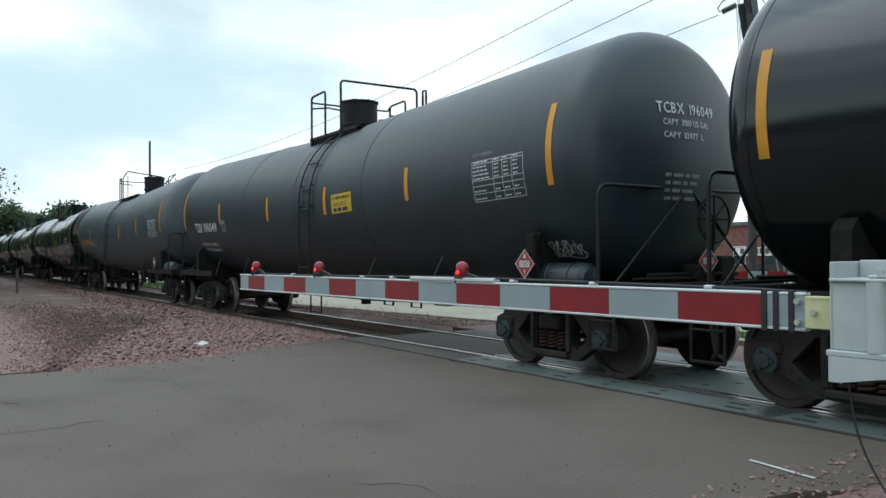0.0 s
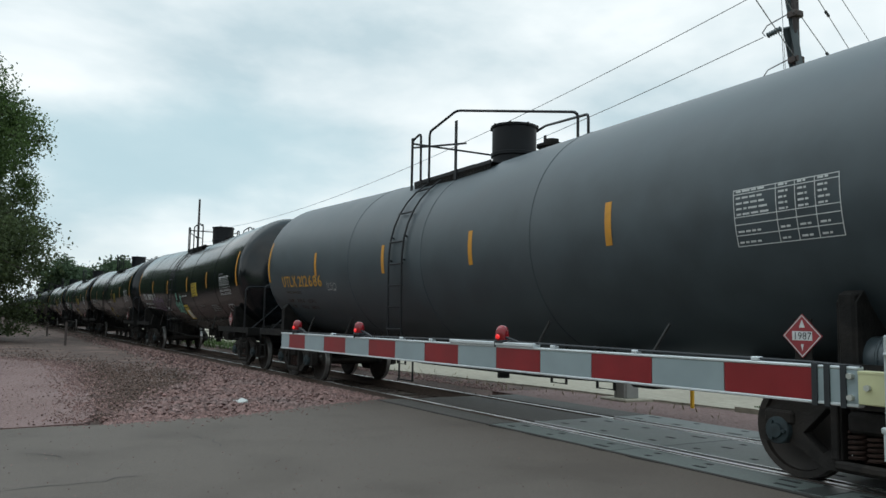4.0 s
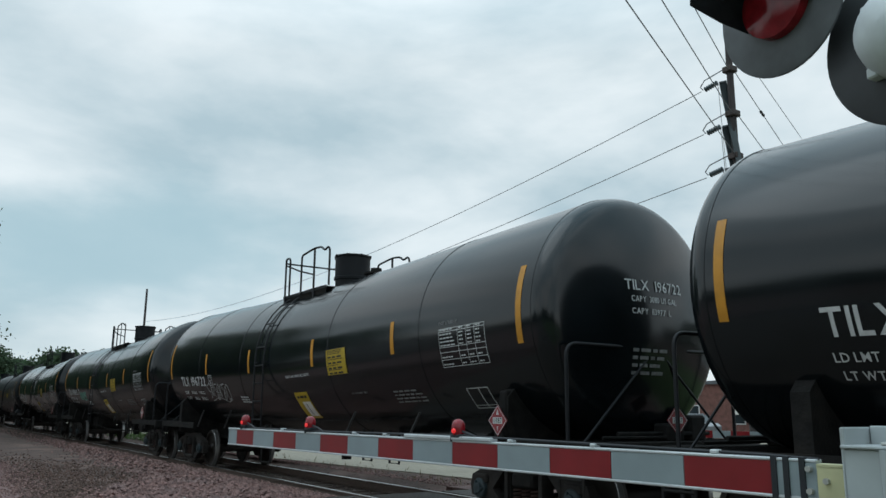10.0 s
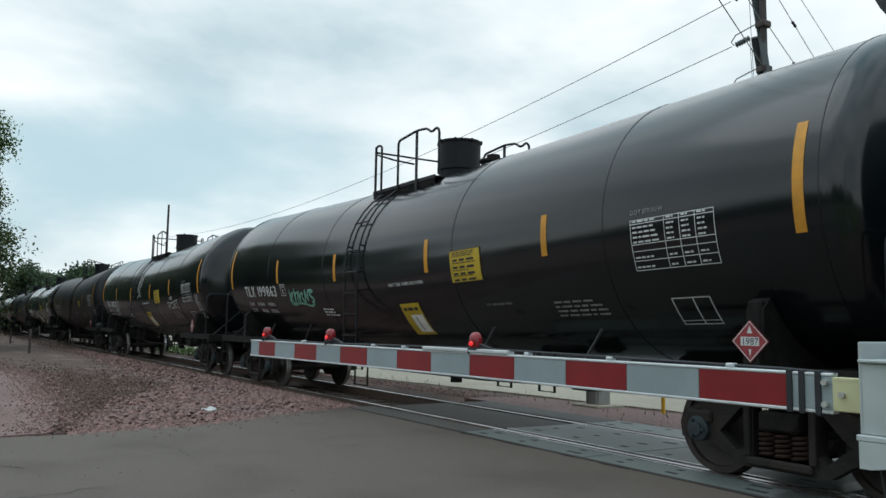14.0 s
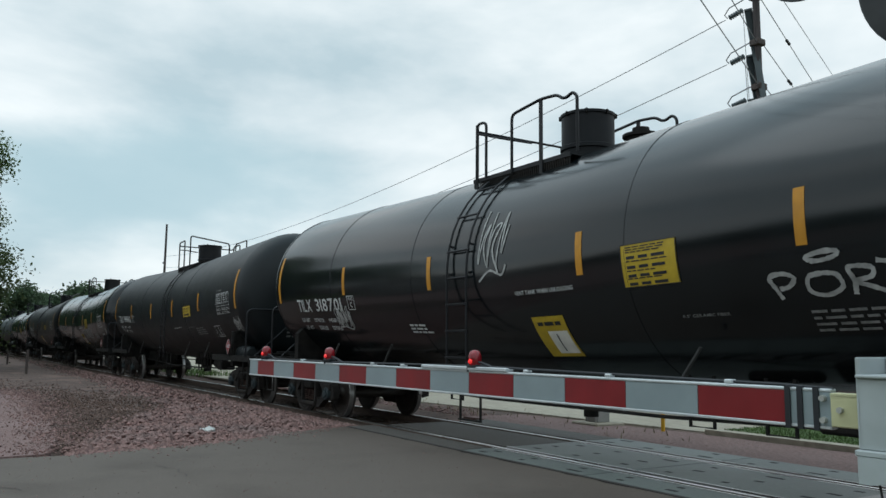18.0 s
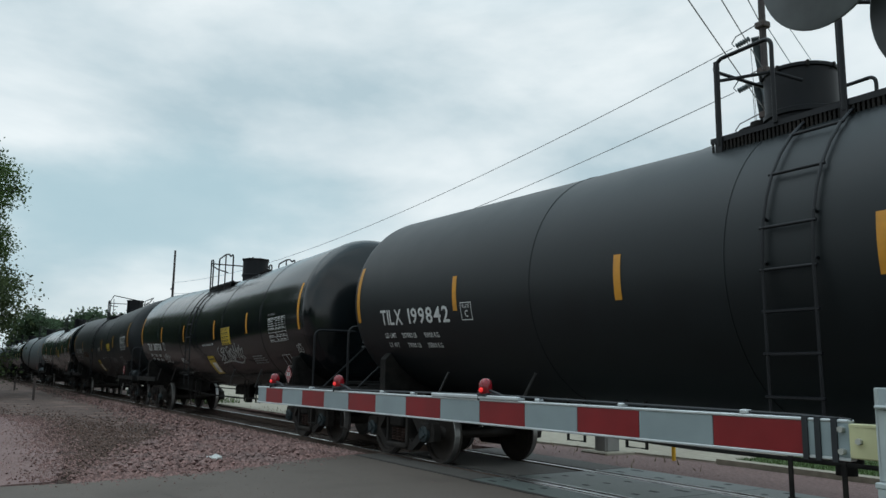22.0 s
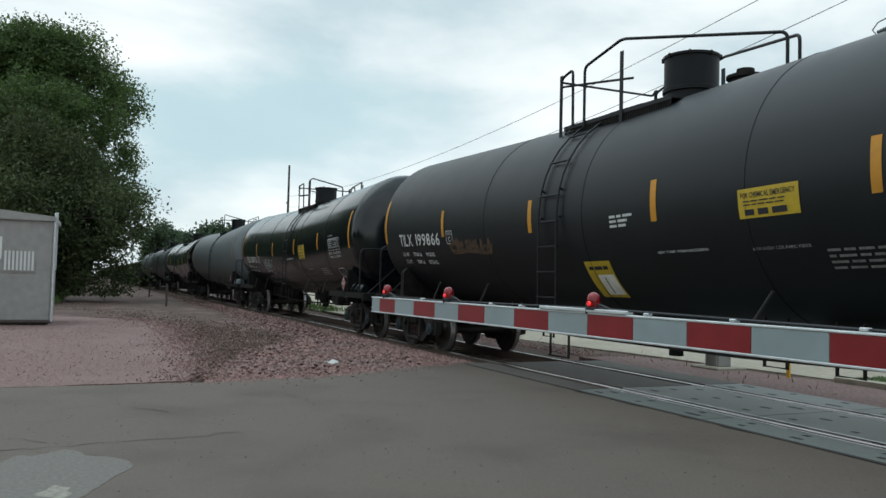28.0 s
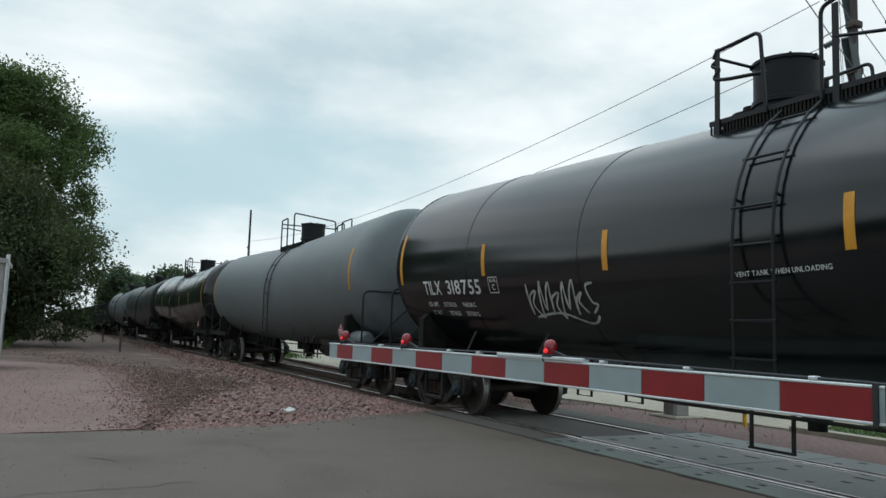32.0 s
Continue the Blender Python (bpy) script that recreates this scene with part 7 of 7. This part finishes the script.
# gate on the other side
arm2 = thing("crossing_gate", "lowered red and silver striped gate arm beyond the track", "crossing gate", pose(-13.1, 13.2, 0.98, 0, 0, 4))
for k in range(14):
    bm = bmesh.new()
    box(bm, 0.41 * k, 0.41 * k + 0.405, -0.02, 0.02, 0.0, 0.14)
    part("stripe", bm, M["arm_red"] if k % 2 else M["arm_white"], arm2)
bm = bmesh.new()
rod(bm, (-0.35, 0.0, -1.0), (-0.35, 0.0, 2.4), 0.06, 12)
box(bm, -0.5, 0.0, -0.15, 0.25, -0.25, 0.3, 0.03)
box(bm, -0.6, -0.1, -0.25, 0.25, -1.0, -0.9, 0.01)
part("mast", bm, M["aluminium"], arm2, "grey signal mast")
# small trackside fixtures
base = thing("signal_pedestal", "galvanised pedestal on a concrete footing", "signal pedestal", pose(-11.2, 10.35, -0.02))
bm = bmesh.new()
box(bm, -0.16, 0.16, -0.16, 0.16, 0.05, 0.55, 0.02)
for s in (-0.12, 0.12):
    rod(bm, (s, -0.17, 0.02), (s, -0.17, 0.5), 0.02, 6)
part("pedestal", bm, M["cabinet"], base)
bm = bmesh.new()
box(bm, -0.35, 0.35, -0.35, 0.35, -0.1, 0.06, 0.02)
part("footing", bm, M["concrete"], base)
mk = thing("yellow_marker", "short yellow plastic marker post", "marker post", pose(-9.75, 10.5, -0.03))
bm = bmesh.new()
rod(bm, (0, 0, 0), (0, 0, 0.5), 0.035, 10)
part("post", bm, M["wild_yellow"], mk, "", 40)


# ---------------------------------------------------------------- what moves
def motions():
    for car, i in TRAIN:
        x0 = CENTRES[i] if i < len(CENTRES) else CENTRES[-1] - CAR_LENGTH * (i - len(CENTRES) + 1)
        walk(car, [(k / 2, ALONG @ pose(x0 + SPEED * k / 2 + d, TRACK_Y, 0)) for k, d in enumerate(DRIFT)])
    # every wheelset turns at the train's speed
    sets = [o for o in bpy.data.objects if o.name.startswith("wheelset")]
    turn = math.degrees(SPEED / 0.457)
    for x in sorted({round(o.location.x, 3) for o in sets}):
        same = [o for o in sets if round(o.location.x, 3) == x]
        walk(same[0], [(k / 10, pose(x, 0, 0.457, 0, turn * k / 10, 0)) for k in range(321)])
        for o in same[1:]:
            o.rotation_mode = "QUATERNION"
            o.animation_data_create()
            o.animation_data.action = same[0].animation_data.action
            o.animation_data.action_slot = same[0].animation_data.action_slot


motions()
